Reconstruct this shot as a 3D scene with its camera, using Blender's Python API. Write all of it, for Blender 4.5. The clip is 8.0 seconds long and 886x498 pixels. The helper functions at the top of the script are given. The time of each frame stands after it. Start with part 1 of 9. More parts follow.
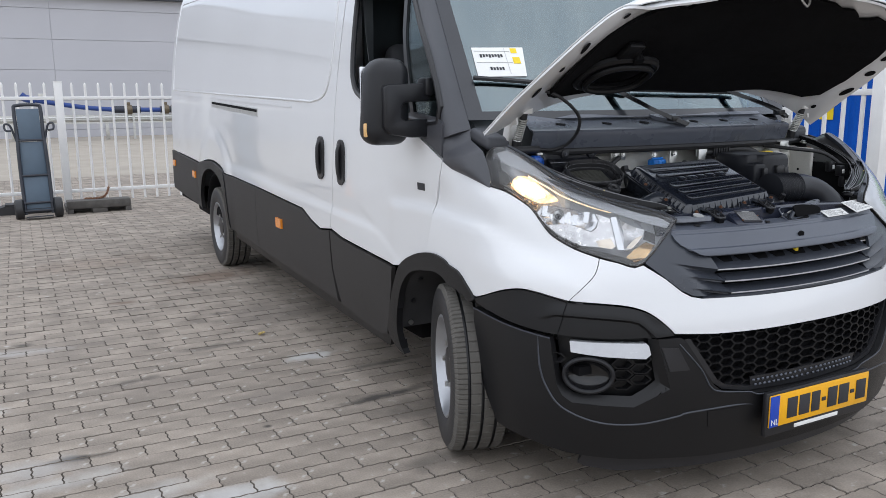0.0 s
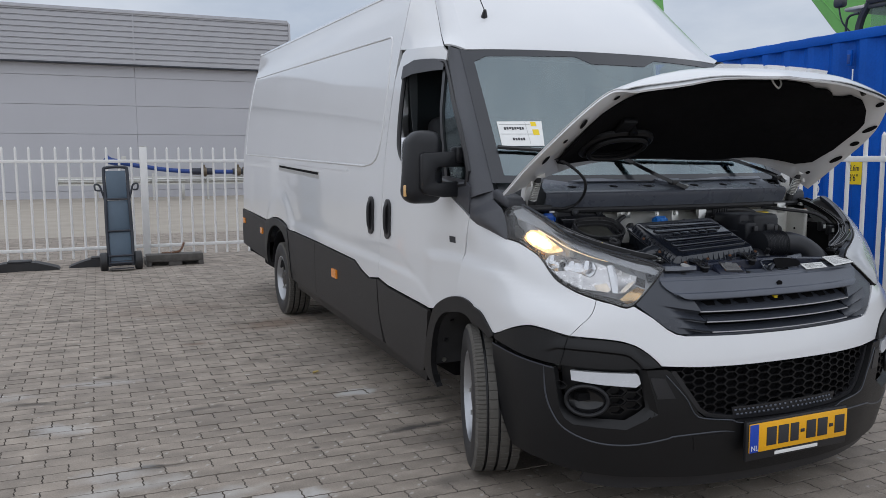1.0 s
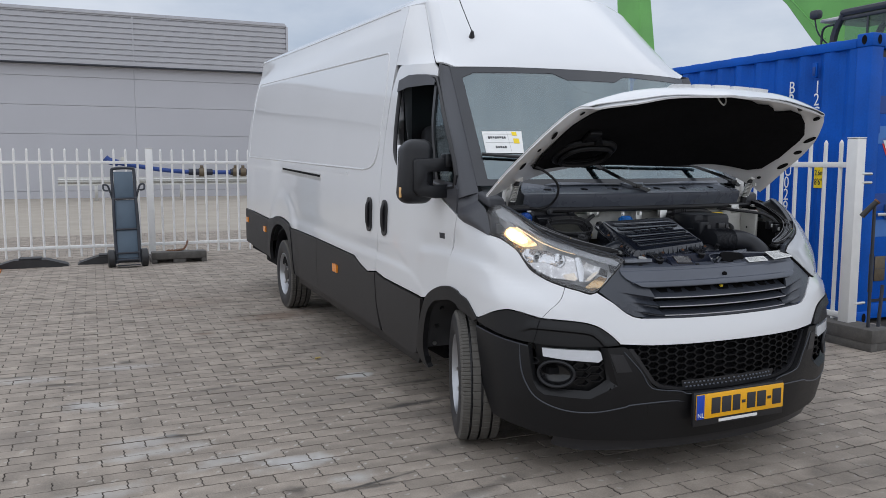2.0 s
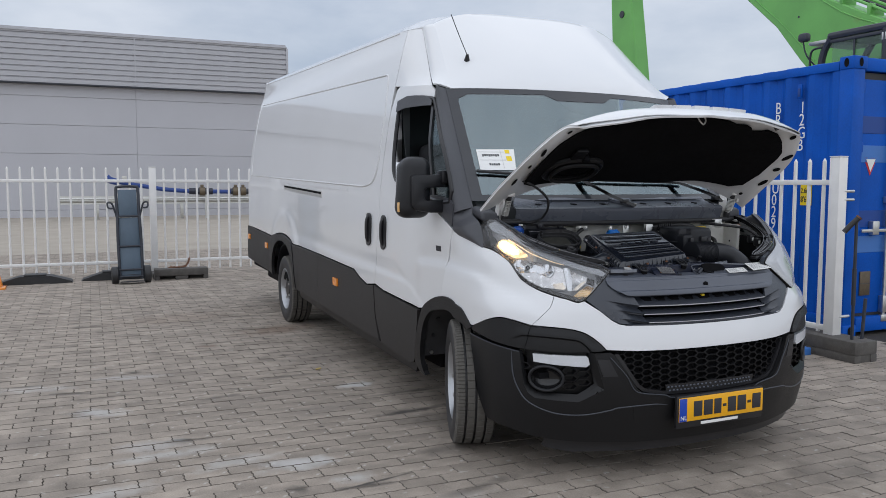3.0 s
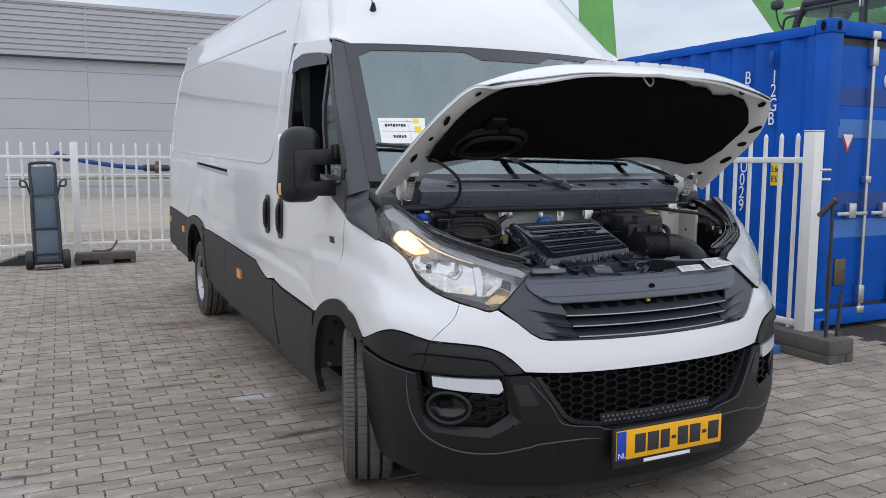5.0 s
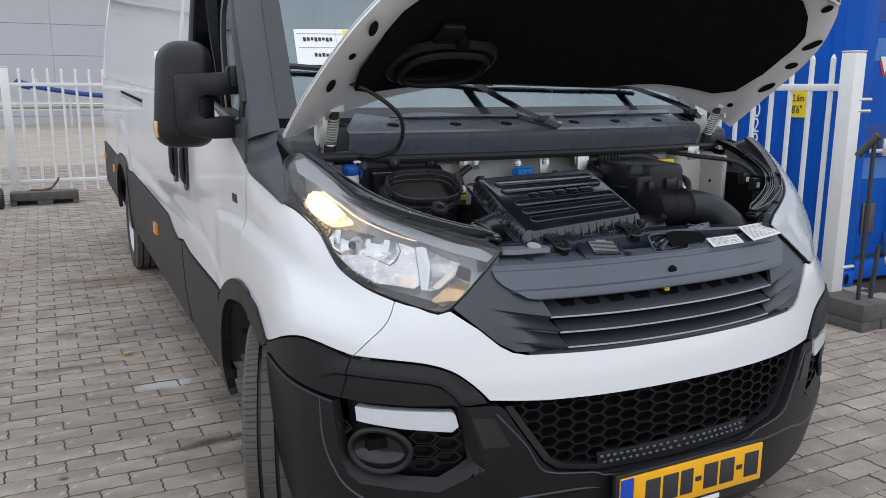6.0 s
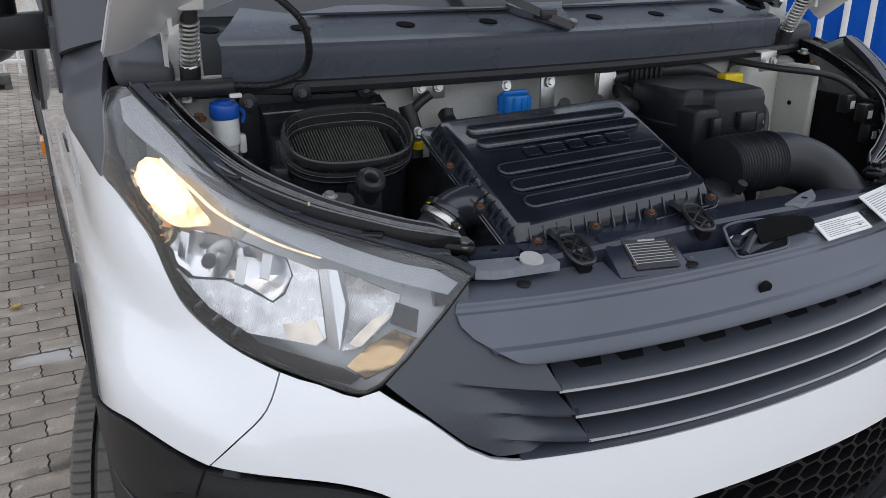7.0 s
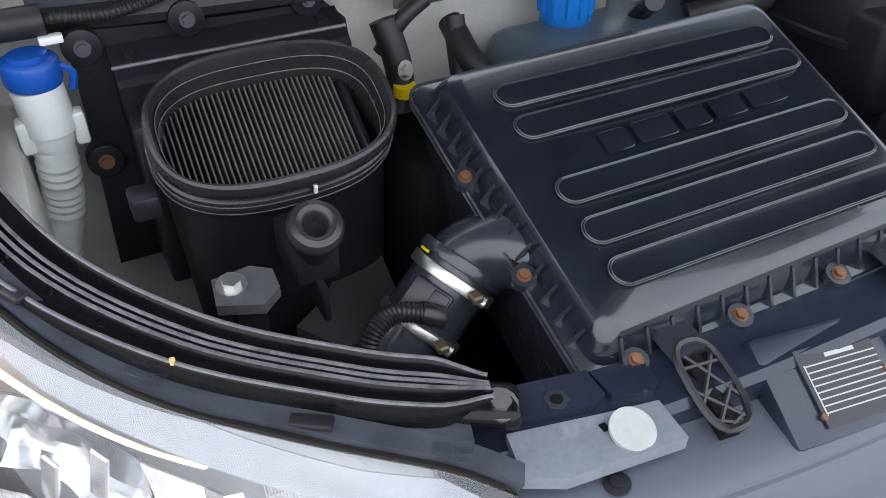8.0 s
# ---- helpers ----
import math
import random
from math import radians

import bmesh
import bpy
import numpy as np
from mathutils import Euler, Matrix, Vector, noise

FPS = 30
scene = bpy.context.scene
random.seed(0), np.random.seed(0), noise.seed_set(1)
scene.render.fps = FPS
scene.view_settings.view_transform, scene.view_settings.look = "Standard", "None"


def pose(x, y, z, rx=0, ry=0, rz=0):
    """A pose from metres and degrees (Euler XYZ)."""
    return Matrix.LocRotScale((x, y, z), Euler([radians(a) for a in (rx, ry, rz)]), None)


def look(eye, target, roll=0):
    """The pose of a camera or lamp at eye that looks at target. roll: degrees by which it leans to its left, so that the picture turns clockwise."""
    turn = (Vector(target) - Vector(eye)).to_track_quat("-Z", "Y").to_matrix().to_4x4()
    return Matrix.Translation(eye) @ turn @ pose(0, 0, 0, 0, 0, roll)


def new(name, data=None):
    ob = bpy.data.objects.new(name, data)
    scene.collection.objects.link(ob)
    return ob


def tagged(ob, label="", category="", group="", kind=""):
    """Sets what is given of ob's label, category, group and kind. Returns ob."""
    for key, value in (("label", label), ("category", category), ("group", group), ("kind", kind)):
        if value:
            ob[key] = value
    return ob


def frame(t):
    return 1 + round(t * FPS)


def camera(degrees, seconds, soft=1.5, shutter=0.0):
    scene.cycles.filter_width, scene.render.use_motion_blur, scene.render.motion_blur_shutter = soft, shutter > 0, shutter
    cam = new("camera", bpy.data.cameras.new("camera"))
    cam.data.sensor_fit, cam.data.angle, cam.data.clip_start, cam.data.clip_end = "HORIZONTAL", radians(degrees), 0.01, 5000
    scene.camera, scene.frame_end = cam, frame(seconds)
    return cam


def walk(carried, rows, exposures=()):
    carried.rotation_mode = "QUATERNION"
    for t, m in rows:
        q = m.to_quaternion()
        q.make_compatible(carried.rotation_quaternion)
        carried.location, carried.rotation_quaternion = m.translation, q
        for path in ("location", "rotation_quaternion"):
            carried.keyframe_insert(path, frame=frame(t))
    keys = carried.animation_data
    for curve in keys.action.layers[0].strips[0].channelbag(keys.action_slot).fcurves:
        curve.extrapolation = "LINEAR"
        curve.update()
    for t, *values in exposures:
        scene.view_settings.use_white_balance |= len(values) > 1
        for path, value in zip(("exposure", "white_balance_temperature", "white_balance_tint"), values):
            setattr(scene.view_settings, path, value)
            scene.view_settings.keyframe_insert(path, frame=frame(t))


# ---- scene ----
cam = camera(58.4, 8.0, 0.45)
PATH = [
    (0, (-2.45, -1.73, 1.424), (-1.53, 0.006, 1.049), -0.4),
    (0.3, (-2.453, -1.905, 1.418), (-1.623, -0.101, 1.172), -0.3),
    (0.5, (-2.454, -2.003, 1.417), (-1.639, -0.192, 1.18), -0.1),
    (1, (-2.545, -2.257, 1.436), (-1.754, -0.433, 1.216), -0.2),
    (1.5, (-2.643, -2.508, 1.462), (-1.843, -0.689, 1.23), -0.0),
    (3, (-2.792, -2.919, 1.436), (-1.985, -1.097, 1.269), 0.1),
    (3.5, (-2.771, -2.906, 1.432), (-1.933, -1.098, 1.268), 0.1),
    (4, (-2.626, -2.823, 1.43), (-1.779, -1.019, 1.263), 0.2),
    (5.5, (-1.827, -1.936, 1.435), (-0.953, -0.161, 1.141), 0.3),
    (6, (-1.552, -1.512, 1.436), (-0.675, 0.24, 1.036), 0.2),
    (6.5, (-1.282, -1.102, 1.437), (-0.405, 0.613, 0.9), 0.3),
    (7, (-1.028, -0.683, 1.461), (-0.171, 0.98, 0.753), 0.1),
    (7.5, (-0.858, -0.316, 1.49), (-0.037, 1.278, 0.604), -0.0),
    (8, (-0.707, -0.032, 1.498), (0.036, 1.389, 0.303), -0.3),
]
EXPOSURES = [(0.0, 0.40), (0.5, -0.08), (1.0, -0.12), (1.5, -0.06), (3.0, 0.0), (4.0, 0.0), (5.5, 0.28), (6.0, 0.31), (6.5, 0.31), (7.0, 0.32), (7.5, 0.66), (8.0, 1.36)]
walk(cam, [(t, look(eye, target, roll)) for t, eye, target, roll in PATH], EXPOSURES)

# ---------- world, sun, exposure ----------
world = bpy.data.worlds.new("overcast_sky")
scene.world = world
world.use_nodes = True
wn, wl = world.node_tree.nodes, world.node_tree.links
wn.clear()
w_out = wn.new("ShaderNodeOutputWorld")
w_bg = wn.new("ShaderNodeBackground")
w_bg.inputs["Strength"].default_value = 0.1
sky = wn.new("ShaderNodeTexSky")
sky.sky_type = "NISHITA"
sky.sun_disc = False
sky.sun_elevation, sky.sun_rotation = radians(38.5), radians(212)
w_tc = wn.new("ShaderNodeTexCoord")
w_map = wn.new("ShaderNodeMapping")
w_map.inputs["Scale"].default_value = (1.0, 1.0, 2.6)
w_noise = wn.new("ShaderNodeTexNoise")
w_noise.inputs["Scale"].default_value = 3.2
w_noise.inputs["Detail"].default_value = 6.0
w_noise.inputs["Roughness"].default_value = 0.55
w_ramp = wn.new("ShaderNodeValToRGB")
w_ramp.color_ramp.elements[0].position, w_ramp.color_ramp.elements[0].color = 0.33, (5.1, 5.95, 7.4, 1)
w_ramp.color_ramp.elements[1].position, w_ramp.color_ramp.elements[1].color = 0.68, (8.2, 8.75, 9.8, 1)
w_mix = wn.new("ShaderNodeMix")
w_mix.data_type = "RGBA"
w_mix.inputs[0].default_value = 0.88
wl.new(w_tc.outputs["Generated"], w_map.inputs["Vector"])
wl.new(w_map.outputs["Vector"], w_noise.inputs["Vector"])
wl.new(w_noise.outputs["Fac"], w_ramp.inputs["Fac"])
wl.new(sky.outputs["Color"], w_mix.inputs[6])
# an overcast sky is darker towards the horizon
w_sep = wn.new("ShaderNodeSeparateXYZ")
w_rise = wn.new("ShaderNodeMapRange")
w_rise.inputs["From Min"].default_value, w_rise.inputs["From Max"].default_value = 0.0, 0.75
w_rise.inputs["To Min"].default_value, w_rise.inputs["To Max"].default_value = 0.79, 1.12
w_scale = wn.new("ShaderNodeVectorMath")
w_scale.operation = "SCALE"
wl.new(w_tc.outputs["Generated"], w_sep.inputs[0])
wl.new(w_sep.outputs["Z"], w_rise.inputs["Value"])
wl.new(w_ramp.outputs["Color"], w_scale.inputs[0])
wl.new(w_rise.outputs["Result"], w_scale.inputs["Scale"])
wl.new(w_scale.outputs["Vector"], w_mix.inputs[7])
wl.new(w_mix.outputs[2], w_bg.inputs["Color"])
wl.new(w_bg.outputs["Background"], w_out.inputs["Surface"])

sun = new("sun", bpy.data.lights.new("sun", "SUN"))
sun.data.energy, sun.data.angle, sun.data.color = 1.2, radians(175), (1.0, 0.97, 0.93)
sun.matrix_world = look((-4, -5.5, 9), (0, 0, 0))


# ---------- materials ----------
def shade(name, colour, rough=0.5, metal=0.0, var=0.12, scale=6.0, bump=0.15, fine=180.0, coat=0.0, rvar=0.08, spots=None, spot_scale=3.0, spot_at=0.62, per=0.0, spec=0.5):
    """A surface with variation at two scales, fine relief and, if given, stains of another colour."""
    m = bpy.data.materials.new(name)
    m.use_nodes = True
    n, l = m.node_tree.nodes, m.node_tree.links
    b = n["Principled BSDF"]
    tc = n.new("ShaderNodeTexCoord")
    big, small = n.new("ShaderNodeTexNoise"), n.new("ShaderNodeTexNoise")
    big.inputs["Scale"].default_value, big.inputs["Detail"].default_value = scale, 5.0
    small.inputs["Scale"].default_value, small.inputs["Detail"].default_value = fine, 3.0
    for t in (big, small):
        l.new(tc.outputs["Object"], t.inputs["Vector"])
    mixv = n.new("ShaderNodeMath")
    mixv.operation = "MULTIPLY_ADD"
    l.new(small.outputs["Fac"], mixv.inputs[0])
    mixv.inputs[1].default_value = 0.45
    l.new(big.outputs["Fac"], mixv.inputs[2])
    ramp = n.new("ShaderNodeValToRGB")
    lo = tuple(max(0.0, c * (1 - var)) for c in colour)
    hi = tuple(min(1.0, c * (1 + var)) for c in colour)
    ramp.color_ramp.elements[0].position, ramp.color_ramp.elements[0].color = 0.45, (*lo, 1)
    ramp.color_ramp.elements[1].position, ramp.color_ramp.elements[1].color = 1.0, (*hi, 1)
    l.new(mixv.outputs[0], ramp.inputs["Fac"])
    out = ramp.outputs["Color"]
    if per:
        info = n.new("ShaderNodeObjectInfo")
        geo = n.new("ShaderNodeNewGeometry")
        add = n.new("ShaderNodeMath")
        add.operation = "ADD"
        l.new(info.outputs["Random"], add.inputs[0])
        l.new(geo.outputs["Random Per Island"], add.inputs[1])
        fr = n.new("ShaderNodeMath")
        fr.operation = "FRACT"
        l.new(add.outputs[0], fr.inputs[0])
        rng = n.new("ShaderNodeMapRange")
        rng.inputs["To Min"].default_value, rng.inputs["To Max"].default_value = 1 - per, 1 + per
        l.new(fr.outputs[0], rng.inputs["Value"])
        mul = n.new("ShaderNodeMix")
        mul.data_type, mul.blend_type = "RGBA", "MULTIPLY"
        mul.inputs[0].default_value = 1.0
        l.new(out, mul.inputs[6])
        comb = n.new("ShaderNodeCombineColor")
        for i in range(3):
            l.new(rng.outputs["Result"], comb.inputs[i])
        l.new(comb.outputs[0], mul.inputs[7])
        out = mul.outputs[2]
    if spots:
        sp = n.new("ShaderNodeTexNoise")
        sp.inputs["Scale"].default_value, sp.inputs["Detail"].default_value = spot_scale, 8.0
        l.new(tc.outputs["Object"], sp.inputs["Vector"])
        sr = n.new("ShaderNodeValToRGB")
        sr.color_ramp.elements[0].position, sr.color_ramp.elements[1].position = spot_at, spot_at + 0.12
        l.new(sp.outputs["Fac"], sr.inputs["Fac"])
        mx = n.new("ShaderNodeMix")
        mx.data_type = "RGBA"
        l.new(sr.outputs["Color"], mx.inputs[0])
        l.new(out, mx.inputs[6])
        mx.inputs[7].default_value = (*spots, 1)
        out = mx.outputs[2]
    l.new(out, b.inputs["Base Color"])
    rr = n.new("ShaderNodeMapRange")
    rr.inputs["To Min"].default_value, rr.inputs["To Max"].default_value = max(0.02, rough - rvar), min(1.0, rough + rvar)
    l.new(big.outputs["Fac"], rr.inputs["Value"])
    l.new(rr.outputs["Result"], b.inputs["Roughness"])
    b.inputs["Metallic"].default_value = metal
    b.inputs["Specular IOR Level"].default_value = spec
    b.inputs["Coat Weight"].default_value = coat
    b.inputs["Coat Roughness"].default_value = 0.05
    if bump:
        bp = n.new("ShaderNodeBump")
        bp.inputs["Strength"].default_value, bp.inputs["Distance"].default_value = bump, 0.002
        l.new(small.outputs["Fac"], bp.inputs["Height"])
        l.new(bp.outputs["Normal"], b.inputs["Normal"])
    return m


def gloss_by_angle(n, l, floor):
    """Schlick's rise of gloss towards grazing angles, alike on both faces of a pane."""
    lw, pw, ma = n.new("ShaderNodeLayerWeight"), n.new("ShaderNodeMath"), n.new("ShaderNodeMath")
    lw.inputs["Blend"].default_value = 0.5
    pw.operation, ma.operation = "POWER", "MULTIPLY_ADD"
    l.new(lw.outputs["Facing"], pw.inputs[0])
    pw.inputs[1].default_value = 5.0
    l.new(pw.outputs[0], ma.inputs[0])
    ma.inputs[1].default_value, ma.inputs[2].default_value = 1 - floor, floor
    return ma.outputs[0]


def glassy(name, tint=(1, 1, 1), rough=0.0, ior=1.45, floor=0.04):
    """A thin pane: mostly clear, with gloss by Fresnel."""
    m = bpy.data.materials.new(name)
    m.use_nodes = True
    n, l = m.node_tree.nodes, m.node_tree.links
    n.remove(n["Principled BSDF"])
    tr, gl, mx = n.new("ShaderNodeBsdfTransparent"), n.new("ShaderNodeBsdfGlossy"), n.new("ShaderNodeMixShader")
    tr.inputs["Color"].default_value = (*tint, 1)
    gl.inputs["Color"].default_value = (0.84, 0.94, 0.97, 1)
    gl.inputs["Roughness"].default_value = rough
    l.new(gloss_by_angle(n, l, floor), mx.inputs["Fac"])
    l.new(tr.outputs[0], mx.inputs[1])
    l.new(gl.outputs[0], mx.inputs[2])
    l.new(mx.outputs[0], n["Material Output"].inputs["Surface"])
    return m


def glowing(name, colour, strength):
    m = bpy.data.materials.new(name)
    m.use_nodes = True
    b = m.node_tree.nodes["Principled BSDF"]
    b.inputs["Base Color"].default_value = (*colour, 1)
    b.inputs["Emission Color"].default_value = (*colour, 1)
    b.inputs["Emission Strength"].default_value = strength
    n, l = m.node_tree.nodes, m.node_tree.links
    cells, rng = n.new("ShaderNodeTexVoronoi"), n.new("ShaderNodeMapRange")
    cells.inputs["Scale"].default_value = 55.0
    tc = n.new("ShaderNodeTexCoord")
    l.new(tc.outputs["Object"], cells.inputs["Vector"])
    rng.inputs["From Max"].default_value = 0.8
    rng.inputs["To Min"].default_value, rng.inputs["To Max"].default_value = strength * 1.25, strength * 0.12
    l.new(cells.outputs["Distance"], rng.inputs["Value"])
    l.new(rng.outputs["Result"], b.inputs["Emission Strength"])
    return m


WHITE = shade("white_paint", (0.735, 0.745, 0.76), 0.30, var=0.02, scale=1.5, bump=0.0, coat=1.0, rvar=0.03)
PRIMER = shade("pale_grey_primer", (0.60, 0.59, 0.55), 0.5, var=0.12, scale=8, bump=0.05)
CLAD = shade("grey_black_plastic", (0.0085, 0.0085, 0.0095), 0.40, var=0.12, scale=5, bump=0.25, fine=700, spec=0.32)
CLAD_GREY = shade("weathered_side_plastic", (0.034, 0.0315, 0.031), 0.55, var=0.2, scale=3, bump=0.25, fine=700, spec=0.32)
GRILLE = shade("grille_plastic", (0.041, 0.046, 0.058), 0.30, var=0.1, scale=4, bump=0.10, fine=1800)
BLACK = shade("black_plastic", (0.017, 0.017, 0.0195), 0.34, var=0.2, scale=9, bump=0.08, fine=1500)
DUSTY = shade("dusty_black_plastic", (0.028, 0.032, 0.041), 0.26, var=0.35, scale=12, bump=0.07, fine=700, rvar=0.10, coat=0.35, spots=(0.10, 0.10, 0.105), spot_scale=130, spot_at=0.70)
MIRRORBLACK = shade("grained_mirror_plastic", (0.0115, 0.012, 0.0145), 0.38, var=0.1, scale=5, bump=0.15, fine=900, spec=0.38)
DUCT = shade("dull_black_duct", (0.015, 0.016, 0.020), 0.36, var=0.3, scale=9, bump=0.06, fine=900, spec=0.32, rvar=0.08, spots=(0.06, 0.06, 0.062), spot_scale=110, spot_at=0.71)
LIDBLACK = shade("satin_black_lid", (0.012, 0.0145, 0.022), 0.20, var=0.3, scale=14, bump=0.04, fine=500, rvar=0.08, coat=0.6, spots=(0.13, 0.13, 0.135), spot_scale=95, spot_at=0.72)
# Paler plastic that paints the highlights along the lid's raised edges.
RIBSHINE = shade("pale_rib_shine", (0.042, 0.045, 0.054), 0.16, var=0.4, scale=60, bump=0.05, coat=0.4)
SLAMGREY = shade("grey_satin_cover", (0.084, 0.094, 0.118), 0.34, var=0.10, scale=5, bump=0.10, fine=1600, spots=(0.13, 0.135, 0.145), spot_scale=70, spot_at=0.73)
LINER = shade("dusty_arch_liner", (0.050, 0.050, 0.053), 0.6, var=0.3, scale=7, bump=0.2, fine=300)
# Near-black colour stands in for shade in holes, gaps and depths.
VOID = shade("near_black_shade", (0.008, 0.008, 0.009), 0.85, var=0.3, scale=10, spec=0.1)
RUBBER = shade("rubber", (0.021, 0.021, 0.023), 0.5, var=0.2, scale=14, bump=0.2)
TYRE = shade("tyre_rubber", (0.095, 0.089, 0.080), 0.85, var=0.2, scale=18, bump=0.5, fine=260)
STEEL = shade("galvanised_steel", (0.62, 0.62, 0.60), 0.38, metal=1.0, var=0.12, scale=20, bump=0.1)
RUSTY = shade("rusted_bolt", (0.198, 0.096, 0.054), 0.6, metal=0.6, var=0.3, scale=60)
CHROME = shade("bright_reflector", (0.68, 0.69, 0.71), 0.22, metal=1.0, var=0.04, scale=9, bump=0.03)
SILVER = shade("silver_wheel_paint", (0.42, 0.43, 0.45), 0.35, metal=0.7, var=0.08, scale=9)
GLASS = glassy("window_glass", (0.74, 0.80, 0.79), 0.0, 1.55)
TINTED = glassy("dark_tinted_glass", (0.18, 0.20, 0.21), 0.0, 1.55)
BORDER = shade("printed_glass_border", (0.040, 0.042, 0.048), 0.15, var=0.1, bump=0.0, rvar=0.03)
SCREEN = glassy("windscreen_glass", (0.52, 0.60, 0.62), 0.0, 1.6, 0.18)
LENS = glassy("clear_lamp_lens", (0.93, 0.94, 0.95), 0.02, 1.5)
ORANGE = shade("orange_lamp_plastic", (0.85, 0.28, 0.03), 0.2, var=0.1, scale=30, coat=0.5)
MILKY = shade("frosted_lamp_plastic", (0.60, 0.62, 0.65), 0.25, var=0.06, scale=20, coat=0.5)
WARM = glowing("lit_bulb_glow", (1.0, 0.66, 0.32), 1.5)
GUIDE = glowing("lit_guide_glow", (1.0, 0.74, 0.46), 0.75)
HOT = glowing("lit_bulb_core", (1.0, 0.86, 0.62), 6.0)
BLUECAP = shade("blue_cap_plastic", (0.008, 0.085, 0.42), 0.38, var=0.12, scale=40)
CYANCAP = shade("bright_blue_cap", (0.008, 0.20, 0.66), 0.35, var=0.1, scale=40)
YELLOW = shade("yellow_plastic", (0.85, 0.62, 0.01), 0.4, var=0.08, scale=30)
PLATE = shade("yellow_plate", (0.92, 0.45, 0.006), 0.35, var=0.04, scale=12, coat=0.3)
EUBLUE = shade("blue_strip", (0.01, 0.06, 0.45), 0.35, var=0.04)
PAPER = shade("white_paper", (0.82, 0.82, 0.80), 0.7, var=0.03, scale=30)
INK = shade("dark_ink", (0.03, 0.03, 0.035), 0.6, var=0.1)
TANK = shade("milky_tank_plastic", (0.70, 0.72, 0.70), 0.35, var=0.06, scale=14)
BLUETANK = shade("coolant_tank_plastic", (0.09, 0.125, 0.165), 0.35, var=0.2, scale=14)
PLEAT = shade("dusty_filter_paper", (0.085, 0.085, 0.074), 0.85, var=0.25, scale=40)
FELT = shade("black_insulation_felt", (0.006, 0.006, 0.007), 0.95, var=0.4, scale=30, bump=0.6, fine=150, spec=0.1)
SEAT = shade("dark_seat_fabric", (0.035, 0.036, 0.04), 0.9, var=0.2, scale=20, bump=0.4)
PAVER = shade("concrete_paver", (0.292, 0.249, 0.208), 0.85, var=0.36, scale=5, bump=1.0, fine=130, per=0.13, spots=(0.47, 0.44, 0.40), spot_scale=17, spot_at=0.63)
JOINT = shade("joint_sand", (0.040, 0.034, 0.028), 0.95, var=0.3, scale=15, bump=0.6)
SLAB = shade("concrete_yard", (0.36, 0.32, 0.27), 0.85, var=0.14, scale=1.2, bump=0.4, fine=90, spots=(0.25, 0.22, 0.18), spot_scale=0.6)
CONCRETE = shade("dark_rough_block", (0.10, 0.093, 0.086), 0.9, var=0.25, scale=14, bump=0.8, fine=120)
CLADDING = shade("grey_wall_panel", (0.463, 0.463, 0.494), 0.5, var=0.03, scale=0.6, bump=0.04)
CORRUG = shade("grey_profiled_sheet", (0.431, 0.431, 0.456), 0.42, metal=0.15, var=0.04, scale=0.7, bump=0.03)
FENCE = shade("white_powder_coat", (0.80, 0.79, 0.77), 0.4, var=0.05, scale=9, bump=0.05)
BLUEBOX = shade("blue_container_paint", (0.001, 0.086, 0.45), 0.5, var=0.2, scale=2.5, bump=0.1, fine=60, spec=0.2)
BLUEDARK = shade("dark_blue_band", (0.002, 0.050, 0.27), 0.45, var=0.12, scale=3)
BLUELIGHT = shade("light_blue_band", (0.05, 0.18, 0.52), 0.45, var=0.12, scale=3)
GREEN = shade("green_machine_paint", (0.15, 0.44, 0.10), 0.4, var=0.16, scale=1.6, bump=0.05, spots=(0.20, 0.16, 0.06), spot_scale=1.1, spot_at=0.68)
NAVY = shade("slate_blue_deck", (0.085, 0.125, 0.17), 0.45, var=0.1, scale=6)
DARKSTEEL = shade("dark_painted_steel", (0.030, 0.034, 0.045), 0.45, var=0.2, scale=12)
BRONZE = shade("dull_bronze_plate", (0.14, 0.11, 0.075), 0.45, metal=0.5, var=0.25, scale=25)
PALEPLATE = shade("dusty_pale_plate", (0.19, 0.205, 0.235), 0.4, var=0.2, scale=25, bump=0.08, spots=(0.26, 0.27, 0.29), spot_scale=40)
MESHBLACK = shade("satin_mesh_plastic", (0.007, 0.007, 0.008), 0.42, var=0.2, scale=9, bump=0.05, spec=0.3)
RED = shade("red_sign_paint", (0.65, 0.03, 0.03), 0.4, var=0.05)
BOOMBLUE = shade("blue_beam_paint", (0.015, 0.05, 0.22), 0.45, var=0.15, scale=5)

PILLAR = shade("pillar_plastic", (0.058, 0.060, 0.069), 0.48, var=0.1, scale=4, bump=0.2, fine=600)
COWL = shade("cowl_plastic", (0.10, 0.110, 0.134), 0.28, var=0.12, scale=5, bump=0.15, fine=500)
GLOSSY = shade("glossy_black_plastic", (0.008, 0.008, 0.009), 0.16, var=0.1, scale=9, bump=0.02)
AMBER = shade("amber_chrome", (0.52, 0.36, 0.19), 0.2, metal=0.9, var=0.3, scale=60, bump=0.05)
DASH = shade("grey_dash_plastic", (0.075, 0.08, 0.085), 0.6, var=0.15, scale=6)
BLUEBLACK = shade("blue_black_paint", (0.020, 0.024, 0.040), 0.24, var=0.2, scale=14, bump=0.03, spots=(0.10, 0.10, 0.11), spot_scale=70, spot_at=0.72)


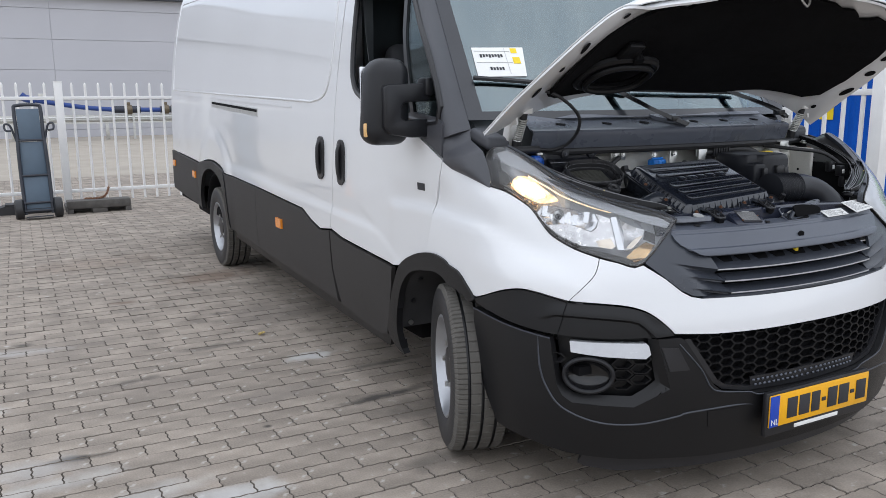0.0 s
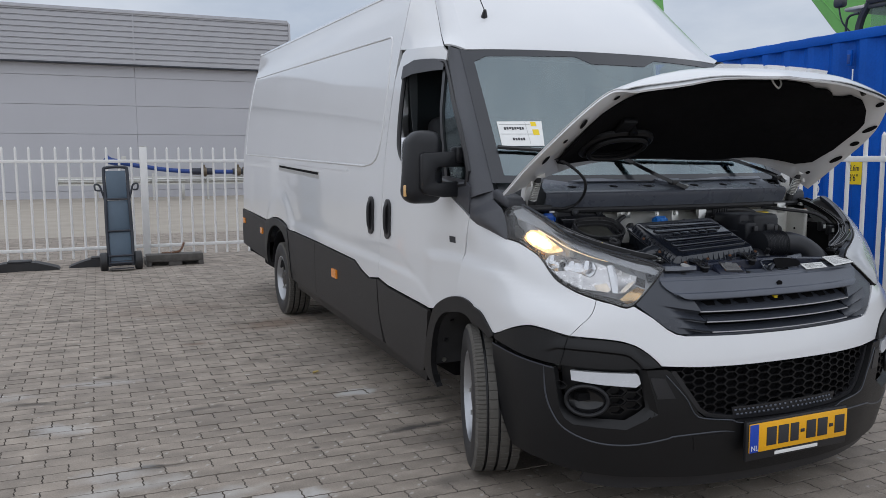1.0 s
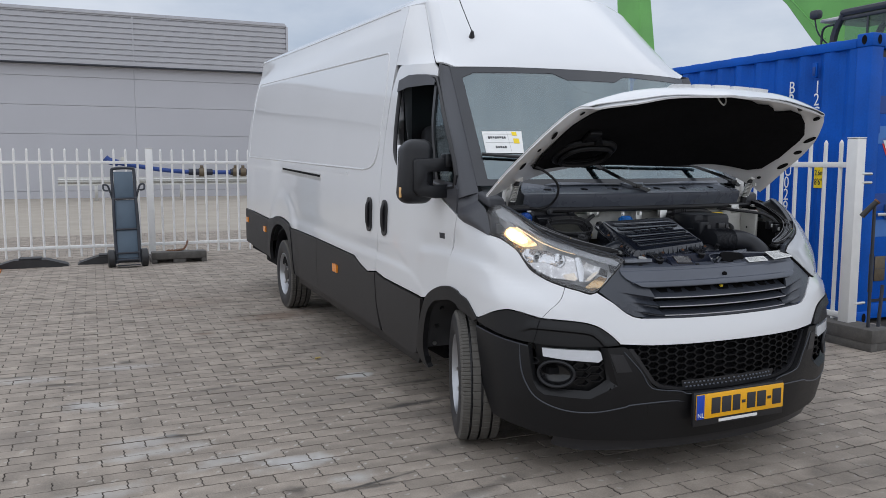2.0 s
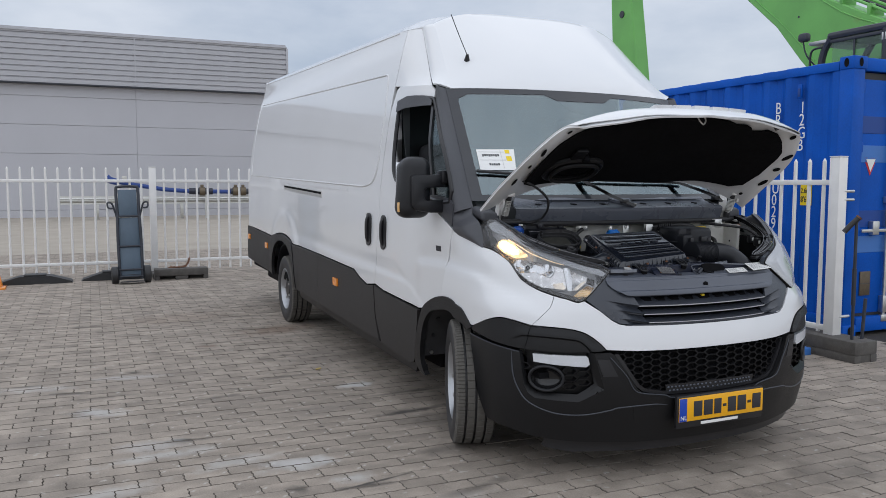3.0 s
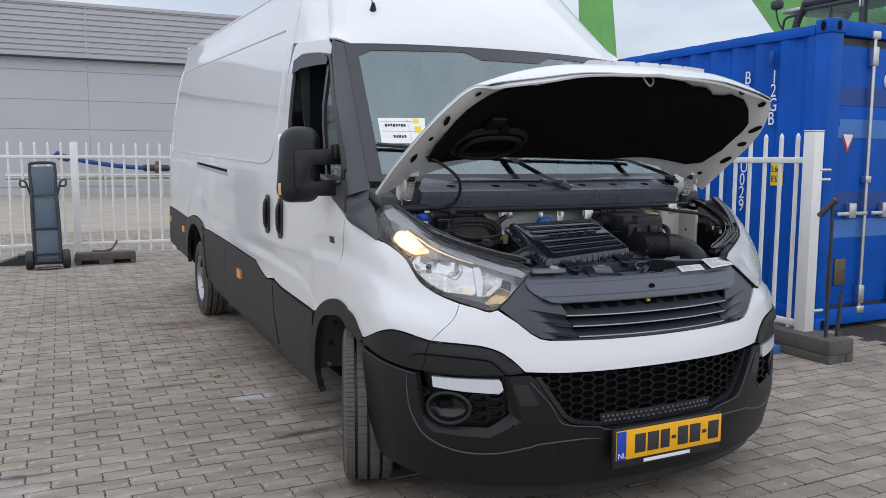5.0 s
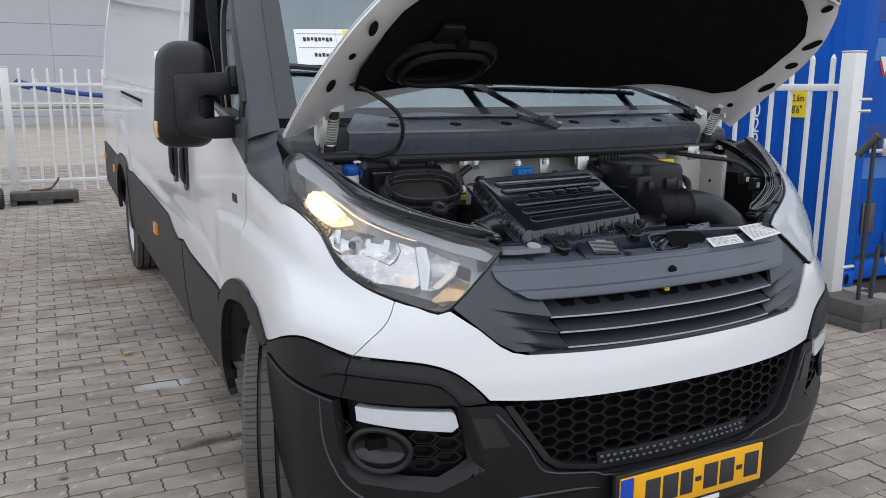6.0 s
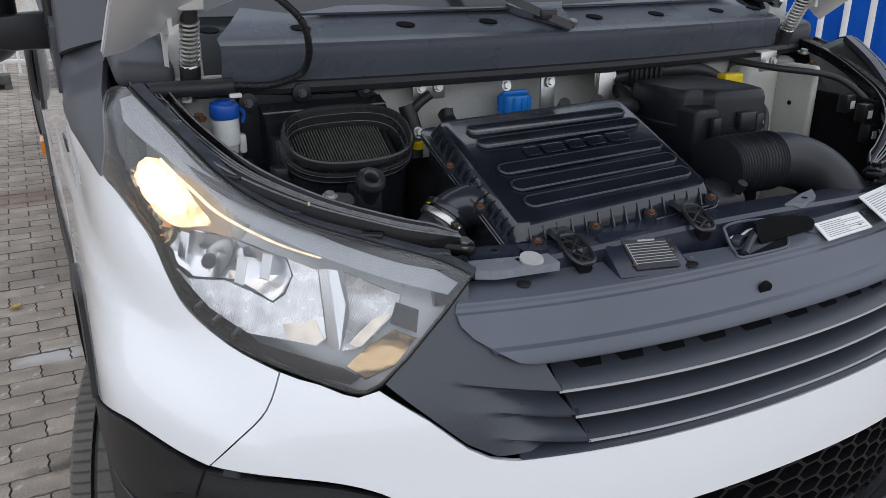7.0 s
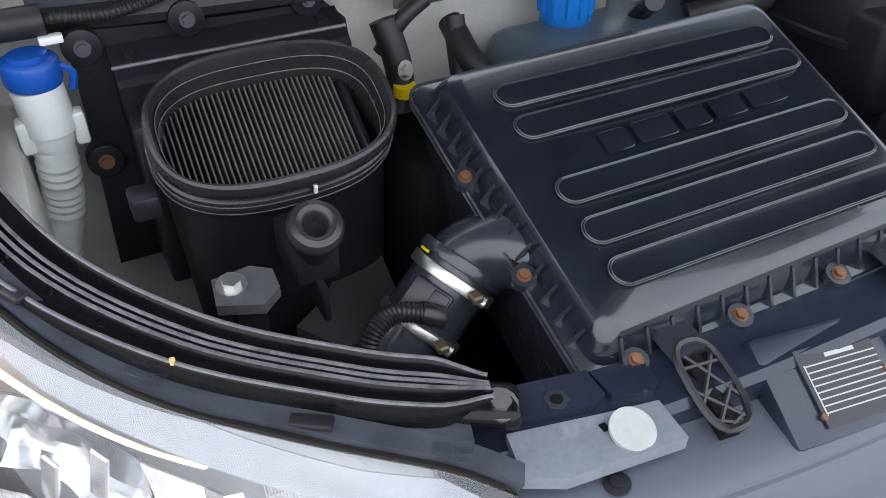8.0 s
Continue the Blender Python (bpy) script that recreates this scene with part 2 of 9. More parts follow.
def stain(mat, spots):
    """Adds spills and scuffs with a shape of their own: (x, y, half length, half width, turn, colour, strength)."""
    n, l = mat.node_tree.nodes, mat.node_tree.links
    b = n["Principled BSDF"]
    geo, no = n.new("ShaderNodeNewGeometry"), n.new("ShaderNodeTexNoise")
    no.inputs["Scale"].default_value, no.inputs["Detail"].default_value = 9.0, 6.0
    l.new(geo.outputs["Position"], no.inputs["Vector"])
    col = b.inputs["Base Color"].links[0].from_socket
    for x, y, rx, ry, turn, colour, k in spots:
        mp_ = n.new("ShaderNodeMapping")
        mp_.vector_type = "TEXTURE"
        mp_.inputs["Location"].default_value = (x, y, 0)
        mp_.inputs["Rotation"].default_value = (0, 0, radians(turn))
        mp_.inputs["Scale"].default_value = (rx, ry, 1)
        ln, ad, rg, mx = n.new("ShaderNodeVectorMath"), n.new("ShaderNodeMath"), n.new("ShaderNodeMapRange"), n.new("ShaderNodeMix")
        ln.operation, ad.operation, mx.data_type = "LENGTH", "MULTIPLY_ADD", "RGBA"
        l.new(geo.outputs["Position"], mp_.inputs["Vector"])
        l.new(mp_.outputs[0], ln.inputs[0])
        l.new(no.outputs["Fac"], ad.inputs[0])
        ad.inputs[1].default_value = 1.8
        l.new(ln.outputs["Value"], ad.inputs[2])
        rg.inputs["From Min"].default_value, rg.inputs["From Max"].default_value = 1.15, 1.95
        rg.inputs["To Min"].default_value, rg.inputs["To Max"].default_value = k, 0.0
        l.new(ad.outputs[0], rg.inputs["Value"])
        l.new(rg.outputs["Result"], mx.inputs[0])
        l.new(col, mx.inputs[6])
        mx.inputs[7].default_value = (*colour, 1)
        col = mx.outputs[2]
    l.new(col, b.inputs["Base Color"])


DARK, PALE, BROWN = (0.045, 0.040, 0.036), (0.50, 0.49, 0.47), (0.17, 0.11, 0.075)
CHALK = (0.50, 0.49, 0.48)
stain(PAVER, [(-1.55, 2.85, 0.30, 0.05, 4, DARK, 0.6), (-2.05, 2.45, 0.16, 0.05, 10, DARK, 0.6), (-1.35, 3.55, 0.10, 0.03, 0, DARK, 0.6), (-2.75, 2.75, 0.20, 0.05, 5, DARK, 0.5), (-2.5, 1.4, 0.35, 0.08, 8, PALE, 0.5), (-2.8, 0.95, 0.28, 0.10, 14, PALE, 0.5), (-0.75, 1.15, 0.30, 0.16, 0, DARK, 0.5), (-1.15, 0.35, 0.35, 0.05, 15, DARK, 0.6), (-0.98, 1.64, 0.34, 0.05, 6, DARK, 0.9), (-0.82, 2.09, 0.30, 0.035, 4, DARK, 0.7), (-0.85, 1.40, 0.35, 0.18, 0, DARK, 0.45), (-1.95, 0.66, 0.07, 0.06, 0, DARK, 0.75),
              (-1.592, 1.555, 0.022, 0.02, 0, DARK, 0.9), (-1.12, 2.40, 0.15, 0.09, 10, PALE, 0.75), (-1.85, 0.97, 0.20, 0.09, 8, PALE, 0.7), (-1.66, 0.70, 0.13, 0.07, 15, PALE, 0.6),
              (-2.15, 1.15, 0.25, 0.10, 10, PALE, 0.45), (-1.6, 0.60, 0.30, 0.012, 12, DARK, 0.9), (-1.15, 4.75, 0.45, 0.25, 15, BROWN, 0.7), (-1.9, 4.2, 0.12, 0.05, 0, BROWN, 0.7), (-2.34, 1.61, 0.05, 0.02, 0, DARK, 0.7), (-1.05, 0.90, 0.22, 0.10, 0, DARK, 0.5), (-1.0, 3.4, 0.5, 0.35, 0, (0.15, 0.13, 0.115), 0.5),
              (-1.9, 2.3, 0.45, 0.2, 12, (0.20, 0.17, 0.145), 0.5), (-2.5, 3.2, 0.6, 0.3, -8, (0.21, 0.18, 0.155), 0.45), (-1.5, 0.1, 0.4, 0.2, 20, PALE, 0.35), (-2.9, 0.6, 0.5, 0.22, 5, PALE, 0.3), (-1.45, 1.9, 0.35, 0.12, 8, (0.19, 0.165, 0.145), 0.55),
              (-3.2, 1.9, 0.5, 0.25, 0, (0.21, 0.18, 0.155), 0.45), (-2.0, 5.8, 0.8, 0.4, 10, BROWN, 0.3), (1.6, -0.6, 0.5, 0.2, 0, PALE, 0.3), (0.5, -0.2, 0.5, 0.25, 0, DARK, 0.35),
              (-2.35, 1.61, 0.17, 0.035, -5, DARK, 0.95), (-2.96, 2.95, 0.15, 0.05, -10, DARK, 0.75), (-3.29, 3.27, 0.14, 0.05, -10, DARK, 0.8), (-2.54, 3.41, 0.08, 0.05, -10, DARK, 0.75), (-1.36, 4.32, 0.06, 0.05, 0, DARK, 0.7), (-2.89, 5.61, 0.22, 0.06, -10, DARK, 0.6), (-1.64, 0.57, 0.2, 0.03, -5, DARK, 0.8),
              (-2.79, 2.38, 0.22, 0.11, -12, CHALK, 0.6), (-2.53, 1.58, 0.22, 0.13, -12, CHALK, 0.4), (-1.89, 1.02, 0.19, 0.07, -12, CHALK, 0.65), (-1.13, 2.41, 0.13, 0.06, -12, CHALK, 0.7), (-3.2, 3.16, 0.28, 0.10, -12, CHALK, 0.4), (-2.57, 3.27, 0.28, 0.08, -12, CHALK, 0.4)])
EDGE = shade("dirty_paver_edge", (0.165, 0.142, 0.12), 0.9, var=0.35, scale=12, bump=0.4)
SATIN = shade("satin_black_rubber", (0.026, 0.026, 0.028), 0.28, var=0.25, scale=14, bump=0.08, fine=300, rvar=0.1)
AMBERLENS = shade("pale_amber_lens", (0.75, 0.45, 0.18), 0.2, var=0.1, scale=30, coat=0.5)
PRINT = shade("grey_print", (0.22, 0.22, 0.22), 0.6, var=0.1)
STICKER = shade("dull_white_sticker", (0.40, 0.40, 0.395), 0.6, var=0.1, scale=60)
METALPLATE = shade("grey_metal_plate", (0.11, 0.11, 0.12), 0.35, metal=0.5, var=0.15, scale=30)
PRISM = shade("fine_prism_plastic", (0.62, 0.62, 0.63), 0.26, metal=0.45, var=0.35, scale=38, bump=0.25, fine=420)


def frosted(name, colour, share):
    """A clear plastic that is partly milky."""
    m = bpy.data.materials.new(name)
    m.use_nodes = True
    n, l = m.node_tree.nodes, m.node_tree.links
    b = n["Principled BSDF"]
    b.inputs["Base Color"].default_value, b.inputs["Roughness"].default_value = (*colour, 1), 0.2
    tr, mx, no, rg = n.new("ShaderNodeBsdfTransparent"), n.new("ShaderNodeMixShader"), n.new("ShaderNodeTexNoise"), n.new("ShaderNodeMapRange")
    no.inputs["Scale"].default_value = 22.0
    rg.inputs["To Min"].default_value, rg.inputs["To Max"].default_value = share - 0.07, share + 0.07
    l.new(no.outputs["Fac"], rg.inputs["Value"])
    l.new(rg.outputs["Result"], mx.inputs["Fac"])
    l.new(tr.outputs[0], mx.inputs[1])
    l.new(b.outputs[0], mx.inputs[2])
    l.new(mx.outputs[0], n["Material Output"].inputs["Surface"])
    return m


def ribbed(mat, period, depth):
    """Fine parallel ribs as relief."""
    n, l = mat.node_tree.nodes, mat.node_tree.links
    tc, wv, bp = n.new("ShaderNodeTexCoord"), n.new("ShaderNodeTexWave"), n.new("ShaderNodeBump")
    wv.inputs["Scale"].default_value = 0.314 / period
    l.new(tc.outputs["Object"], wv.inputs["Vector"])
    bp.inputs["Strength"].default_value, bp.inputs["Distance"].default_value = depth, 0.002
    l.new(wv.outputs["Fac"], bp.inputs["Height"])
    l.new(bp.outputs["Normal"], n["Principled BSDF"].inputs["Normal"])


ribbed(PRISM, 0.0022, 0.22)
FROST = frosted("frosted_clear_lens", (0.38, 0.40, 0.43), 0.55)
ribbed(FROST, 0.0016, 0.15)
# Pale colour for thin beads, painting the highlights on black rubber ridges.
BEADSHINE = shade("pale_bead_shine", (0.13, 0.13, 0.138), 0.20, var=0.4, scale=70, bump=0.2, fine=300)


def paved(name):
    """The far paving: blocks and joints as a pattern of the same size."""
    m = shade(name, (0.262, 0.226, 0.192), 0.88, var=0.25, scale=3, bump=0.5, fine=60)
    n, l = m.node_tree.nodes, m.node_tree.links
    b = n["Principled BSDF"]
    col = b.inputs["Base Color"].links[0].from_socket
    geo, br, mx = n.new("ShaderNodeNewGeometry"), n.new("ShaderNodeTexBrick"), n.new("ShaderNodeMix")
    br.inputs["Scale"].default_value, br.inputs["Mortar Size"].default_value = 1.0, 0.004
    br.inputs["Brick Width"].default_value, br.inputs["Row Height"].default_value = 0.2095, 0.1045
    br.inputs["Color1"].default_value, br.inputs["Color2"].default_value, br.inputs["Mortar"].default_value = (1, 1, 1, 1), (0.78, 0.78, 0.78, 1), (0.35, 0.34, 0.33, 1)
    l.new(geo.outputs["Position"], br.inputs["Vector"])
    mx.data_type, mx.blend_type = "RGBA", "MULTIPLY"
    mx.inputs[0].default_value = 1.0
    l.new(col, mx.inputs[6])
    l.new(br.outputs["Color"], mx.inputs[7])
    l.new(mx.outputs[2], b.inputs["Base Color"])
    return m


PAVED = paved("far_paving")
STRAW = shade("dry_leaf_yellow", (0.55, 0.42, 0.16), 0.7, var=0.25, scale=80)
AMBERPRISM = shade("pale_amber_prism", (0.64, 0.57, 0.48), 0.2, metal=0.6, var=0.3, scale=40, bump=0.2, fine=420)
BEZEL = shade("smoked_bezel", (0.014, 0.012, 0.011), 0.5, var=0.2, scale=20, bump=0.0, spec=0.2)
FLANGE = shade("dusty_lamp_flange", (0.050, 0.055, 0.068), 0.32, var=0.35, scale=30, bump=0.08, fine=800, spots=(0.12, 0.12, 0.12), spot_scale=45, spot_at=0.70)
BRIGHT = shade("bright_slat_paint", (0.540, 0.547, 0.562), 0.3, metal=0.3, var=0.05, scale=12, bump=0.0)


# ---------- mesh helpers ----------
def finish(bm, angle=35):
    me = bpy.data.meshes.new("m")
    bm.normal_update()
    bm.to_mesh(me)
    bm.free()
    me.polygons.foreach_set("use_smooth", [True] * len(me.polygons))
    me.set_sharp_from_angle(angle=radians(angle))
    return me


def part(name, bm, material, parent=None, label="", angle=35):
    """Links a bmesh (or a mesh) as one object, under parent if there is one."""
    me = finish(bm, angle) if isinstance(bm, bmesh.types.BMesh) else bm
    if not me.materials:
        me.materials.append(material)
    ob = new(name, me)
    if parent is not None and parent.parent is not None and parent.parent.parent is not None:
        parent = parent.parent
    ob.parent = parent
    if label:
        tagged(ob, label)
    return ob


def thing(name, label, category, group="", at=(0, 0, 0), kind=""):
    ob = new(name)
    ob.location = at
    return tagged(ob, label, category, group, kind)


def box(x0, x1, y0, y1, z0, z1, bevel=0.0, seg=2, m=None):
    bm = bmesh.new()
    bmesh.ops.create_cube(bm, size=1.0, matrix=Matrix.Translation(((x0 + x1) / 2, (y0 + y1) / 2, (z0 + z1) / 2)) @ Matrix.Diagonal((x1 - x0, y1 - y0, z1 - z0, 1)))
    if bevel:
        bmesh.ops.bevel(bm, geom=bm.edges[:], offset=bevel, segments=seg, profile=0.5, affect="EDGES")
    if m is not None:
        bm.transform(m)
    return bm


def cyl(p, q, r, r2=None, n=16, caps=True, bevel=0.0):
    p, q = Vector(p), Vector(q)
    bm = bmesh.new()
    d = (q - p).length
    bmesh.ops.create_cone(bm, cap_ends=caps, segments=n, radius1=r, radius2=r if r2 is None else r2, depth=d)
    if bevel:
        es = [e for e in bm.edges if len(e.link_faces) == 2 and any(len(f.verts) > 4 for f in e.link_faces)]
        bmesh.ops.bevel(bm, geom=es, offset=bevel, segments=2, profile=0.5, affect="EDGES")
    bm.transform(Matrix.Translation((p + q) / 2) @ (q - p).to_track_quat("Z", "Y").to_matrix().to_4x4())
    return bm


def join(*bms):
    out = bms[0]
    for b in bms[1:]:
        me = bpy.data.meshes.new("t")
        b.to_mesh(me)
        b.free()
        out.from_mesh(me)
        bpy.data.meshes.remove(me)
    return out


def spline(pts, k=8, closed=False):
    """Catmull-Rom through the points."""
    P = [Vector(p) for p in pts]
    n = len(P)
    out = []
    for i in range(n if closed else n - 1):
        if closed:
            a, b, c, d = P[i - 1], P[i], P[(i + 1) % n], P[(i + 2) % n]
        else:
            a, b, c, d = P[max(i - 1, 0)], P[i], P[i + 1], P[min(i + 2, n - 1)]
        for j in range(k):
            t = j / k
            out.append(0.5 * (2 * b + (c - a) * t + (2 * a - 5 * b + 4 * c - d) * t * t + (3 * b - a - 3 * c + d) * t ** 3))
    if not closed:
        out.append(P[-1])
    return out


def tube(pts, r, k=8, n=10, closed=False, smooth=True, caps=True):
    """A pipe along a curve; r is a number or a function of the way along (0 to 1)."""
    P = spline(pts, k, closed) if smooth else [Vector(p) for p in pts]
    bm = bmesh.new()
    rings = []
    up = None
    m = len(P)
    for i, p in enumerate(P):
        if closed:
            d = (P[(i + 1) % m] - P[i - 1]).normalized()
        else:
            d = (P[min(i + 1, m - 1)] - P[max(i - 1, 0)]).normalized()
        if up is None:
            up = d.orthogonal().normalized()
        up = (up - d * up.dot(d)).normalized()
        side = d.cross(up)
        rad = r(i / (m - 1)) if callable(r) else r
        rings.append([bm.verts.new(p + rad * (math.cos(2 * math.pi * j / n) * up + math.sin(2 * math.pi * j / n) * side)) for j in range(n)])
    for i in range(m if closed else m - 1):
        a, b = rings[i], rings[(i + 1) % m]
        for j in range(n):
            bm.faces.new((a[j], a[(j + 1) % n], b[(j + 1) % n], b[j]))
    if not closed and caps:
        bm.faces.new(rings[0][::-1])
        bm.faces.new(rings[-1])
    bmesh.ops.recalc_face_normals(bm, faces=bm.faces[:])
    return bm


def sweep(pts, section, k=8, up=(0, 0, 1), smooth=True, closed_section=True, taper=None):
    """A bar of the given (sideways, upwards) section along a curve; taper gives its scale by the way along (0 to 1)."""
    P = spline(pts, k) if smooth else [Vector(p) for p in pts]
    bm = bmesh.new()
    rings = []
    for i, p in enumerate(P):
        d = (P[min(i + 1, len(P) - 1)] - P[max(i - 1, 0)]).normalized()
        side = d.cross(Vector(up)).normalized()
        u = side.cross(d)
        f = taper(i / (len(P) - 1)) if taper else 1.0
        rings.append([bm.verts.new(p + a * f * side + b * f * u) for a, b in section])
    n = len(section)
    for a, b in zip(rings, rings[1:]):
        for j in range(n if closed_section else n - 1):
            bm.faces.new((a[j], a[(j + 1) % n], b[(j + 1) % n], b[j]))
    if closed_section:
        bm.faces.new(rings[0][::-1])
        bm.faces.new(rings[-1])
    bmesh.ops.recalc_face_normals(bm, faces=bm.faces[:])
    return bm


def lathe(profile, n=48, m=None, bump=None):
    """Turns (along, radius) pairs round the x axis."""
    bm = bmesh.new()
    rings = []
    for k, (a, r) in enumerate(profile):
        ring = []
        for j in range(n):
            rr = r + (bump(k, j) if bump else 0.0)
            w = 2 * math.pi * j / n
            ring.append(bm.verts.new((a, rr * math.cos(w), rr * math.sin(w))))
        rings.append(ring)
    for a, b in zip(rings, rings[1:]):
        for j in range(n):
            bm.faces.new((a[j], a[(j + 1) % n], b[(j + 1) % n], b[j]))
    bmesh.ops.recalc_face_normals(bm, faces=bm.faces[:])
    if m is not None:
        bm.transform(m)
    return bm


def clip(poly, ax, c, sign):
    out = []
    for i, q in enumerate(poly):
        p = poly[i - 1]
        a, b = sign * (p[ax] - c), sign * (q[ax] - c)
        if (a < 0) != (b < 0):
            t = a / (a - b)
            out.append((p[0] + t * (q[0] - p[0]), p[1] + t * (q[1] - p[1])))
        if b >= 0:
            out.append(q)
    return out


def patch(fn, outline, du, dv, thick, inside, side=1, offset=0.0):
    """A sheet on the surface fn(u, v), cut to an outline in (u, v), of the given thickness; side -1 mirrors it across the van."""
    outline = [(float(a), float(b)) for a, b in outline]
    us, vs = [p[0] for p in outline], [p[1] for p in outline]
    bm, index = bmesh.new(), {}

    def vert(q):
        key = (round(q[0], 4), round(q[1], 4))
        if key not in index:
            x, y, z = fn(*q)
            index[key] = bm.verts.new((side * x, y, z))
        return index[key]

    i0, i1 = math.floor(min(us) / du), math.ceil(max(us) / du)
    j0, j1 = math.floor(min(vs) / dv), math.ceil(max(vs) / dv)
    for i in range(i0, i1):
        strip = clip(clip(outline, 0, i * du, 1), 0, (i + 1) * du, -1)
        if len(strip) < 3:
            continue
        for j in range(j0, j1):
            cell = clip(clip(strip, 1, j * dv, 1), 1, (j + 1) * dv, -1)
            if len(cell) < 3 or abs(sum(cell[k - 1][0] * cell[k][1] - cell[k][0] * cell[k - 1][1] for k in range(len(cell)))) < 2e-7:
                continue
            face = []
            for q in cell:
                v = vert(q)
                if v not in face:
                    face.append(v)
            if len(face) > 2:
                try:
                    bm.faces.new(face)
                except ValueError:
                    pass
    loose = [v for v in bm.verts if not v.link_faces]
    bmesh.ops.delete(bm, geom=loose, context="VERTS")
    bmesh.ops.recalc_face_normals(bm, faces=bm.faces[:])
    bm.normal_update()
    ins = Vector((side * inside[0], inside[1], inside[2]))
    score = sum((f.calc_center_median() - ins).dot(f.normal) * f.calc_area() for f in bm.faces)
    if score < 0:
        bmesh.ops.reverse_faces(bm, faces=bm.faces[:])
        bm.normal_update()
    if offset:
        for v, nrm in [(v, v.normal.copy()) for v in bm.verts]:
            v.co += nrm * offset
    if thick:
        front = bm.faces[:]
        rim = [e for e in bm.edges if len(e.link_faces) == 1]
        low = {v: bm.verts.new(v.co - v.normal * thick) for v in bm.verts[:]}
        walls = []
        for e in rim:
            f = e.link_faces[0]
            a, b = e.verts
            for lp in f.loops:
                if lp.edge == e:
                    a, b = lp.vert, lp.link_loop_next.vert
            walls.append((b, a, low[a], low[b]))
        for f in front:
            bm.faces.new([low[v] for v in reversed(f.verts)])
        for w in walls:
            try:
                bm.faces.new(w)
            except ValueError:
                pass
    return bm


def flat2(pts, k=6):
    return [(p[0], p[1]) for p in spline([(a, b, 0) for a, b in pts], k)]


def plate_poly(pts, z0, z1):
    """A flat slab between two heights, from an outline in (x, y)."""
    bm = bmesh.new()
    lo = [bm.verts.new((x, y, z0)) for x, y in pts]
    hi = [bm.verts.new((x, y, z1)) for x, y in pts]
    n = len(pts)
    bm.faces.new(hi)
    bm.faces.new(lo[::-1])
    for i in range(n):
        bm.faces.new((lo[i], lo[(i + 1) % n], hi[(i + 1) % n], hi[i]))
    bmesh.ops.recalc_face_normals(bm, faces=bm.faces[:])
    return bm


def extrude_y(pts, y0, y1):
    """A flat upright slab between two depths, from an outline in (x, z)."""
    bm = plate_poly(pts, y0, y1)
    for v in bm.verts:
        v.co = (v.co.x, v.co.z, v.co.y)
    bmesh.ops.recalc_face_normals(bm, faces=bm.faces[:])
    return bm


def letters(text, size, m, material, parent, name="lettering", thick=0.001, label=""):
    """Raised writing in the built-in font, turned into a mesh."""
    cu = bpy.data.curves.new("t", "FONT")
    cu.body, cu.size, cu.extrude = text, size, thick
    cu.resolution_u = 3
    ob = bpy.data.objects.new("t", cu)
    scene.collection.objects.link(ob)
    me = bpy.data.meshes.new_from_object(ob.evaluated_get(bpy.context.evaluated_depsgraph_get()))
    bpy.data.objects.remove(ob)
    me.transform(m)
    me.materials.clear()
    return part(name, me, material, parent, label)


# ---------- the yard: ground, slab, building ----------
ground = part("ground", box(-900, 900, -900, 900, -0.60, -0.020), PAVED)
tagged(ground, "grey block-paved yard reaching into the distance", "ground", kind="structure")
bed = part("sand_bed", box(-7.25, 4.35, -3.57, 14.74, -0.10, -0.0075), JOINT)
tagged(bed, "dark sand bed under the paving blocks", "ground", kind="structure")
slab = part("concrete_yard", box(-60, 60, 14.75, 60, -0.4, -0.004, 0.004), SLAB)
tagged(slab, "pale worn concrete yard strip before the warehouse", "pavement", kind="structure")

WALL_Y = 33.0


def warehouse():
    w = thing("warehouse", "grey panelled warehouse with a ribbed sheet-metal eaves band", "building")
    part("wall", box(-45, 5.2, WALL_Y + 0.04, WALL_Y + 18, -0.3, 7.2), CLADDING, w)
    for zi, (z0, z1) in enumerate(((-0.2, 0.28), (0.29, 1.42), (1.43, 2.57), (2.58, 3.72), (3.73, 4.86), (4.87, 5.45))):
        for xi in range(7):
            x1 = 5.25 - xi * 6.21
            part("wall_panel", box(x1 - 6.205, x1, WALL_Y - 0.01, WALL_Y + 0.05, z0, z1, 0.008, 1), CLADDING, w)
    # ribbed band, proud of the wall
    bm = bmesh.new()
    rings = []
    prof = []
    z = 5.38
    while z < 7.36:
        prof += [(0.0, z), (0.0, z + 0.15), (0.055, z + 0.165), (0.055, z + 0.20)]
        z += 0.215
    for x in (-45.0, 5.32):
        rings.append([bm.verts.new((x, WALL_Y - 0.30 + d, zz)) for d, zz in prof])
    for a, b in zip(rings[0], rings[0][1:]):
        i = rings[0].index(a)
        bm.faces.new((a, rings[1][i], rings[1][i + 1], b))
    bmesh.ops.recalc_face_normals(bm, faces=bm.faces[:])
    band = part("eaves_band", bm, CORRUG, w, "grey horizontally ribbed metal band", angle=10)
    part("band_backing", box(-45, 5.33, WALL_Y - 0.235, WALL_Y + 17, 5.37, 7.35), CORRUG, w)
    part("capping", box(-45, 5.36, WALL_Y - 0.34, WALL_Y + 0.3, 7.36, 7.43, 0.01), CORRUG, w)
    part("drip_edge", box(-45, 5.34, WALL_Y - 0.31, WALL_Y - 0.02, 5.32, 5.368, 0.006), DARKSTEEL, w)
    part("corner_trim", box(5.33, 5.42, WALL_Y - 0.33, WALL_Y + 0.1, 5.34, 7.36, 0.01), CORRUG, w)
    part("joint_cover", box(-0.99, -0.93, WALL_Y - 0.312, WALL_Y - 0.296, 5.38, 7.36), CORRUG, w)
    return w


warehouse()


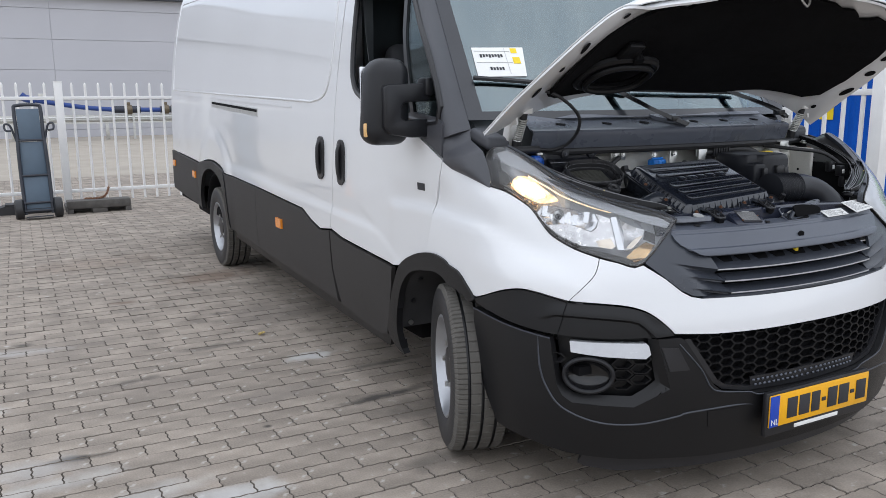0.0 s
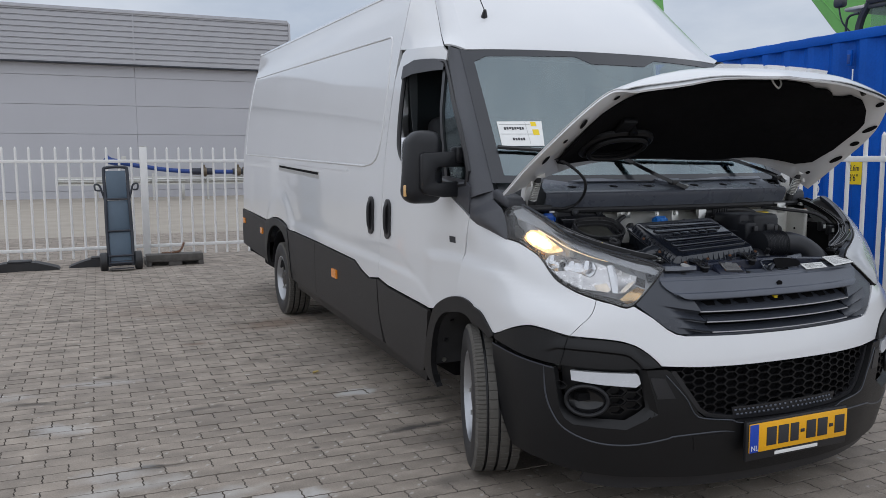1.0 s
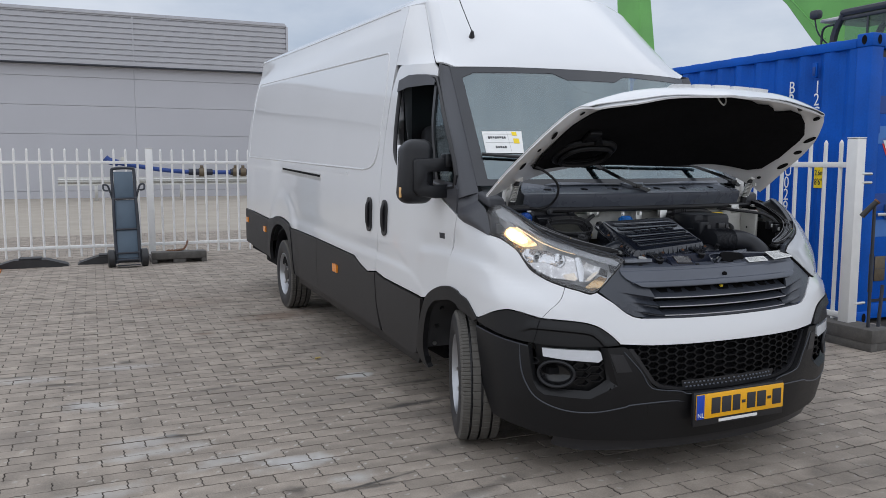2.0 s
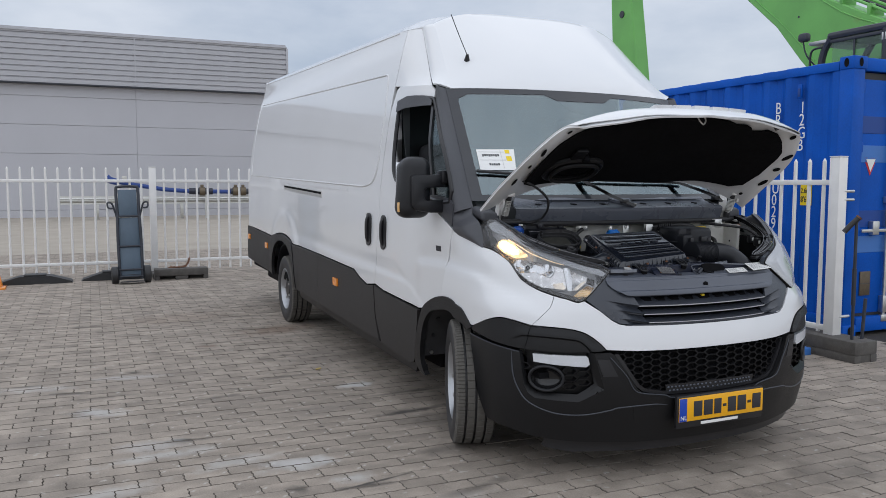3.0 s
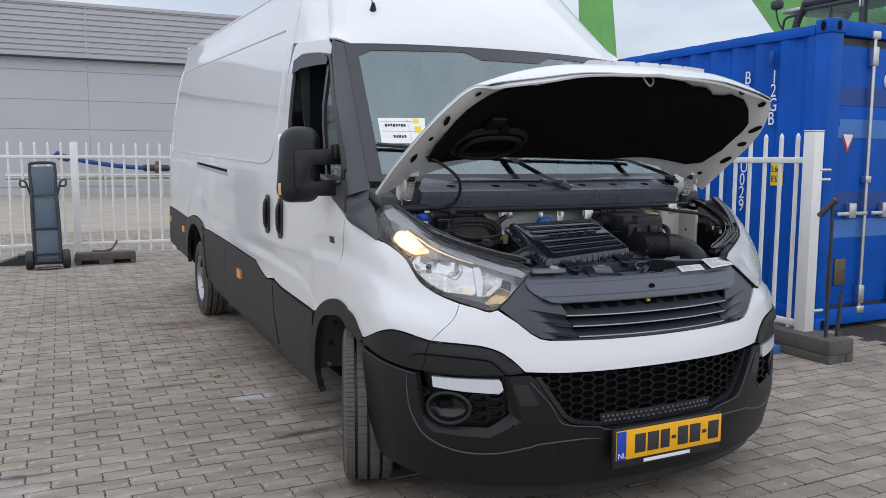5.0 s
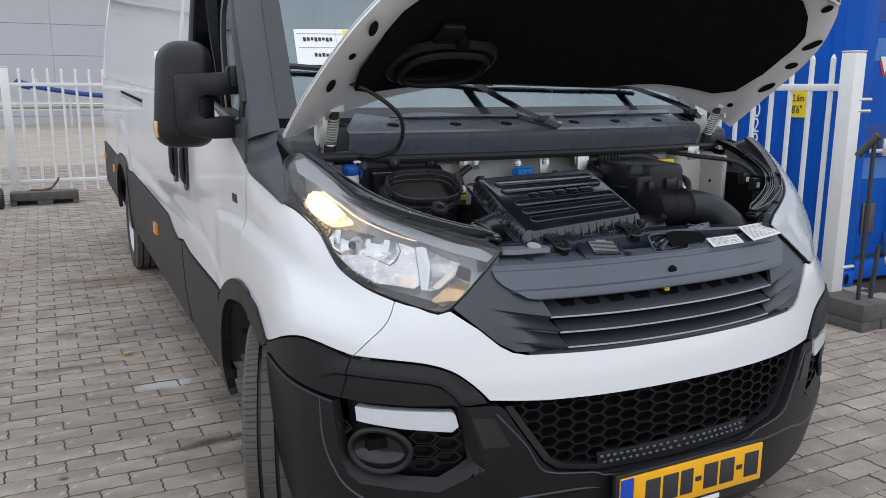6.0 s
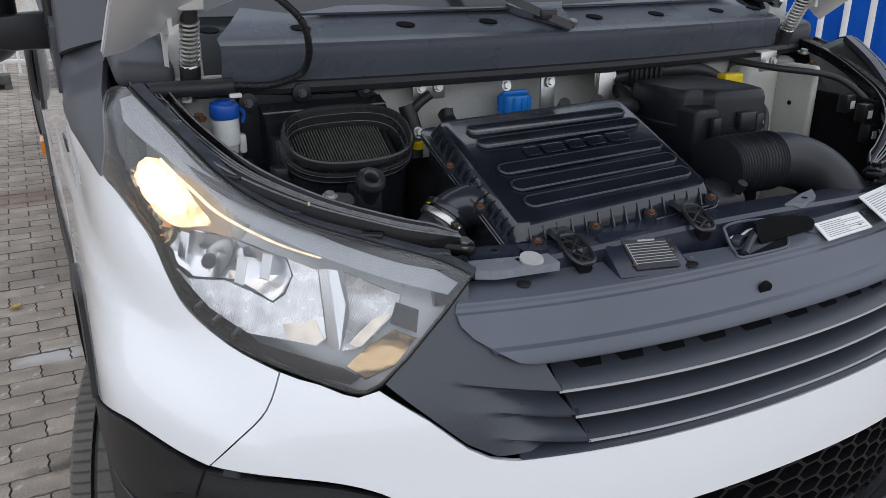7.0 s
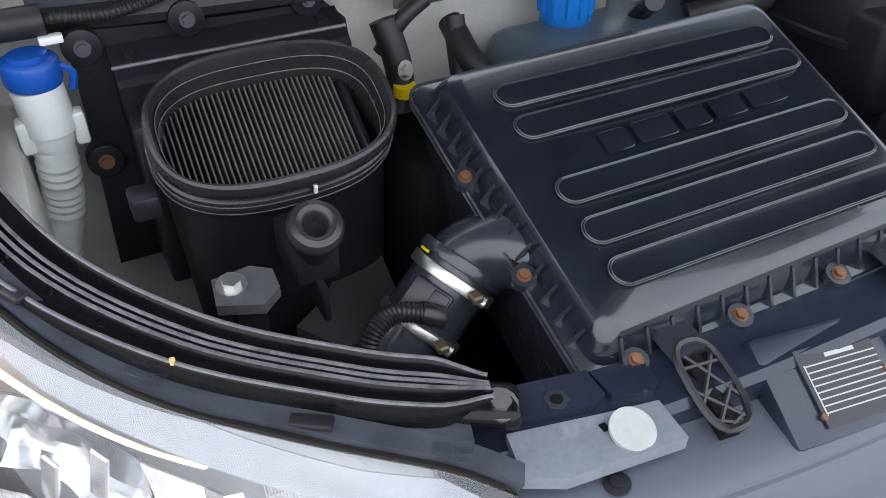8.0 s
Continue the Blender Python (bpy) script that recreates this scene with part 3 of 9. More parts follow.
def guard_rail():
    g = thing("guard_rail", "galvanised steel guard rail on posts before the warehouse", "guard rail")
    y = 30.2
    sec = [(0.0, 0.0), (0.0, 0.06), (0.05, 0.10), (0.0, 0.14), (0.0, 0.18), (0.05, 0.22), (0.0, 0.26), (0.0, 0.32), (-0.02, 0.32), (-0.02, 0.0)]
    part("beam", sweep([(-3.9, y, 0.58), (12, y, 0.58)], sec, smooth=False), STEEL, g)
    for k in range(5):
        part("post", box(-2.6 + 3.1 * k - 0.06, -2.6 + 3.1 * k + 0.06, y + 0.03, y + 0.15, -0.02, 0.86, 0.008), STEEL, g)
    return g


guard_rail()


def boom_lift_arm():
    a = thing("boom_arm", "long blue steel boom with joints laid along the guard rail", "machine boom")
    y = 29.9
    part("beam", tube([(-1.95, y, 1.46), (-0.9, y, 1.27), (0.2, y, 1.12), (1.9, y, 1.06), (8, y, 1.02)], 0.085, k=6, n=12), BOOMBLUE, a)
    part("head", tube([(-2.25, y, 1.62), (-2.1, y, 1.50), (-1.8, y, 1.42)], 0.13, k=5, n=10), BOOMBLUE, a)
    part("head_lamp", cyl((-1.62, y - 0.12, 1.50), (-1.62, y - 0.12, 1.66), 0.09, n=12, bevel=0.02), PRIMER, a)
    for x0, x1, r, mt in ((0.75, 1.65, 0.13, BLUEBLACK), (2.35, 3.3, 0.12, DARKSTEEL), (3.3, 8.0, 0.11, BLUEBLACK)):
        part("sleeve", cyl((x0, y, 1.085 - 0.008 * x0), (x1, y, 1.085 - 0.008 * x1), r, n=14), mt, a)
    for x in (1.25, 2.55, 2.85, 5.4):
        part("coupling", join(cyl((x - 0.11, y, 1.07), (x + 0.11, y, 1.07), 0.17, n=14, bevel=0.02), box(x - 0.06, x + 0.06, y - 0.05, y + 0.05, 1.2, 1.34, 0.015)), BRONZE, a)
    part("arm_bracket", box(5.1, 5.35, y - 0.14, y + 0.14, 0.66, 1.0, 0.04), BLUEBLACK, a)
    for x in (-0.6, 1.4, 5.15):
        part("prop", box(x - 0.04, x + 0.04, y + 0.02, y + 0.10, -0.02, 1.02), STEEL, a)
    return a


boom_lift_arm()


# ---------- white railings ----------
def railing(along, fixed, starts, z0, pales, posts, name_label, group):
    """along 'x' or 'y'; pales: first, last, pitch; posts: places."""
    f = thing("railing", name_label, "fence", group)

    def put(a, b, c, d, z1, z2, bev):
        return box(a, b, fixed + c, fixed + d, z1, z2, bev) if along == "x" else box(fixed + c, fixed + d, a, b, z1, z2, bev)
    first, last, pitch = pales
    part("top_rail", put(starts[0], starts[1], -0.02, 0.02, z0 + 1.30, z0 + 1.345, 0.006), FENCE, f)
    part("bottom_rail", put(starts[0], starts[1], -0.02, 0.02, z0 + 0.07, z0 + 0.115, 0.006), FENCE, f)
    bm = bmesh.new()
    for (x, y) in ((0, 0),):
        c = cyl((0, 0, z0 - 0.05), (0, 0, z0 + 1.50), 0.0165, n=12)
        t = cyl((0, 0, z0 + 1.50), (0, 0, z0 + 1.525), 0.0165, 0.004, n=12)
        bm.free()
        bm = join(c, t)
    me = finish(bm)
    me.materials.append(FENCE)
    k = 0
    while first + k * pitch < last:
        p = first + k * pitch
        if all(abs(p - q) > 0.09 for q in posts):
            ob = new("pale", me)
            ob.parent = f
            ob.location = (p, fixed - 0.0, 0) if along == "x" else (fixed, p, 0)
        k += 1
    for q in posts:
        part("post", put(q - 0.05, q + 0.05, -0.05, 0.05, z0 - 0.06, z0 + 1.53, 0.008), FENCE, f)
        part("post_cap", put(q - 0.052, q + 0.052, -0.052, 0.052, z0 + 1.532, z0 + 1.54, 0.003), FENCE, f)
    return f


railing("x", 10.02, (-8.0, 2.80), 0.13, (-7.96, 2.8, 0.163), (-4.75, -1.93, 0.9), "white powder-coated steel railing behind the van", "railings")
rail_side = railing("y", 2.88, (1.80, 9.95), 0.12, (1.93, 9.9, 0.150), (1.79, 4.6, 7.4), "white steel railing beside the blue container", "railings")
for z in (1.30, 1.37, 0.32):
    part("latch_pin", cyl((2.90, 1.75, z), (3.02, 1.75, z), 0.012, n=8), STEEL, rail_side)


def foot_block(x0, x1, y0, y1, h, label, slots=True):
    b = thing("fence_foot", label, "fence foot", "fence feet")
    bm = box(x0, x1, y0, y1, h * 0.35, h, 0.012)
    n = 3
    bm = join(bm, box(x0, x0 + 0.07, y0, y1, -0.015, h * 0.36, 0.006), box(x1 - 0.07, x1, y0, y1, -0.015, h * 0.36, 0.006))
    if slots:
        m = (x0 + x1) / 2
        bm = join(bm, box(m - 0.09, m + 0.09, y0 + 0.01, y1, -0.015, h * 0.36, 0.006), box(x0 + 0.01, x1 - 0.01, y1 - 0.06, y1 - 0.01, -0.015, h * 0.36))
    part("block", bm, CONCRETE, b)
    return b


fb = foot_block(-1.98, -1.22, 9.33, 9.56, 0.16, "dark recycled-plastic fence foot with cut-out slots")
part("socket", box(-1.99, -1.86, 9.56, 10.02, -0.014, 0.07, 0.01), CONCRETE, fb)
chain_pts = [(-1.75, 9.5, 0.165), (-1.6, 9.46, 0.17), (-1.52, 9.55, 0.18), (-1.46, 9.75, 0.22), (-1.42, 9.97, 0.26)]


def chain():
    c = thing("chain", "loose rusty steel chain lying over the fence foot", "chain")
    P = spline(chain_pts, 7)
    for i in range(0, len(P) - 1):
        a, b = P[i], P[i + 1]
        d = (b - a).normalized()
        m = Matrix.Translation(a) @ d.to_track_quat("X", "Z").to_matrix().to_4x4() @ Matrix.Rotation(radians(90 * (i % 2)), 4, "X")
        ring = [m @ Vector((0.026 * math.cos(w), 0.014 * math.sin(w), 0)) for w in [2 * math.pi * k / 8 for k in range(8)]]
        part("link", tube(ring, 0.005, k=1, n=6, closed=True), RUSTY, c)


chain()


def ramp_foot(x0, x1, y0, y1, label):
    b = thing("kerb_ramp", label, "rubber ramp", "rubber ramps")
    bm = bmesh.new()
    h = 0.11
    prof = [(x0, -0.015), (x0 + 0.05, 0.03), (x0 + 0.22, h * 0.8), (x0 + 0.30, h), (x1 - 0.30, h), (x1 - 0.2, h * 0.75), (x1 - 0.03, 0.03), (x1, -0.015)]
    lo = [bm.verts.new((x, y0, z)) for x, z in prof]
    hi = [bm.verts.new((x, y1, z)) for x, z in prof]
    bm.faces.new(lo)
    bm.faces.new(hi[::-1])
    for i in range(len(prof)):
        j = (i + 1) % len(prof)
        bm.faces.new((lo[i], hi[i], hi[j], lo[j]))
    bmesh.ops.recalc_face_normals(bm, faces=bm.faces[:])
    part("body", bm, RUBBER, b)
    m = (x0 + x1) / 2
    part("grip", box(m - 0.14, m + 0.14, y0 + 0.02, y1 - 0.02, h + 0.001, h + 0.022, 0.006), RUBBER, b)
    return b


ramp_foot(-4.05, -3.06, 9.52, 9.80, "black moulded rubber ramp lying by the railing")
ramp_foot(-2.98, -2.1, 9.62, 9.88, "black moulded rubber ramp lying behind the hand truck")


def hand_truck():
    t = thing("hand_truck", "upright blue-grey panelled hand truck with two black wheels", "hand truck", at=(-2.30, 9.16, 0))
    t.rotation_euler = (radians(-9), radians(-1.0), 0)
    part("lower_deck", box(-0.135, 0.135, -0.012, 0.012, 0.10, 0.52, 0.004), NAVY, t)
    part("middle_deck", box(-0.135, 0.135, -0.012, 0.012, 0.53, 0.94, 0.004), NAVY, t)
    part("upper_deck", box(-0.125, 0.125, -0.012, 0.012, 0.97, 1.34, 0.004), NAVY, t)
    frame_pts = [(-0.15, -0.01, 0.05), (-0.155, -0.02, 0.5), (-0.150, -0.03, 0.85), (-0.145, -0.01, 1.0), (-0.147, 0, 1.33), (-0.11, 0, 1.385), (0.11, 0, 1.385), (0.147, 0, 1.33), (0.145, -0.01, 1.0), (0.150, -0.03, 0.85), (0.155, -0.02, 0.5), (0.15, -0.01, 0.05)]
    part("frame", tube(frame_pts, 0.021, k=5, n=10), DARKSTEEL, t)
    for z in (0.09, 0.19, 0.525, 0.955):
        part("crossbar", cyl((-0.16, -0.025, z), (0.16, -0.025, z), 0.014, n=10), DARKSTEEL, t)
    for s in (-1, 1):
        part("handle", tube([(s * 0.15, 0, 0.93), (s * 0.175, -0.02, 1.03), (s * 0.21, -0.04, 1.14), (s * 0.265, -0.05, 1.15), (s * 0.26, -0.06, 1.08), (s * 0.20, -0.06, 1.07)], 0.013, k=5, n=8), DARKSTEEL, t)
        m = Matrix.Translation((s * 0.215, 0.0, 0.118))
        w = part("wheel", lathe([(-0.045, 0.05), (-0.05, 0.10), (-0.035, 0.128), (0.035, 0.128), (0.05, 0.10), (0.045, 0.05)], 28, m), RUBBER, t)
        part("hub", lathe([(-0.047, 0.0), (-0.05, 0.03), (-0.044, 0.05), (0.044, 0.05), (0.05, 0.03), (0.047, 0.0)], 20, m), DARKSTEEL, w)
    part("axle", cyl((-0.22, 0, 0.118), (0.22, 0, 0.118), 0.014, n=8), DARKSTEEL, t)
    part("toe_plate", box(-0.15, 0.15, -0.16, 0.0, 0.012, 0.022), DARKSTEEL, t)
    return t


hand_truck()


def traffic_cone():
    c = thing("traffic_cone", "small orange traffic cone standing on the paving", "traffic cone", at=(-4.02, 9.2, 0))
    part("base", box(-0.14, 0.14, -0.14, 0.14, -0.006, 0.03, 0.01), ORANGE, c)
    part("cone", cyl((0, 0, 0.03), (0, 0, 0.42), 0.10, 0.025, n=20), ORANGE, c)


traffic_cone()


def dry_leaf():
    """A curled leaf with a midrib."""
    lf = thing("dry_leaf", "small curled yellow leaf lying on the paving", "leaf", at=(-1.244, 2.933, 0.001))
    lf.rotation_euler = (0, 0, 0.6)
    bm = bmesh.new()
    rows = []
    for i in range(7):
        a = i / 6
        w = 0.016 * math.sin(math.pi * a) ** 0.7
        rows.append([bm.verts.new((0.06 * (a - 0.5), w * v, 0.004 + 0.010 * abs(v) + 0.006 * (a - 0.5) ** 2)) for v in (-1, -0.5, 0, 0.5, 1)])
    for a, b in zip(rows, rows[1:]):
        for k in range(4):
            bm.faces.new((a[k], a[k + 1], b[k + 1], b[k]))
    bmesh.ops.remove_doubles(bm, verts=bm.verts[:], dist=1e-5)
    bmesh.ops.solidify(bm, geom=bm.faces[:], thickness=0.0008)
    part("blade", bm, STRAW, lf)
    part("stalk", tube([(0.03, 0, 0.004), (0.042, 0.003, 0.006), (0.05, 0.008, 0.003)], 0.0009, k=3, n=6), STRAW, lf)


dry_leaf()

# ---------- blue container ----------
CX, CY, CW, CL, CH = 3.60, 2.27, 2.44, 6.06, 2.60


def container():
    c = thing("shipping_container", "blue steel shipping container with corrugated sides and barred doors", "container")
    # corrugated long side
    bm = bmesh.new()
    prof = [(0.0, CY + 0.16)]
    y = CY + 0.16
    while y < CY + CL - 0.42:
        prof += [(0.0, y + 0.07), (0.036, y + 0.14), (0.036, y + 0.21), (0.0, y + 0.278)]
        y += 0.278
    prof.append((0.0, CY + CL - 0.1))
    z0, z1 = 0.16, CH - 0.11
    lo = [bm.verts.new((CX + 0.012 + d, yy, z0)) for d, yy in prof]
    hi = [bm.verts.new((CX + 0.012 + d, yy, z1)) for d, yy in prof]
    for i in range(len(prof) - 1):
        bm.faces.new((lo[i + 1], lo[i], hi[i], hi[i + 1]))
    part("side_wall", bm, BLUEBOX, c, "blue corrugated side sheet", angle=12)
    part("far_wall", box(CX + CW - 0.05, CX + CW, CY + 0.1, CY + CL - 0.1, 0.16, CH - 0.1), BLUEBOX, c)
    part("end_wall", box(CX + 0.1, CX + CW - 0.1, CY + CL - 0.06, CY + CL - 0.02, 0.16, CH - 0.1), BLUEBOX, c)
    part("roof", box(CX + 0.05, CX + CW - 0.05, CY + 0.05, CY + CL - 0.05, CH - 0.06, CH - 0.03), BLUEBOX, c)
    # ribs of the roof edge
    for k in range(18):
        part("roof_rib", box(CX + 0.03, CX + CW - 0.03, CY + 0.35 + 0.31 * k, CY + 0.50 + 0.31 * k, CH - 0.05, CH - 0.026, 0.008, 1), BLUEBOX, c)
    for x in (CX, CX + CW - 0.06):
        part("top_rail", box(x, x + 0.06, CY + 0.16, CY + CL - 0.16, CH - 0.12, CH - 0.035, 0.008), BLUEBOX, c)
        part("bottom_rail", box(x + 0.004, x + 0.06, CY + 0.16, CY + CL - 0.16, 0.02, 0.17, 0.008), BLUEBOX, c)
    for x in (CX + 0.004, CX + CW - 0.16):
        for y in (CY + 0.004, CY + CL - 0.16):
            part("corner_post", box(x, x + 0.155, y, y + 0.155, 0.10, CH - 0.11, 0.012), BLUEBOX, c)
    for x in (CX - 0.006, CX + CW - 0.172):
        for y in (CY - 0.006, CY + CL - 0.172):
            for z in (-0.012, CH - 0.118):
                cc = part("corner_casting", box(x, x + 0.178, y, y + 0.162, z, z + 0.118, 0.012), BLUEBOX, c)
                if x < CX + 0.1 and y < CY + 0.1:
                    for ax in (0, 1):
                        m = Matrix.Translation((x + (0.089 if ax else -0.001), y + (-0.001 if ax else 0.081), z + 0.06))
                        m = m @ (Matrix.Rotation(radians(90), 4, "Z") if ax else Matrix.Identity(4)) @ Matrix.Diagonal((1, 0.72, 1.15, 1))
                        part("slot", lathe([(-0.002, 0.036), (0.0, 0.0)], 20, m), VOID, cc)
    # lashing bracket and marks on the side
    part("bracket", box(CX - 0.012, CX + 0.012, CY + 0.57, CY + 0.62, CH - 0.34, CH - 0.2, 0.006), BLUEBOX, c)
    part("bracket", box(CX - 0.02, CX - 0.01, CY + 0.58, CY + 0.61, CH - 0.32, CH - 0.24, 0.004), BLUEDARK, c)
    up = Matrix.Rotation(radians(-90), 4, "Z") @ Matrix.Rotation(radians(90), 4, "X")
    for ch, y, z in (("1", 0.595, 2.118), ("2", 0.60, 2.0), ("G", 0.615, 1.875), ("B", 0.615, 1.755), ("B", 0.90, 2.135), ("R", 0.90, 2.015), ("U", 0.91, 1.33), ("0", 0.91, 1.21), ("2", 0.91, 1.09), ("9", 0.91, 0.97)):
        letters(ch, 0.165, Matrix.Translation((CX + 0.004, CY + y, z)) @ up @ Matrix.Diagonal((0.8, 1, 1, 1)), PAPER, c, "mark")
    part("height_label", box(CX + 0.004, CX + 0.011, CY + 0.33 + 0.09, CY + 0.55, 1.22, 1.42), YELLOW, c, "yellow height label")
    letters("2.6m", 0.075, Matrix.Translation((CX + 0.002, CY + 0.545, 1.34)) @ up @ Matrix.Diagonal((0.7, 1, 1, 1)), INK, c, "mark")
    letters("8'6\"", 0.085, Matrix.Translation((CX + 0.002, CY + 0.545, 1.25)) @ up @ Matrix.Diagonal((0.7, 1, 1, 1)), INK, c, "mark")
    # doors
    fy = CY + 0.05
    part("door_header", box(CX + 0.17, CX + CW - 0.17, CY + 0.01, CY + 0.12, CH - 0.13, CH - 0.01, 0.008), BLUEBOX, c)
    part("door_sill", box(CX + 0.17, CX + CW - 0.17, CY + 0.0, CY + 0.12, 0.03, 0.17, 0.008), BLUEBOX, c)
    for x0 in (CX + 0.175, CX + CW / 2 + 0.01):
        x1 = x0 + CW / 2 - 0.19
        d = part("door", box(x0, x1, fy, fy + 0.05, 0.20, CH - 0.20, 0.006), BLUEBOX, c)
        part("seal", box(x0 - 0.01, x1 + 0.01, fy + 0.005, fy + 0.04, CH - 0.20, CH - 0.14), RUBBER, d)
        part("seal", box(x0 - 0.01, x1 + 0.01, fy + 0.005, fy + 0.04, 0.172, 0.20), RUBBER, d)
        for z, mt in ((1.90, BLUEDARK), (1.63, BLUELIGHT), (1.02, BLUEDARK), (0.78, BLUELIGHT)):
            part("panel_fold", box(x0 + 0.02, x1 - 0.02, fy - 0.004, fy + 0.01, z, z + 0.16, 0.003, 1), mt, d)
        for z in (2.27, 1.72, 0.95, 0.45):
            part("hinge", box(x0 - 0.1, x0 + 0.02, fy - 0.03, fy + 0.01, z, z + 0.1, 0.012), BLUEBOX, d)
        for xr in (x0 + 0.38, x1 - 0.22):
            rod = part("lock_rod", cyl((xr, fy - 0.035, 0.13), (xr, fy - 0.035, CH - 0.09), 0.017, n=12), STEEL, d, "galvanised lock rod")
            for z in (0.20, 1.25, CH - 0.36):
                part("rod_bracket", box(xr - 0.035, xr + 0.035, fy - 0.058, fy - 0.004, z, z + (0.06 if z == 1.25 else 0.16), 0.006), STEEL, rod)
            for z in (0.11, CH - 0.14):
                part("cam_keeper", box(xr - 0.05, xr + 0.05, fy - 0.06, fy - 0.02, z, z + 0.07, 0.012), STEEL, rod)
            part("door_lever", box(xr - 0.36, xr + 0.02, fy - 0.055, fy - 0.035, 0.975, 1.005, 0.005), STEEL, rod)
            part("lever_catch", box(xr - 0.22, xr - 0.13, fy - 0.06, fy - 0.004, 0.95, 1.08, 0.008), STEEL, rod)
    # triangular placard
    tri_o = [(3.836, 1.680), (4.020, 1.680), (3.928, 1.508)]
    tri_i = [(3.866, 1.662), (3.990, 1.662), (3.928, 1.546)]
    for pts, y, mt, nm in ((tri_o, fy - 0.001, RED, "placard"), (tri_i, fy - 0.006, PAPER, "placard_field")):
        b = plate_poly(pts, 0.0, 0.003)
        b.transform(Matrix.Translation((0, y, 0)) @ Matrix.Rotation(radians(90), 4, "X"))
        part(nm, b, mt, c)
    ring = [Vector((4.43, fy - 0.007, 2.13)) + Vector((0.075 * math.cos(w), 0, 0.075 * math.sin(w))) for w in [2 * math.pi * k / 24 for k in range(24)]]
    part("round_mark", tube(ring, 0.012, k=1, n=6, closed=True), PAPER, c)
    plate_ = part("notice_plate", box(3.85, 3.99, fy - 0.012, fy - 0.002, 0.37, 0.60, 0.003), BRONZE, c, "dull bronze data plate")
    part("plate_split", box(3.852, 3.988, fy - 0.0135, fy - 0.011, 0.482, 0.490), CONCRETE, plate_)
    return c


container()


# ---------- fence foot with jack handle ----------
fr = foot_block(2.73, 2.985, 1.44, 2.30, 0.17, "dark concrete fence foot carrying the railing post")
part("foot_cup", cyl((2.95, 1.52, -0.014), (2.95, 1.52, 0.10), 0.035, n=14), CONCRETE, fr)
part("clamp_plate", box(2.60, 2.70, 1.83, 1.98, -0.014, 0.06, 0.008), BLUELIGHT, fr)


def jack_handle():
    j = thing("jack_handle", "black steel crank bar standing upright in the fence foot", "tool")
    part("bar", cyl((2.823, 1.55, 0.165), (2.830, 1.56, 1.13), 0.013, n=12), DARKSTEEL, j)
    part("sleeve", cyl((2.826, 1.555, 0.45), (2.828, 1.557, 0.75), 0.017, n=12), DARKSTEEL, j)
    part("cross_grip", tube([(2.745, 1.60, 1.045), (2.79, 1.575, 1.105), (2.835, 1.545, 1.16)], 0.021, k=4, n=12), RUBBER, j)
    part("grip_mouth", cyl((2.832, 1.547, 1.157), (2.839, 1.542, 1.166), 0.025, n=14), RUSTY, j)
    part("second_bar", cyl((2.925, 1.54, 0.165), (2.955, 1.545, 0.50), 0.014, n=10), DARKSTEEL, j)


jack_handle()


# ---------- green excavator behind the container ----------
BOOM = [(6.3, 2.2), (6.85, 3.3), (7.04, 3.49), (7.58, 4.13), (8.34, 4.79), (9.40, 5.95), (10.9, 8.05), (10.2, 8.55), (8.5, 6.2), (6.57, 4.43), (5.45, 3.86), (4.9, 3.3), (5.0, 2.2)]
ARM = [(12.22, 1.9), (11.38, 1.9), (11.43, 3.49), (11.53, 4.13), (11.76, 5.49), (11.26, 7.43), (10.46, 8.1), (11.46, 8.8), (12.6, 7.8), (12.50, 5.72)]


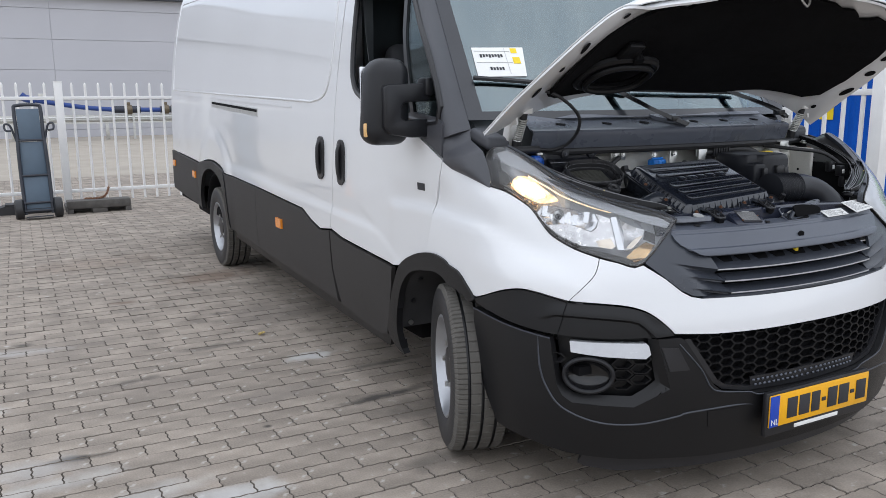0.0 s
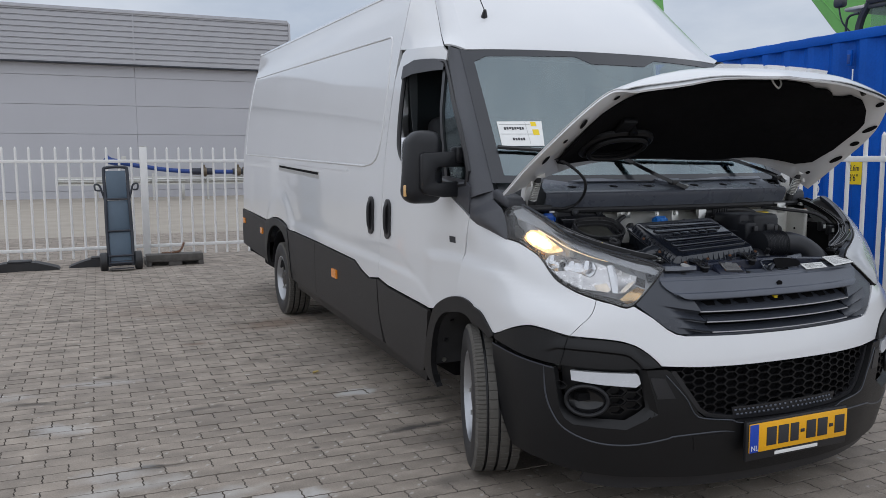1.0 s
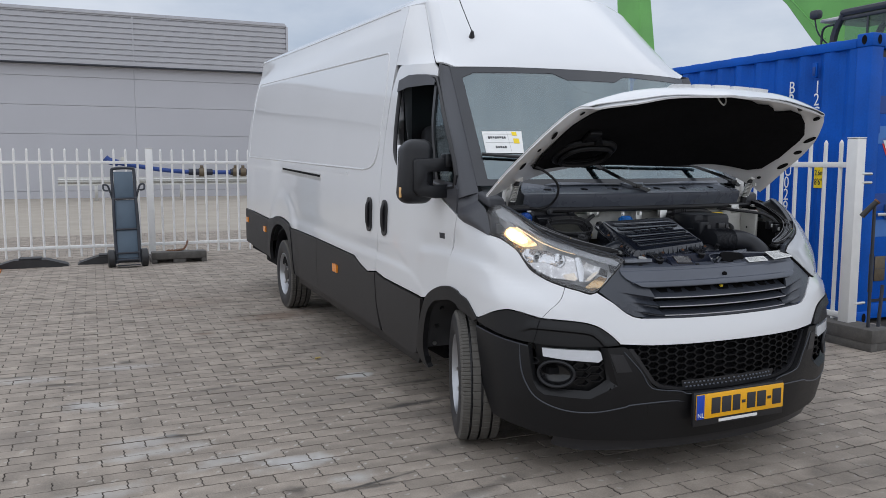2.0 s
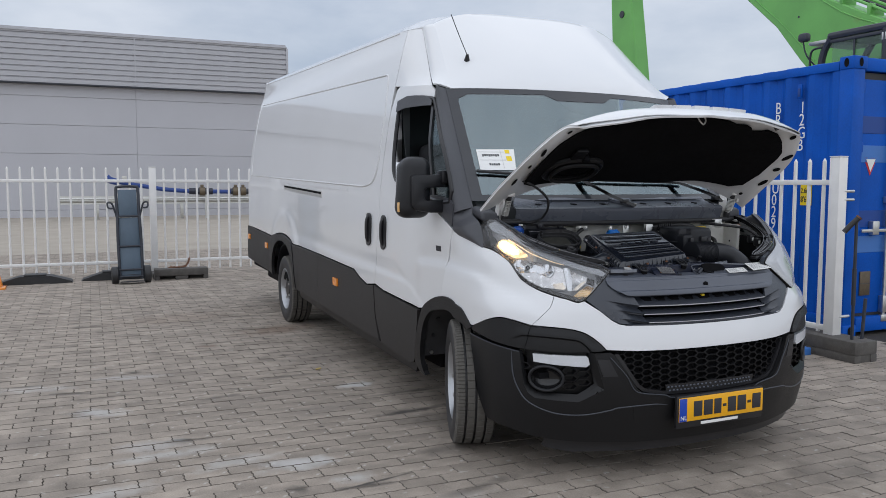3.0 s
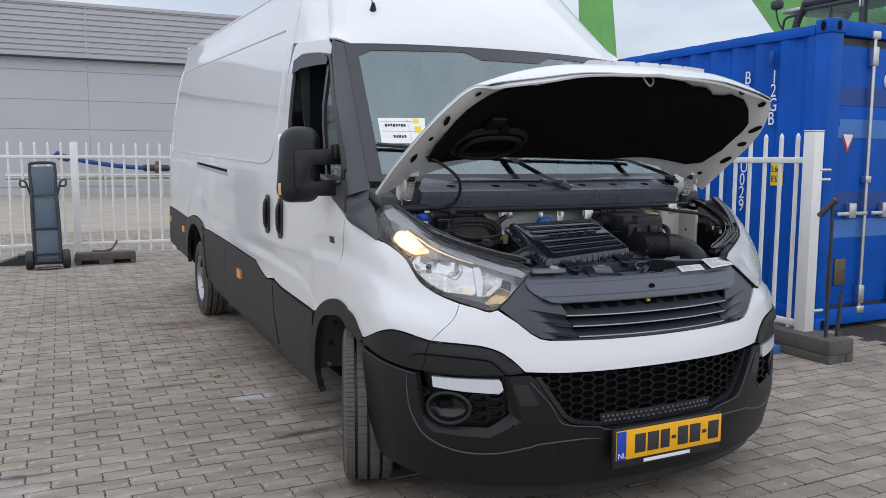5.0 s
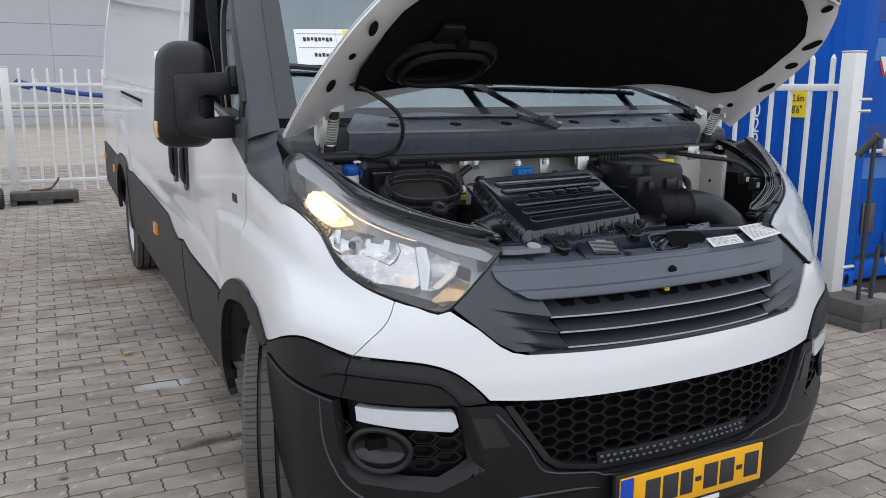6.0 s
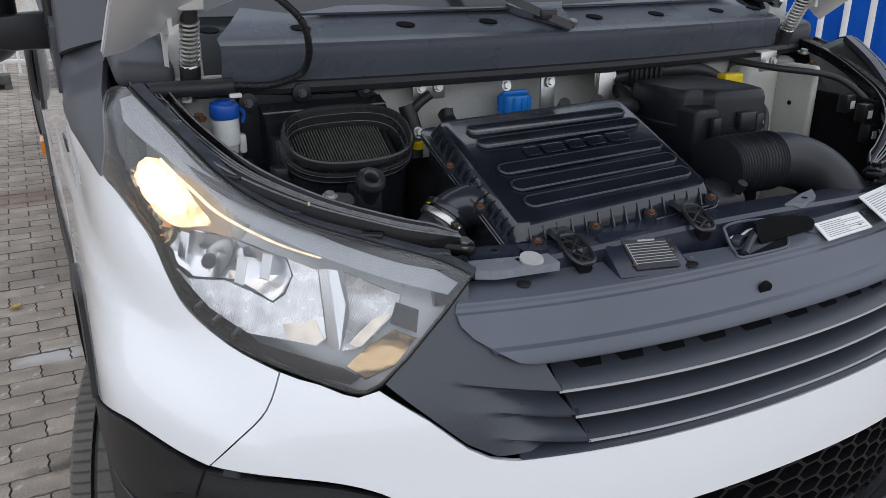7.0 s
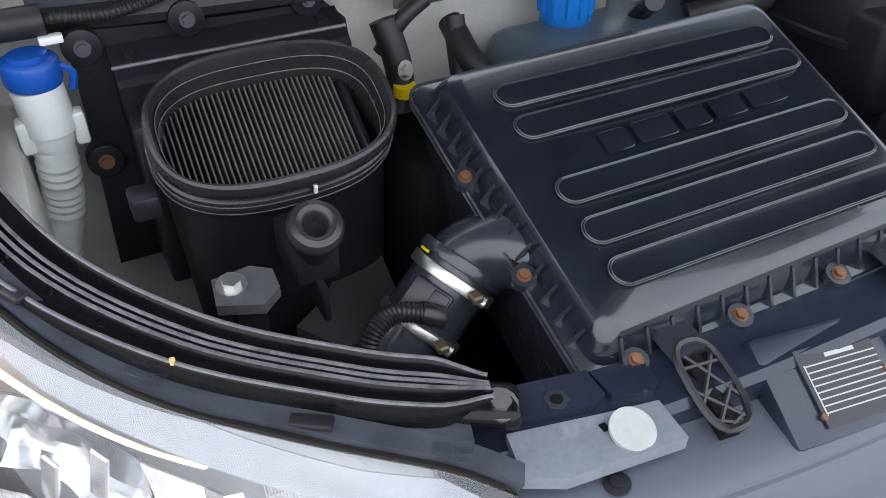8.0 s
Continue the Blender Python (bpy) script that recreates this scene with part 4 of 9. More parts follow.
def excavator():
    e = thing("excavator", "green tracked excavator with weathered boom and dark cab", "excavator")
    X = 8.40

    def plate(pts, half, mat_, name, label=""):
        bm = bmesh.new()
        a = [bm.verts.new((X - half, y, z)) for y, z in pts]
        b = [bm.verts.new((X + half, y, z)) for y, z in pts]
        bm.faces.new(a)
        bm.faces.new(b[::-1])
        for i in range(len(pts)):
            k = (i + 1) % len(pts)
            bm.faces.new((a[i], b[i], b[k], a[k]))
        bmesh.ops.recalc_face_normals(bm, faces=bm.faces[:])
        bmesh.ops.bevel(bm, geom=bm.edges[:], offset=0.02, segments=1, profile=0.5, affect="EDGES")
        return part(name, bm, mat_, e, label, angle=20)
    boom = plate(BOOM, 0.22, GREEN, "boom", "green box-section boom with rust runs")
    part("weld_seam", tube([(X - 0.222, 6.75, 3.45), (X - 0.222, 7.40, 4.12), (X - 0.222, 8.20, 4.83), (X - 0.222, 9.2, 5.95)], 0.012, k=4, n=6), GREEN, boom)
    part("weld_seam", tube([(X - 0.222, 5.5, 3.80), (X - 0.222, 6.6, 4.37), (X - 0.222, 8.4, 6.05)], 0.012, k=4, n=6), GREEN, boom)
    for dx, dz, r, m in ((-0.17, 0.10, 0.024, GREEN), (-0.09, 0.13, 0.020, DARKSTEEL), (0.02, 0.16, 0.024, GREEN)):
        part("hose", tube([(X + dx, 5.15, 3.66 + dz), (X + dx, 5.5, 3.90 + dz), (X + dx, 6.1, 4.22 + dz), (X + dx, 6.6, 4.50 + dz), (X + dx, 7.6, 5.45 + dz), (X + dx, 8.5, 6.3 + dz)], r, k=5, n=8), m, boom)
    for y, z in ((5.75, 4.00), (6.25, 4.26), (6.60, 4.46)):
        part("hose_clamp", box(X - 0.22, X + 0.10, y, y + 0.07, z, z + 0.19, 0.02), GREEN, boom)
    part("clamp_bolt", cyl((X - 0.15, 6.28, 4.42), (X - 0.15, 6.28, 4.56), 0.03, n=8), GREEN, boom)
    part("guard_loop", tube([(X, 5.62, 3.95), (X, 5.64, 4.18), (X, 5.55, 4.24), (X, 5.47, 4.14), (X, 5.46, 3.9)], 0.014, k=4, n=6), DARKSTEEL, boom)
    part("decal", box(X - 0.2235, X - 0.215, 7.55, 7.72, 4.78, 5.02), DARKSTEEL, boom)
    part("lifting_eye", cyl((X - 0.225, 7.1, 4.22), (X - 0.215, 7.1, 4.22), 0.02, n=10), DARKSTEEL, boom)
    arm = plate(ARM, 0.17, GREEN, "dipper_arm", "green box-section dipper arm")
    part("link_pin", cyl((X - 0.19, 12.06, 5.2), (X + 0.19, 12.06, 5.2), 0.08, n=14), DARKSTEEL, arm)
    part("house", box(7.0, 9.8, 1.6, 5.6, 1.2, 2.5, 0.08), GREEN, e)
    for x in (6.9, 9.2):
        part("track", box(x, x + 0.6, 2.0, 6.4, -0.01, 0.95, 0.35, 3), DARKSTEEL, e)
    part("undercarriage", box(7.5, 9.2, 2.8, 5.6, 0.35, 1.2, 0.05), DARKSTEEL, e)
    cab = part("cab_floor", box(7.02, 7.95, 3.6, 5.60, 2.5, 2.6, 0.03), DARKSTEEL, e)
    part("cab_roof", box(6.98, 7.95, 3.55, 5.51, 3.49, 3.60, 0.05), DARKSTEEL, cab)
    for y0, y1 in ((5.60, 5.46), (4.58, 4.58), (3.62, 3.64)):
        for x in (7.03, 7.9):
            part("pillar", tube([(x, y0 + 0.06 * (y0 > 5), 2.58), (x, y0, 3.25), (x, y1, 3.52)], 0.05, k=4, n=8), DARKSTEEL, cab)
    part("cab_side", box(7.0, 7.03, 3.62, 5.60, 2.58, 3.12, 0.01), DARKSTEEL, cab)
    part("window", box(7.02, 7.03, 4.64, 5.42, 3.1, 3.47), GLASS, cab)
    part("window", box(7.02, 7.03, 3.68, 4.52, 3.1, 3.50), GLASS, cab)
    part("window_bar", box(7.005, 7.02, 5.04, 5.07, 3.1, 3.47, 0.004), DARKSTEEL, cab)
    part("window_trim", box(6.995, 7.02, 4.62, 5.46, 3.44, 3.49, 0.01), DARKSTEEL, cab)
    part("hinge", box(6.985, 7.0, 4.56, 4.62, 3.36, 3.46, 0.005), STEEL, cab)
    part("operator_seat", box(7.3, 7.75, 4.0, 4.4, 2.6, 3.3, 0.08), SEAT, cab)
    part("sun_visor", box(6.98, 7.9, 5.50, 5.82, 3.46, 3.51, 0.02), PRIMER, cab)
    part("mirror", box(6.80, 6.92, 5.70, 5.86, 3.50, 3.63, 0.04), DARKSTEEL, cab)
    part("mirror_bracket", tube([(6.86, 5.80, 3.52), (6.9, 5.76, 3.3), (7.02, 5.64, 3.1)], 0.012, k=4, n=6), DARKSTEEL, cab)
    part("grab_rail", tube([(6.98, 5.76, 2.9), (6.97, 5.76, 3.25), (6.97, 5.72, 3.38), (6.98, 5.58, 3.40)], 0.016, k=4, n=8), DARKSTEEL, cab)
    return e


excavator()


def flood_mast():
    f = thing("flood_light_mast", "distant grey flood-light mast with a lamp ring", "light mast")
    part("pole", cyl((93, 70, -0.02), (93, 70, 25.4), 0.35, 0.12, n=10), STEEL, f)
    part("lamp_ring", box(91.2, 94.8, 69.6, 70.4, 24.9, 25.1), DARKSTEEL, f)
    for k in range(6):
        part("lamp", box(91.3 + 0.6 * k, 91.7 + 0.6 * k, 69.4, 70.0, 25.12, 25.6, 0.05, 1), DARKSTEEL, f)


flood_mast()


# ---------- the van: surfaces ----------
def table(z, zs, vs):
    """A smooth reading between the knots of a table."""
    n = len(zs)
    if z <= zs[0]:
        return vs[0]
    if z >= zs[-1]:
        return vs[-1]
    i = max(k for k in range(n - 1) if zs[k] <= z)
    t = (z - zs[i]) / (zs[i + 1] - zs[i])

    def slope(k):
        a, b = max(k - 1, 0), min(k + 1, n - 1)
        return (vs[b] - vs[a]) / (zs[b] - zs[a])
    h = zs[i + 1] - zs[i]
    return (2 * t ** 3 - 3 * t * t + 1) * vs[i] + (t ** 3 - 2 * t * t + t) * h * slope(i) + (3 * t * t - 2 * t ** 3) * vs[i + 1] + (t ** 3 - t * t) * h * slope(i + 1)


FRONT_Z = (0.15, 0.35, 0.50, 0.65, 0.75, 0.85, 0.95, 1.05, 1.15, 1.25, 1.40)
FRONT_Y = (0.10, 0.06, 0.05, 0.06, 0.08, 0.11, 0.17, 0.24, 0.33, 0.45, 0.68)
FRONT_W = (0.96, 0.995, 1.005, 1.005, 1.0, 0.995, 0.985, 0.97, 0.94, 0.915, 0.88)
WHEEL_Y = 0.95


def step(a, b, x):
    t = min(1.0, max(0.0, (x - a) / (b - a)))
    return t * t * (3 - 2 * t)


SIDE_Z = (0.2, 0.4, 0.6, 1.0, 1.4, 1.74, 2.0, 2.3, 2.45, 2.60, 2.72)
SIDE_W = (0.965, 0.995, 1.005, 1.0, 0.988, 0.958, 0.922, 0.860, 0.806, 0.775, 0.755)


def swell(d, h):
    """A soft crease: hollow just above the line, proud below it; d is the depth below the line."""
    if d < -0.012:
        return -h * step(-0.11, -0.012, d)
    return -h + 2 * h * step(-0.012, 0.035, d)


def flare(a, z):
    """The crease that runs from the cab door along the wing; a as s of the nose, metres past 1."""
    line = table(a, (0.55, 0.60, 0.654, 0.789, 0.874, 0.96, 1.134, 1.36, 1.53), (0.80, 0.825, 0.857, 0.913, 0.948, 0.975, 0.988, 0.988, 0.975))
    return swell(line - z, 0.0055) * step(0.50, 0.64, a) * step(1.62, 1.50, a)


def nose(s, z):
    """The front end: s 0 at the middle, 1 where the side begins, past it metres along the side."""
    w, y0 = table(z, FRONT_Z, FRONT_W), table(z, FRONT_Z, FRONT_Y)
    w += (table(z, SIDE_Z, SIDE_W) - 0.02 * step(1.9, 1.2, z) - w) * step(0.93, 1.09, abs(s)) * step(0.98, 1.12, z)
    p = min(abs(s), 1.0) * math.pi / 2
    x = w * math.sin(p) ** (2 / 2.25)
    y = WHEEL_Y - (WHEEL_Y - y0) * max(0.0, math.cos(p)) ** (2 / 3.4)
    if abs(s) > 1:
        y += abs(s) - 1
    corner = 0.030 * step(0.35, 0.70, abs(s)) * step(1.0, 0.78, abs(s)) * step(0.93, 0.80, z) + flare(abs(s), z)
    x, y = x + corner * math.sin(p), y - corner * math.cos(p)
    return (-x if s >= 0 else x), y, z


def inset(fn, depth):
    """The surface moved inwards along its normal; depth is a number or a function of (s, z)."""
    def g(s, z):
        p = Vector(fn(s, z))
        h = 0.004
        n = (Vector(fn(s + h, z)) - Vector(fn(s - h, z))).cross(Vector(fn(s, z + h)) - Vector(fn(s, z - h))).normalized()
        if n.dot(p - Vector((0, 1.2, 0.9))) > 0:
            n = -n
        return tuple(p + n * (depth(s, z) if callable(depth) else depth))
    return g


def flank(y, z):
    """The van's side, with the pressed panel of the load bay."""
    w = table(z, SIDE_Z, SIDE_W) - 0.02 * step(2.2, 1.0, y) * step(1.9, 1.2, z)
    arch = step(0.62, 0.50, math.hypot((y - 5.15) / 1.15, (z - 0.62) / 0.95))
    line = table(y, (1.68, 2.24, 2.66, 3.16, 3.69, 4.66), (0.83, 0.852, 0.862, 0.873, 0.901, 0.921))
    w += swell(line - z, 0.0038) * step(0.0, 0.07, y - 1.68 + 2.3 * (line - z)) * step(4.80, 4.62, y)
    if z > 0.6:
        w += flare(y + 0.05, z)
    w += 0.012 * arch - 0.05 * step(1.85, 1.40, y) * step(1.6, 2.0, z)
    return -w, y, z


van = thing("cargo_van", "white high-roof cargo van with raised bonnet and grey-black cladding", "van")
INS = (0.0, 3.0, 1.2)
NOSE_IN = (0.0, 1.2, 0.7)


def both(name, fn, outline, du, dv, thick, mat_, parent=None, inside=INS, offset=0.0, label=""):
    out = []
    for s in (1, -1):
        p = parent[0 if s == 1 else 1] if isinstance(parent, (list, tuple)) else (parent or van)
        out.append(part(name, patch(fn, outline, du, dv, thick, inside, s, offset), mat_, p, label))
    return out


# load bay sides
side_top = [(y, 2.47 + 0.036 * (y - 2.31)) for y in (7.06, 6, 5, 4, 3, 2.32)]
load_side = [(2.285, 0.735), (2.45, 0.715), (2.60, 0.745), (2.75, 0.792), (3.7, 0.822), (4.70, 0.845)]
load_side += flat2([(4.70, 0.845), (4.86, 0.895), (5.15, 0.92), (5.45, 0.90), (5.66, 0.858)], 5)
load_side += [(6.3, 0.88), (7.12, 0.908), (7.125, 1.3), (7.10, 1.75), (7.07, 2.3)] + side_top
load_side += [(2.16, 2.455), (2.12, 2.30), (2.118, 2.20), (2.13, 2.075), (2.145, 1.90), (2.21, 1.376)]
press = flat2([(6.965, 2.0), (6.96, 2.355), (6.93, 2.368)], 3) + [(4.5, 2.265)] + flat2([(2.40, 2.180), (2.315, 2.172), (2.285, 2.13)], 3) + flat2([(2.245, 1.90), (2.265, 1.68), (2.305, 1.52), (2.40, 1.435), (2.60, 1.408)], 4) + [(4.5, 1.456)] + flat2([(6.93, 1.520), (6.96, 1.525), (6.97, 1.56)], 3)
sides = both("load_bay_side", flank, load_side, 0.06, 0.02, 0.016, WHITE, label="white pressed side panel")
for s, sd in ((1, sides[0]), (-1, sides[1])):
    line_ = [flank(y, z) for y, z in press]
    part("press_line", tube([(s * (x + 0.0015), y, z) for x, y, z in line_], 0.008, k=1, n=8, closed=True), WHITE, sd)
both("belt_rib", flank, [(2.95, 1.372), (7.05, 1.482), (7.05, 1.492), (2.95, 1.384)], 0.1, 0.02, 0.004, WHITE, sides, offset=0.004)
# side cladding
clad_front = [(2.285, 0.725), (2.45, 0.705), (2.60, 0.735), (2.75, 0.782), (3.78, 0.815), (3.78, 0.385), (2.9, 0.365), (2.215, 0.35), (2.26, 0.52)]
clad_mid = [(3.785, 0.815), (4.70, 0.836), (4.62, 0.62), (4.58, 0.41), (3.785, 0.385)]
clad_rear = [(5.70, 0.845), (6.3, 0.87), (7.13, 0.898), (7.14, 0.50), (6.4, 0.47), (5.68, 0.45), (5.72, 0.65)]
for o in (clad_front, clad_mid, clad_rear):
    both("side_cladding", flank, o, 0.06, 0.06, 0.02, CLAD_GREY, offset=0.010, label="grey-black plastic side cladding")
arch_o = flat2([(4.575, 0.42), (4.61, 0.62), (4.70, 0.83), (4.88, 0.885), (5.15, 0.908), (5.45, 0.89), (5.68, 0.84), (5.71, 0.65), (5.67, 0.46)], 5)
arch_i = flat2([(5.62, 0.44), (5.62, 0.58), (5.52, 0.74), (5.35, 0.82), (5.15, 0.84), (4.93, 0.81), (4.76, 0.72), (4.68, 0.58), (4.66, 0.42)], 5)
both("rear_arch_trim", flank, arch_o + arch_i, 0.06, 0.06, 0.03, CLAD, offset=0.018, label="black wheel-arch trim")
# sliding-door rail, marker lamps, seams
rail = [(3.71, 1.308), (3.71, 1.360), (5.15, 1.410), (5.15, 1.362)]
rl = both("sliding_door_rail", flank, rail, 0.1, 0.02, 0.004, STEEL, offset=0.003, label="plated sliding-door rail")
both("rail_slot", flank, [(3.725, 1.336), (3.725, 1.354), (5.13, 1.404), (5.13, 1.386)], 0.2, 0.02, 0.003, VOID, rl, offset=0.0055)
for y, z in ((3.20, 0.642), (5.95, 0.735), (7.0, 0.77)):
    both("side_marker", flank, [(y - 0.055, z - 0.03), (y + 0.055, z - 0.028), (y + 0.055, z + 0.032), (y - 0.055, z + 0.03)], 0.03, 0.03, 0.02, ORANGE, offset=0.024, label="orange side marker lamp")

# roof
ROOF_Z = lambda y: 2.47 + 0.036 * (y - 2.31)


def roof_fn(u, v):
    """u across from -1 to 1, v metres along the van."""
    zb = ROOF_Z(v)
    w = table(zb, SIDE_Z, SIDE_W) - 0.003
    a = abs(u)
    x = w * a
    drop = 0.125 * a ** 5 + 0.02 * a * a
    z = zb + 0.145 - drop
    return math.copysign(x, u), v, z


roof_o = [(-1, 2.32), (1, 2.32), (1, 7.05), (-1, 7.05)]
roof = part("roof", patch(roof_fn, roof_o, 0.05, 0.12, 0.01, INS), WHITE, van, "white roof skin")
for k in range(9):
    v0 = 2.9 + 0.45 * k
    part("roof_rib", patch(roof_fn, [(-0.72, v0), (0.72, v0), (0.72, v0 + 0.1), (-0.72, v0 + 0.1)], 0.1, 0.05, 0.006, INS, 1, 0.007), WHITE, roof)
both("roof_gutter", lambda y, t: (flank(y, ROOF_Z(y) - 0.004 + t)[0] - 0.004, y, ROOF_Z(y) + t), [(2.32, -0.010), (7.06, -0.010), (7.06, 0.0), (2.32, 0.0)], 0.2, 0.02, 0.005, WHITE, label="white roof seam")


# cab roof cap: front face between two creases, shoulders, cheeks
def crease(v):
    return Vector((0.803 - 0.105 * v, 1.455 + 0.50 * v, 2.0 + 0.475 * v))


def cap_fn(u, v):
    """u across from -1 to 1; v 0 along the top of the windscreen, 1 at the crease's end, 1.4 at the roof joint."""
    a = abs(u)
    c = crease(min(v, 1.0))
    yc, zc = 1.335 + 0.64 * min(v, 1.0) ** 1.12, 2.003 + 0.575 * min(v, 1.0) ** 0.88
    y = yc + (c.y - yc) * a ** 2.3
    z = zc + (c.z - zc) * a ** 4
    x = c.x * a
    if v > 1:
        t = (v - 1) / 0.4
        rx, ry, rz = roof_fn(a, 2.315)
        k = step(0, 1, t)
        x, y, z = x + (rx - x) * k, y + (ry - y) * t, z + (rz - z) * k
    return math.copysign(x, u), y, z


cap = part("cab_roof", patch(cap_fn, [(-1, 0), (1, 0), (1, 1.4), (-1, 1.4)], 0.05, 0.05, 0.01, INS), WHITE, van, "white raised cab roof")


def brow(z):
    """Where the rounded shoulder of the cab roof meets its side."""
    zz = (2.035, 2.1, 2.2, 2.3, 2.4, 2.455)
    return Vector((-table(z, zz, (0.88, 0.838, 0.805, 0.775, 0.752, 0.742)), table(z, zz, (1.555, 1.685, 1.80, 1.91, 2.005, 2.06)), z))


def shoulder_fn(u, v):
    """u 0 at the crease, 1 where the side begins; v up the crease."""
    c = Vector(cap_fn(1.0, v))
    c.x = -abs(c.x)
    b = brow(2.035 + 0.42 * min(v, 1.0))
    if v > 1:
        b = b.lerp(Vector(flank(2.315, 2.468)), (v - 1) / 0.4)
    p = c.lerp(b, u)
    k = math.sin(math.pi * u) * (0.020 if v < 1 else 0.020 - 0.045 * (v - 1))
    return p.x - 0.7 * k, p.y - 0.5 * k, p.z + 0.3 * k


for o in both("cab_roof_shoulder", shoulder_fn, [(0, 0), (1, 0), (1, 1.4), (0, 1.4)], 0.12, 0.05, 0.01, WHITE, [cap, cap]):
    o.data.set_sharp_from_angle(angle=radians(80))


def cheek_fn(u, v):
    """u 0 at the seam behind the cab door, 1 at the shoulder; v upwards."""
    z = 2.075 + 0.38 * v
    a = Vector(flank(table(z, (2.075, 2.20, 2.30, 2.455), (2.124, 2.112, 2.114, 2.154)), z))
    b = brow(2.035 + 0.42 * v)
    p = a.lerp(b, u)
    return p.x - 0.012 * math.sin(math.pi * u), p.y, p.z - 0.02 * u * (1 - v)


for o in both("cab_roof_cheek", cheek_fn, [(0, 0), (1, 0), (1, 1), (0, 1)], 0.1, 0.1, 0.012, WHITE, [cap, cap]):
    o.data.set_sharp_from_angle(angle=radians(80))

# rear doors close the back
part("rear_wall", box(-0.77, 0.77, 7.03, 7.06, 0.5, 2.66, 0.01), WHITE, van, "white rear doors")
part("rear_lower", box(-0.955, 0.955, 7.03, 7.08, 0.45, 1.45, 0.02), WHITE, van)
part("rear_middle", box(-0.915, 0.915, 7.03, 7.07, 1.44, 1.98, 0.01), WHITE, van)
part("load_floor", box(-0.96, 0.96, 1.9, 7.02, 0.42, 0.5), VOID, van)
part("bulkhead", box(-0.86, 0.86, 2.10, 2.13, 0.5, 2.05), CLAD, van, "grey bulkhead behind the seats")

# ---------- cab doors ----------
win = [(1.985, 1.955), (1.83, 1.972), (1.55, 1.945), (1.475, 1.905), (1.31, 1.74), (1.155, 1.56), (1.09, 1.33), (1.50, 1.365), (1.86, 1.43), (1.965, 1.50), (1.99, 1.60), (1.992, 1.75)]
door_up = [(1.155, 0.765), (1.11, 0.99), (1.05, 1.181), (1.36, 1.305), (1.50, 1.355), (1.86, 1.425), (1.965, 1.495), (1.995, 1.60), (1.997, 1.75), (1.99, 1.962), (1.83, 1.98), (1.59, 1.958), (1.505, 1.93), (1.51, 1.99), (1.57, 2.026), (2.02, 2.062), (2.065, 2.045), (2.13, 1.90), (2.20, 1.376), (2.275, 0.74), (2.10, 0.715), (1.485, 0.682), (1.43, 0.690), (1.36, 0.735), (1.26, 0.760)]
doors = both("cab_door", flank, door_up, 0.03, 0.015, 0.014, WHITE, offset=0.002, label="white cab door with open window")
door_low = [(2.275, 0.725), (2.10, 0.70), (1.49, 0.668), (1.53, 0.50), (1.60, 0.33), (1.69, 0.30), (2.17, 0.345), (2.245, 0.52)]
both("door_cladding", flank, door_low, 0.06, 0.06, 0.02, CLAD_GREY, doors, offset=0.008)
# window frame, black
for s, d in ((1, doors[0]), (-1, doors[1])):
    edge = [flank(y, z) for y, z in flat2(win + win[:1], 3)]
    part("window_frame", tube([(s * (x + 0.002), y, z) for x, y, z in edge[:-1]], 0.014, k=1, n=8, closed=True), BLACK, d)
both("wind_deflector", flank, [(1.99, 1.962), (1.83, 1.98), (1.59, 1.958), (1.50, 1.925), (1.495, 1.893), (1.60, 1.900), (1.83, 1.905), (1.995, 1.892)], 0.05, 0.02, 0.003, PILLAR, doors, offset=0.016, label="smoked wind deflector over the window")
quarter = [(1.47, 1.90), (1.31, 1.74), (1.155, 1.56), (1.09, 1.34), (1.30, 1.355), (1.38, 1.60), (1.49, 1.88)]
both("quarter_glass", flank, quarter, 0.1, 0.1, 0.004, GLASS, doors, offset=-0.006)
both("glass_divider", flank, [(1.49, 1.90), (1.52, 1.90), (1.41, 1.60), (1.33, 1.355), (1.30, 1.355), (1.38, 1.60)], 0.1, 0.1, 0.02, BLACK, doors, offset=0.002)


def pull(y, z, parent, s):
    """A recessed black handle with its grip."""
    h = part("door_handle", patch(flank, flat2([(y - 0.044, z - 0.02), (y - 0.046, z + 0.07), (y - 0.044, z + 0.16), (y, z + 0.188), (y + 0.044, z + 0.16), (y + 0.046, z + 0.07), (y + 0.044, z - 0.02), (y, z - 0.045), (y - 0.044, z - 0.02)], 4), 0.02, 0.02, 0.015, INS, s, 0.012), BLACK, parent, "black door handle")
    x = s * (flank(y, z)[0] - 0.016)
    part("grip", tube([(x + s * 0.012, y, z - 0.012), (x - s * 0.003, y + 0.002, z + 0.02), (x - s * 0.003, y + 0.002, z + 0.125), (x + s * 0.012, y, z + 0.165)], 0.013, k=5, n=10), BLACK, h)


for s, d in ((1, doors[0]), (-1, doors[1])):
    pull(2.11, 1.03, d, s)
    pull(2.42, 1.035, van, s)
# the far door keeps its window shut
part("door_glass", patch(flank, [(1.985, 1.95), (1.83, 1.965), (1.55, 1.94), (1.50, 1.90), (1.41, 1.60), (1.33, 1.36), (1.50, 1.37), (1.86, 1.435), (1.96, 1.505), (1.985, 1.60)], 0.1, 0.1, 0.004, INS, -1, -0.012), TINTED, doors[1], "dark tinted door glass")
# sill under the doors
both("sill", flank, [(1.62, 0.30), (4.57, 0.405), (4.57, 0.33), (1.66, 0.24)], 0.2, 0.05, 0.03, CLAD, offset=-0.02)
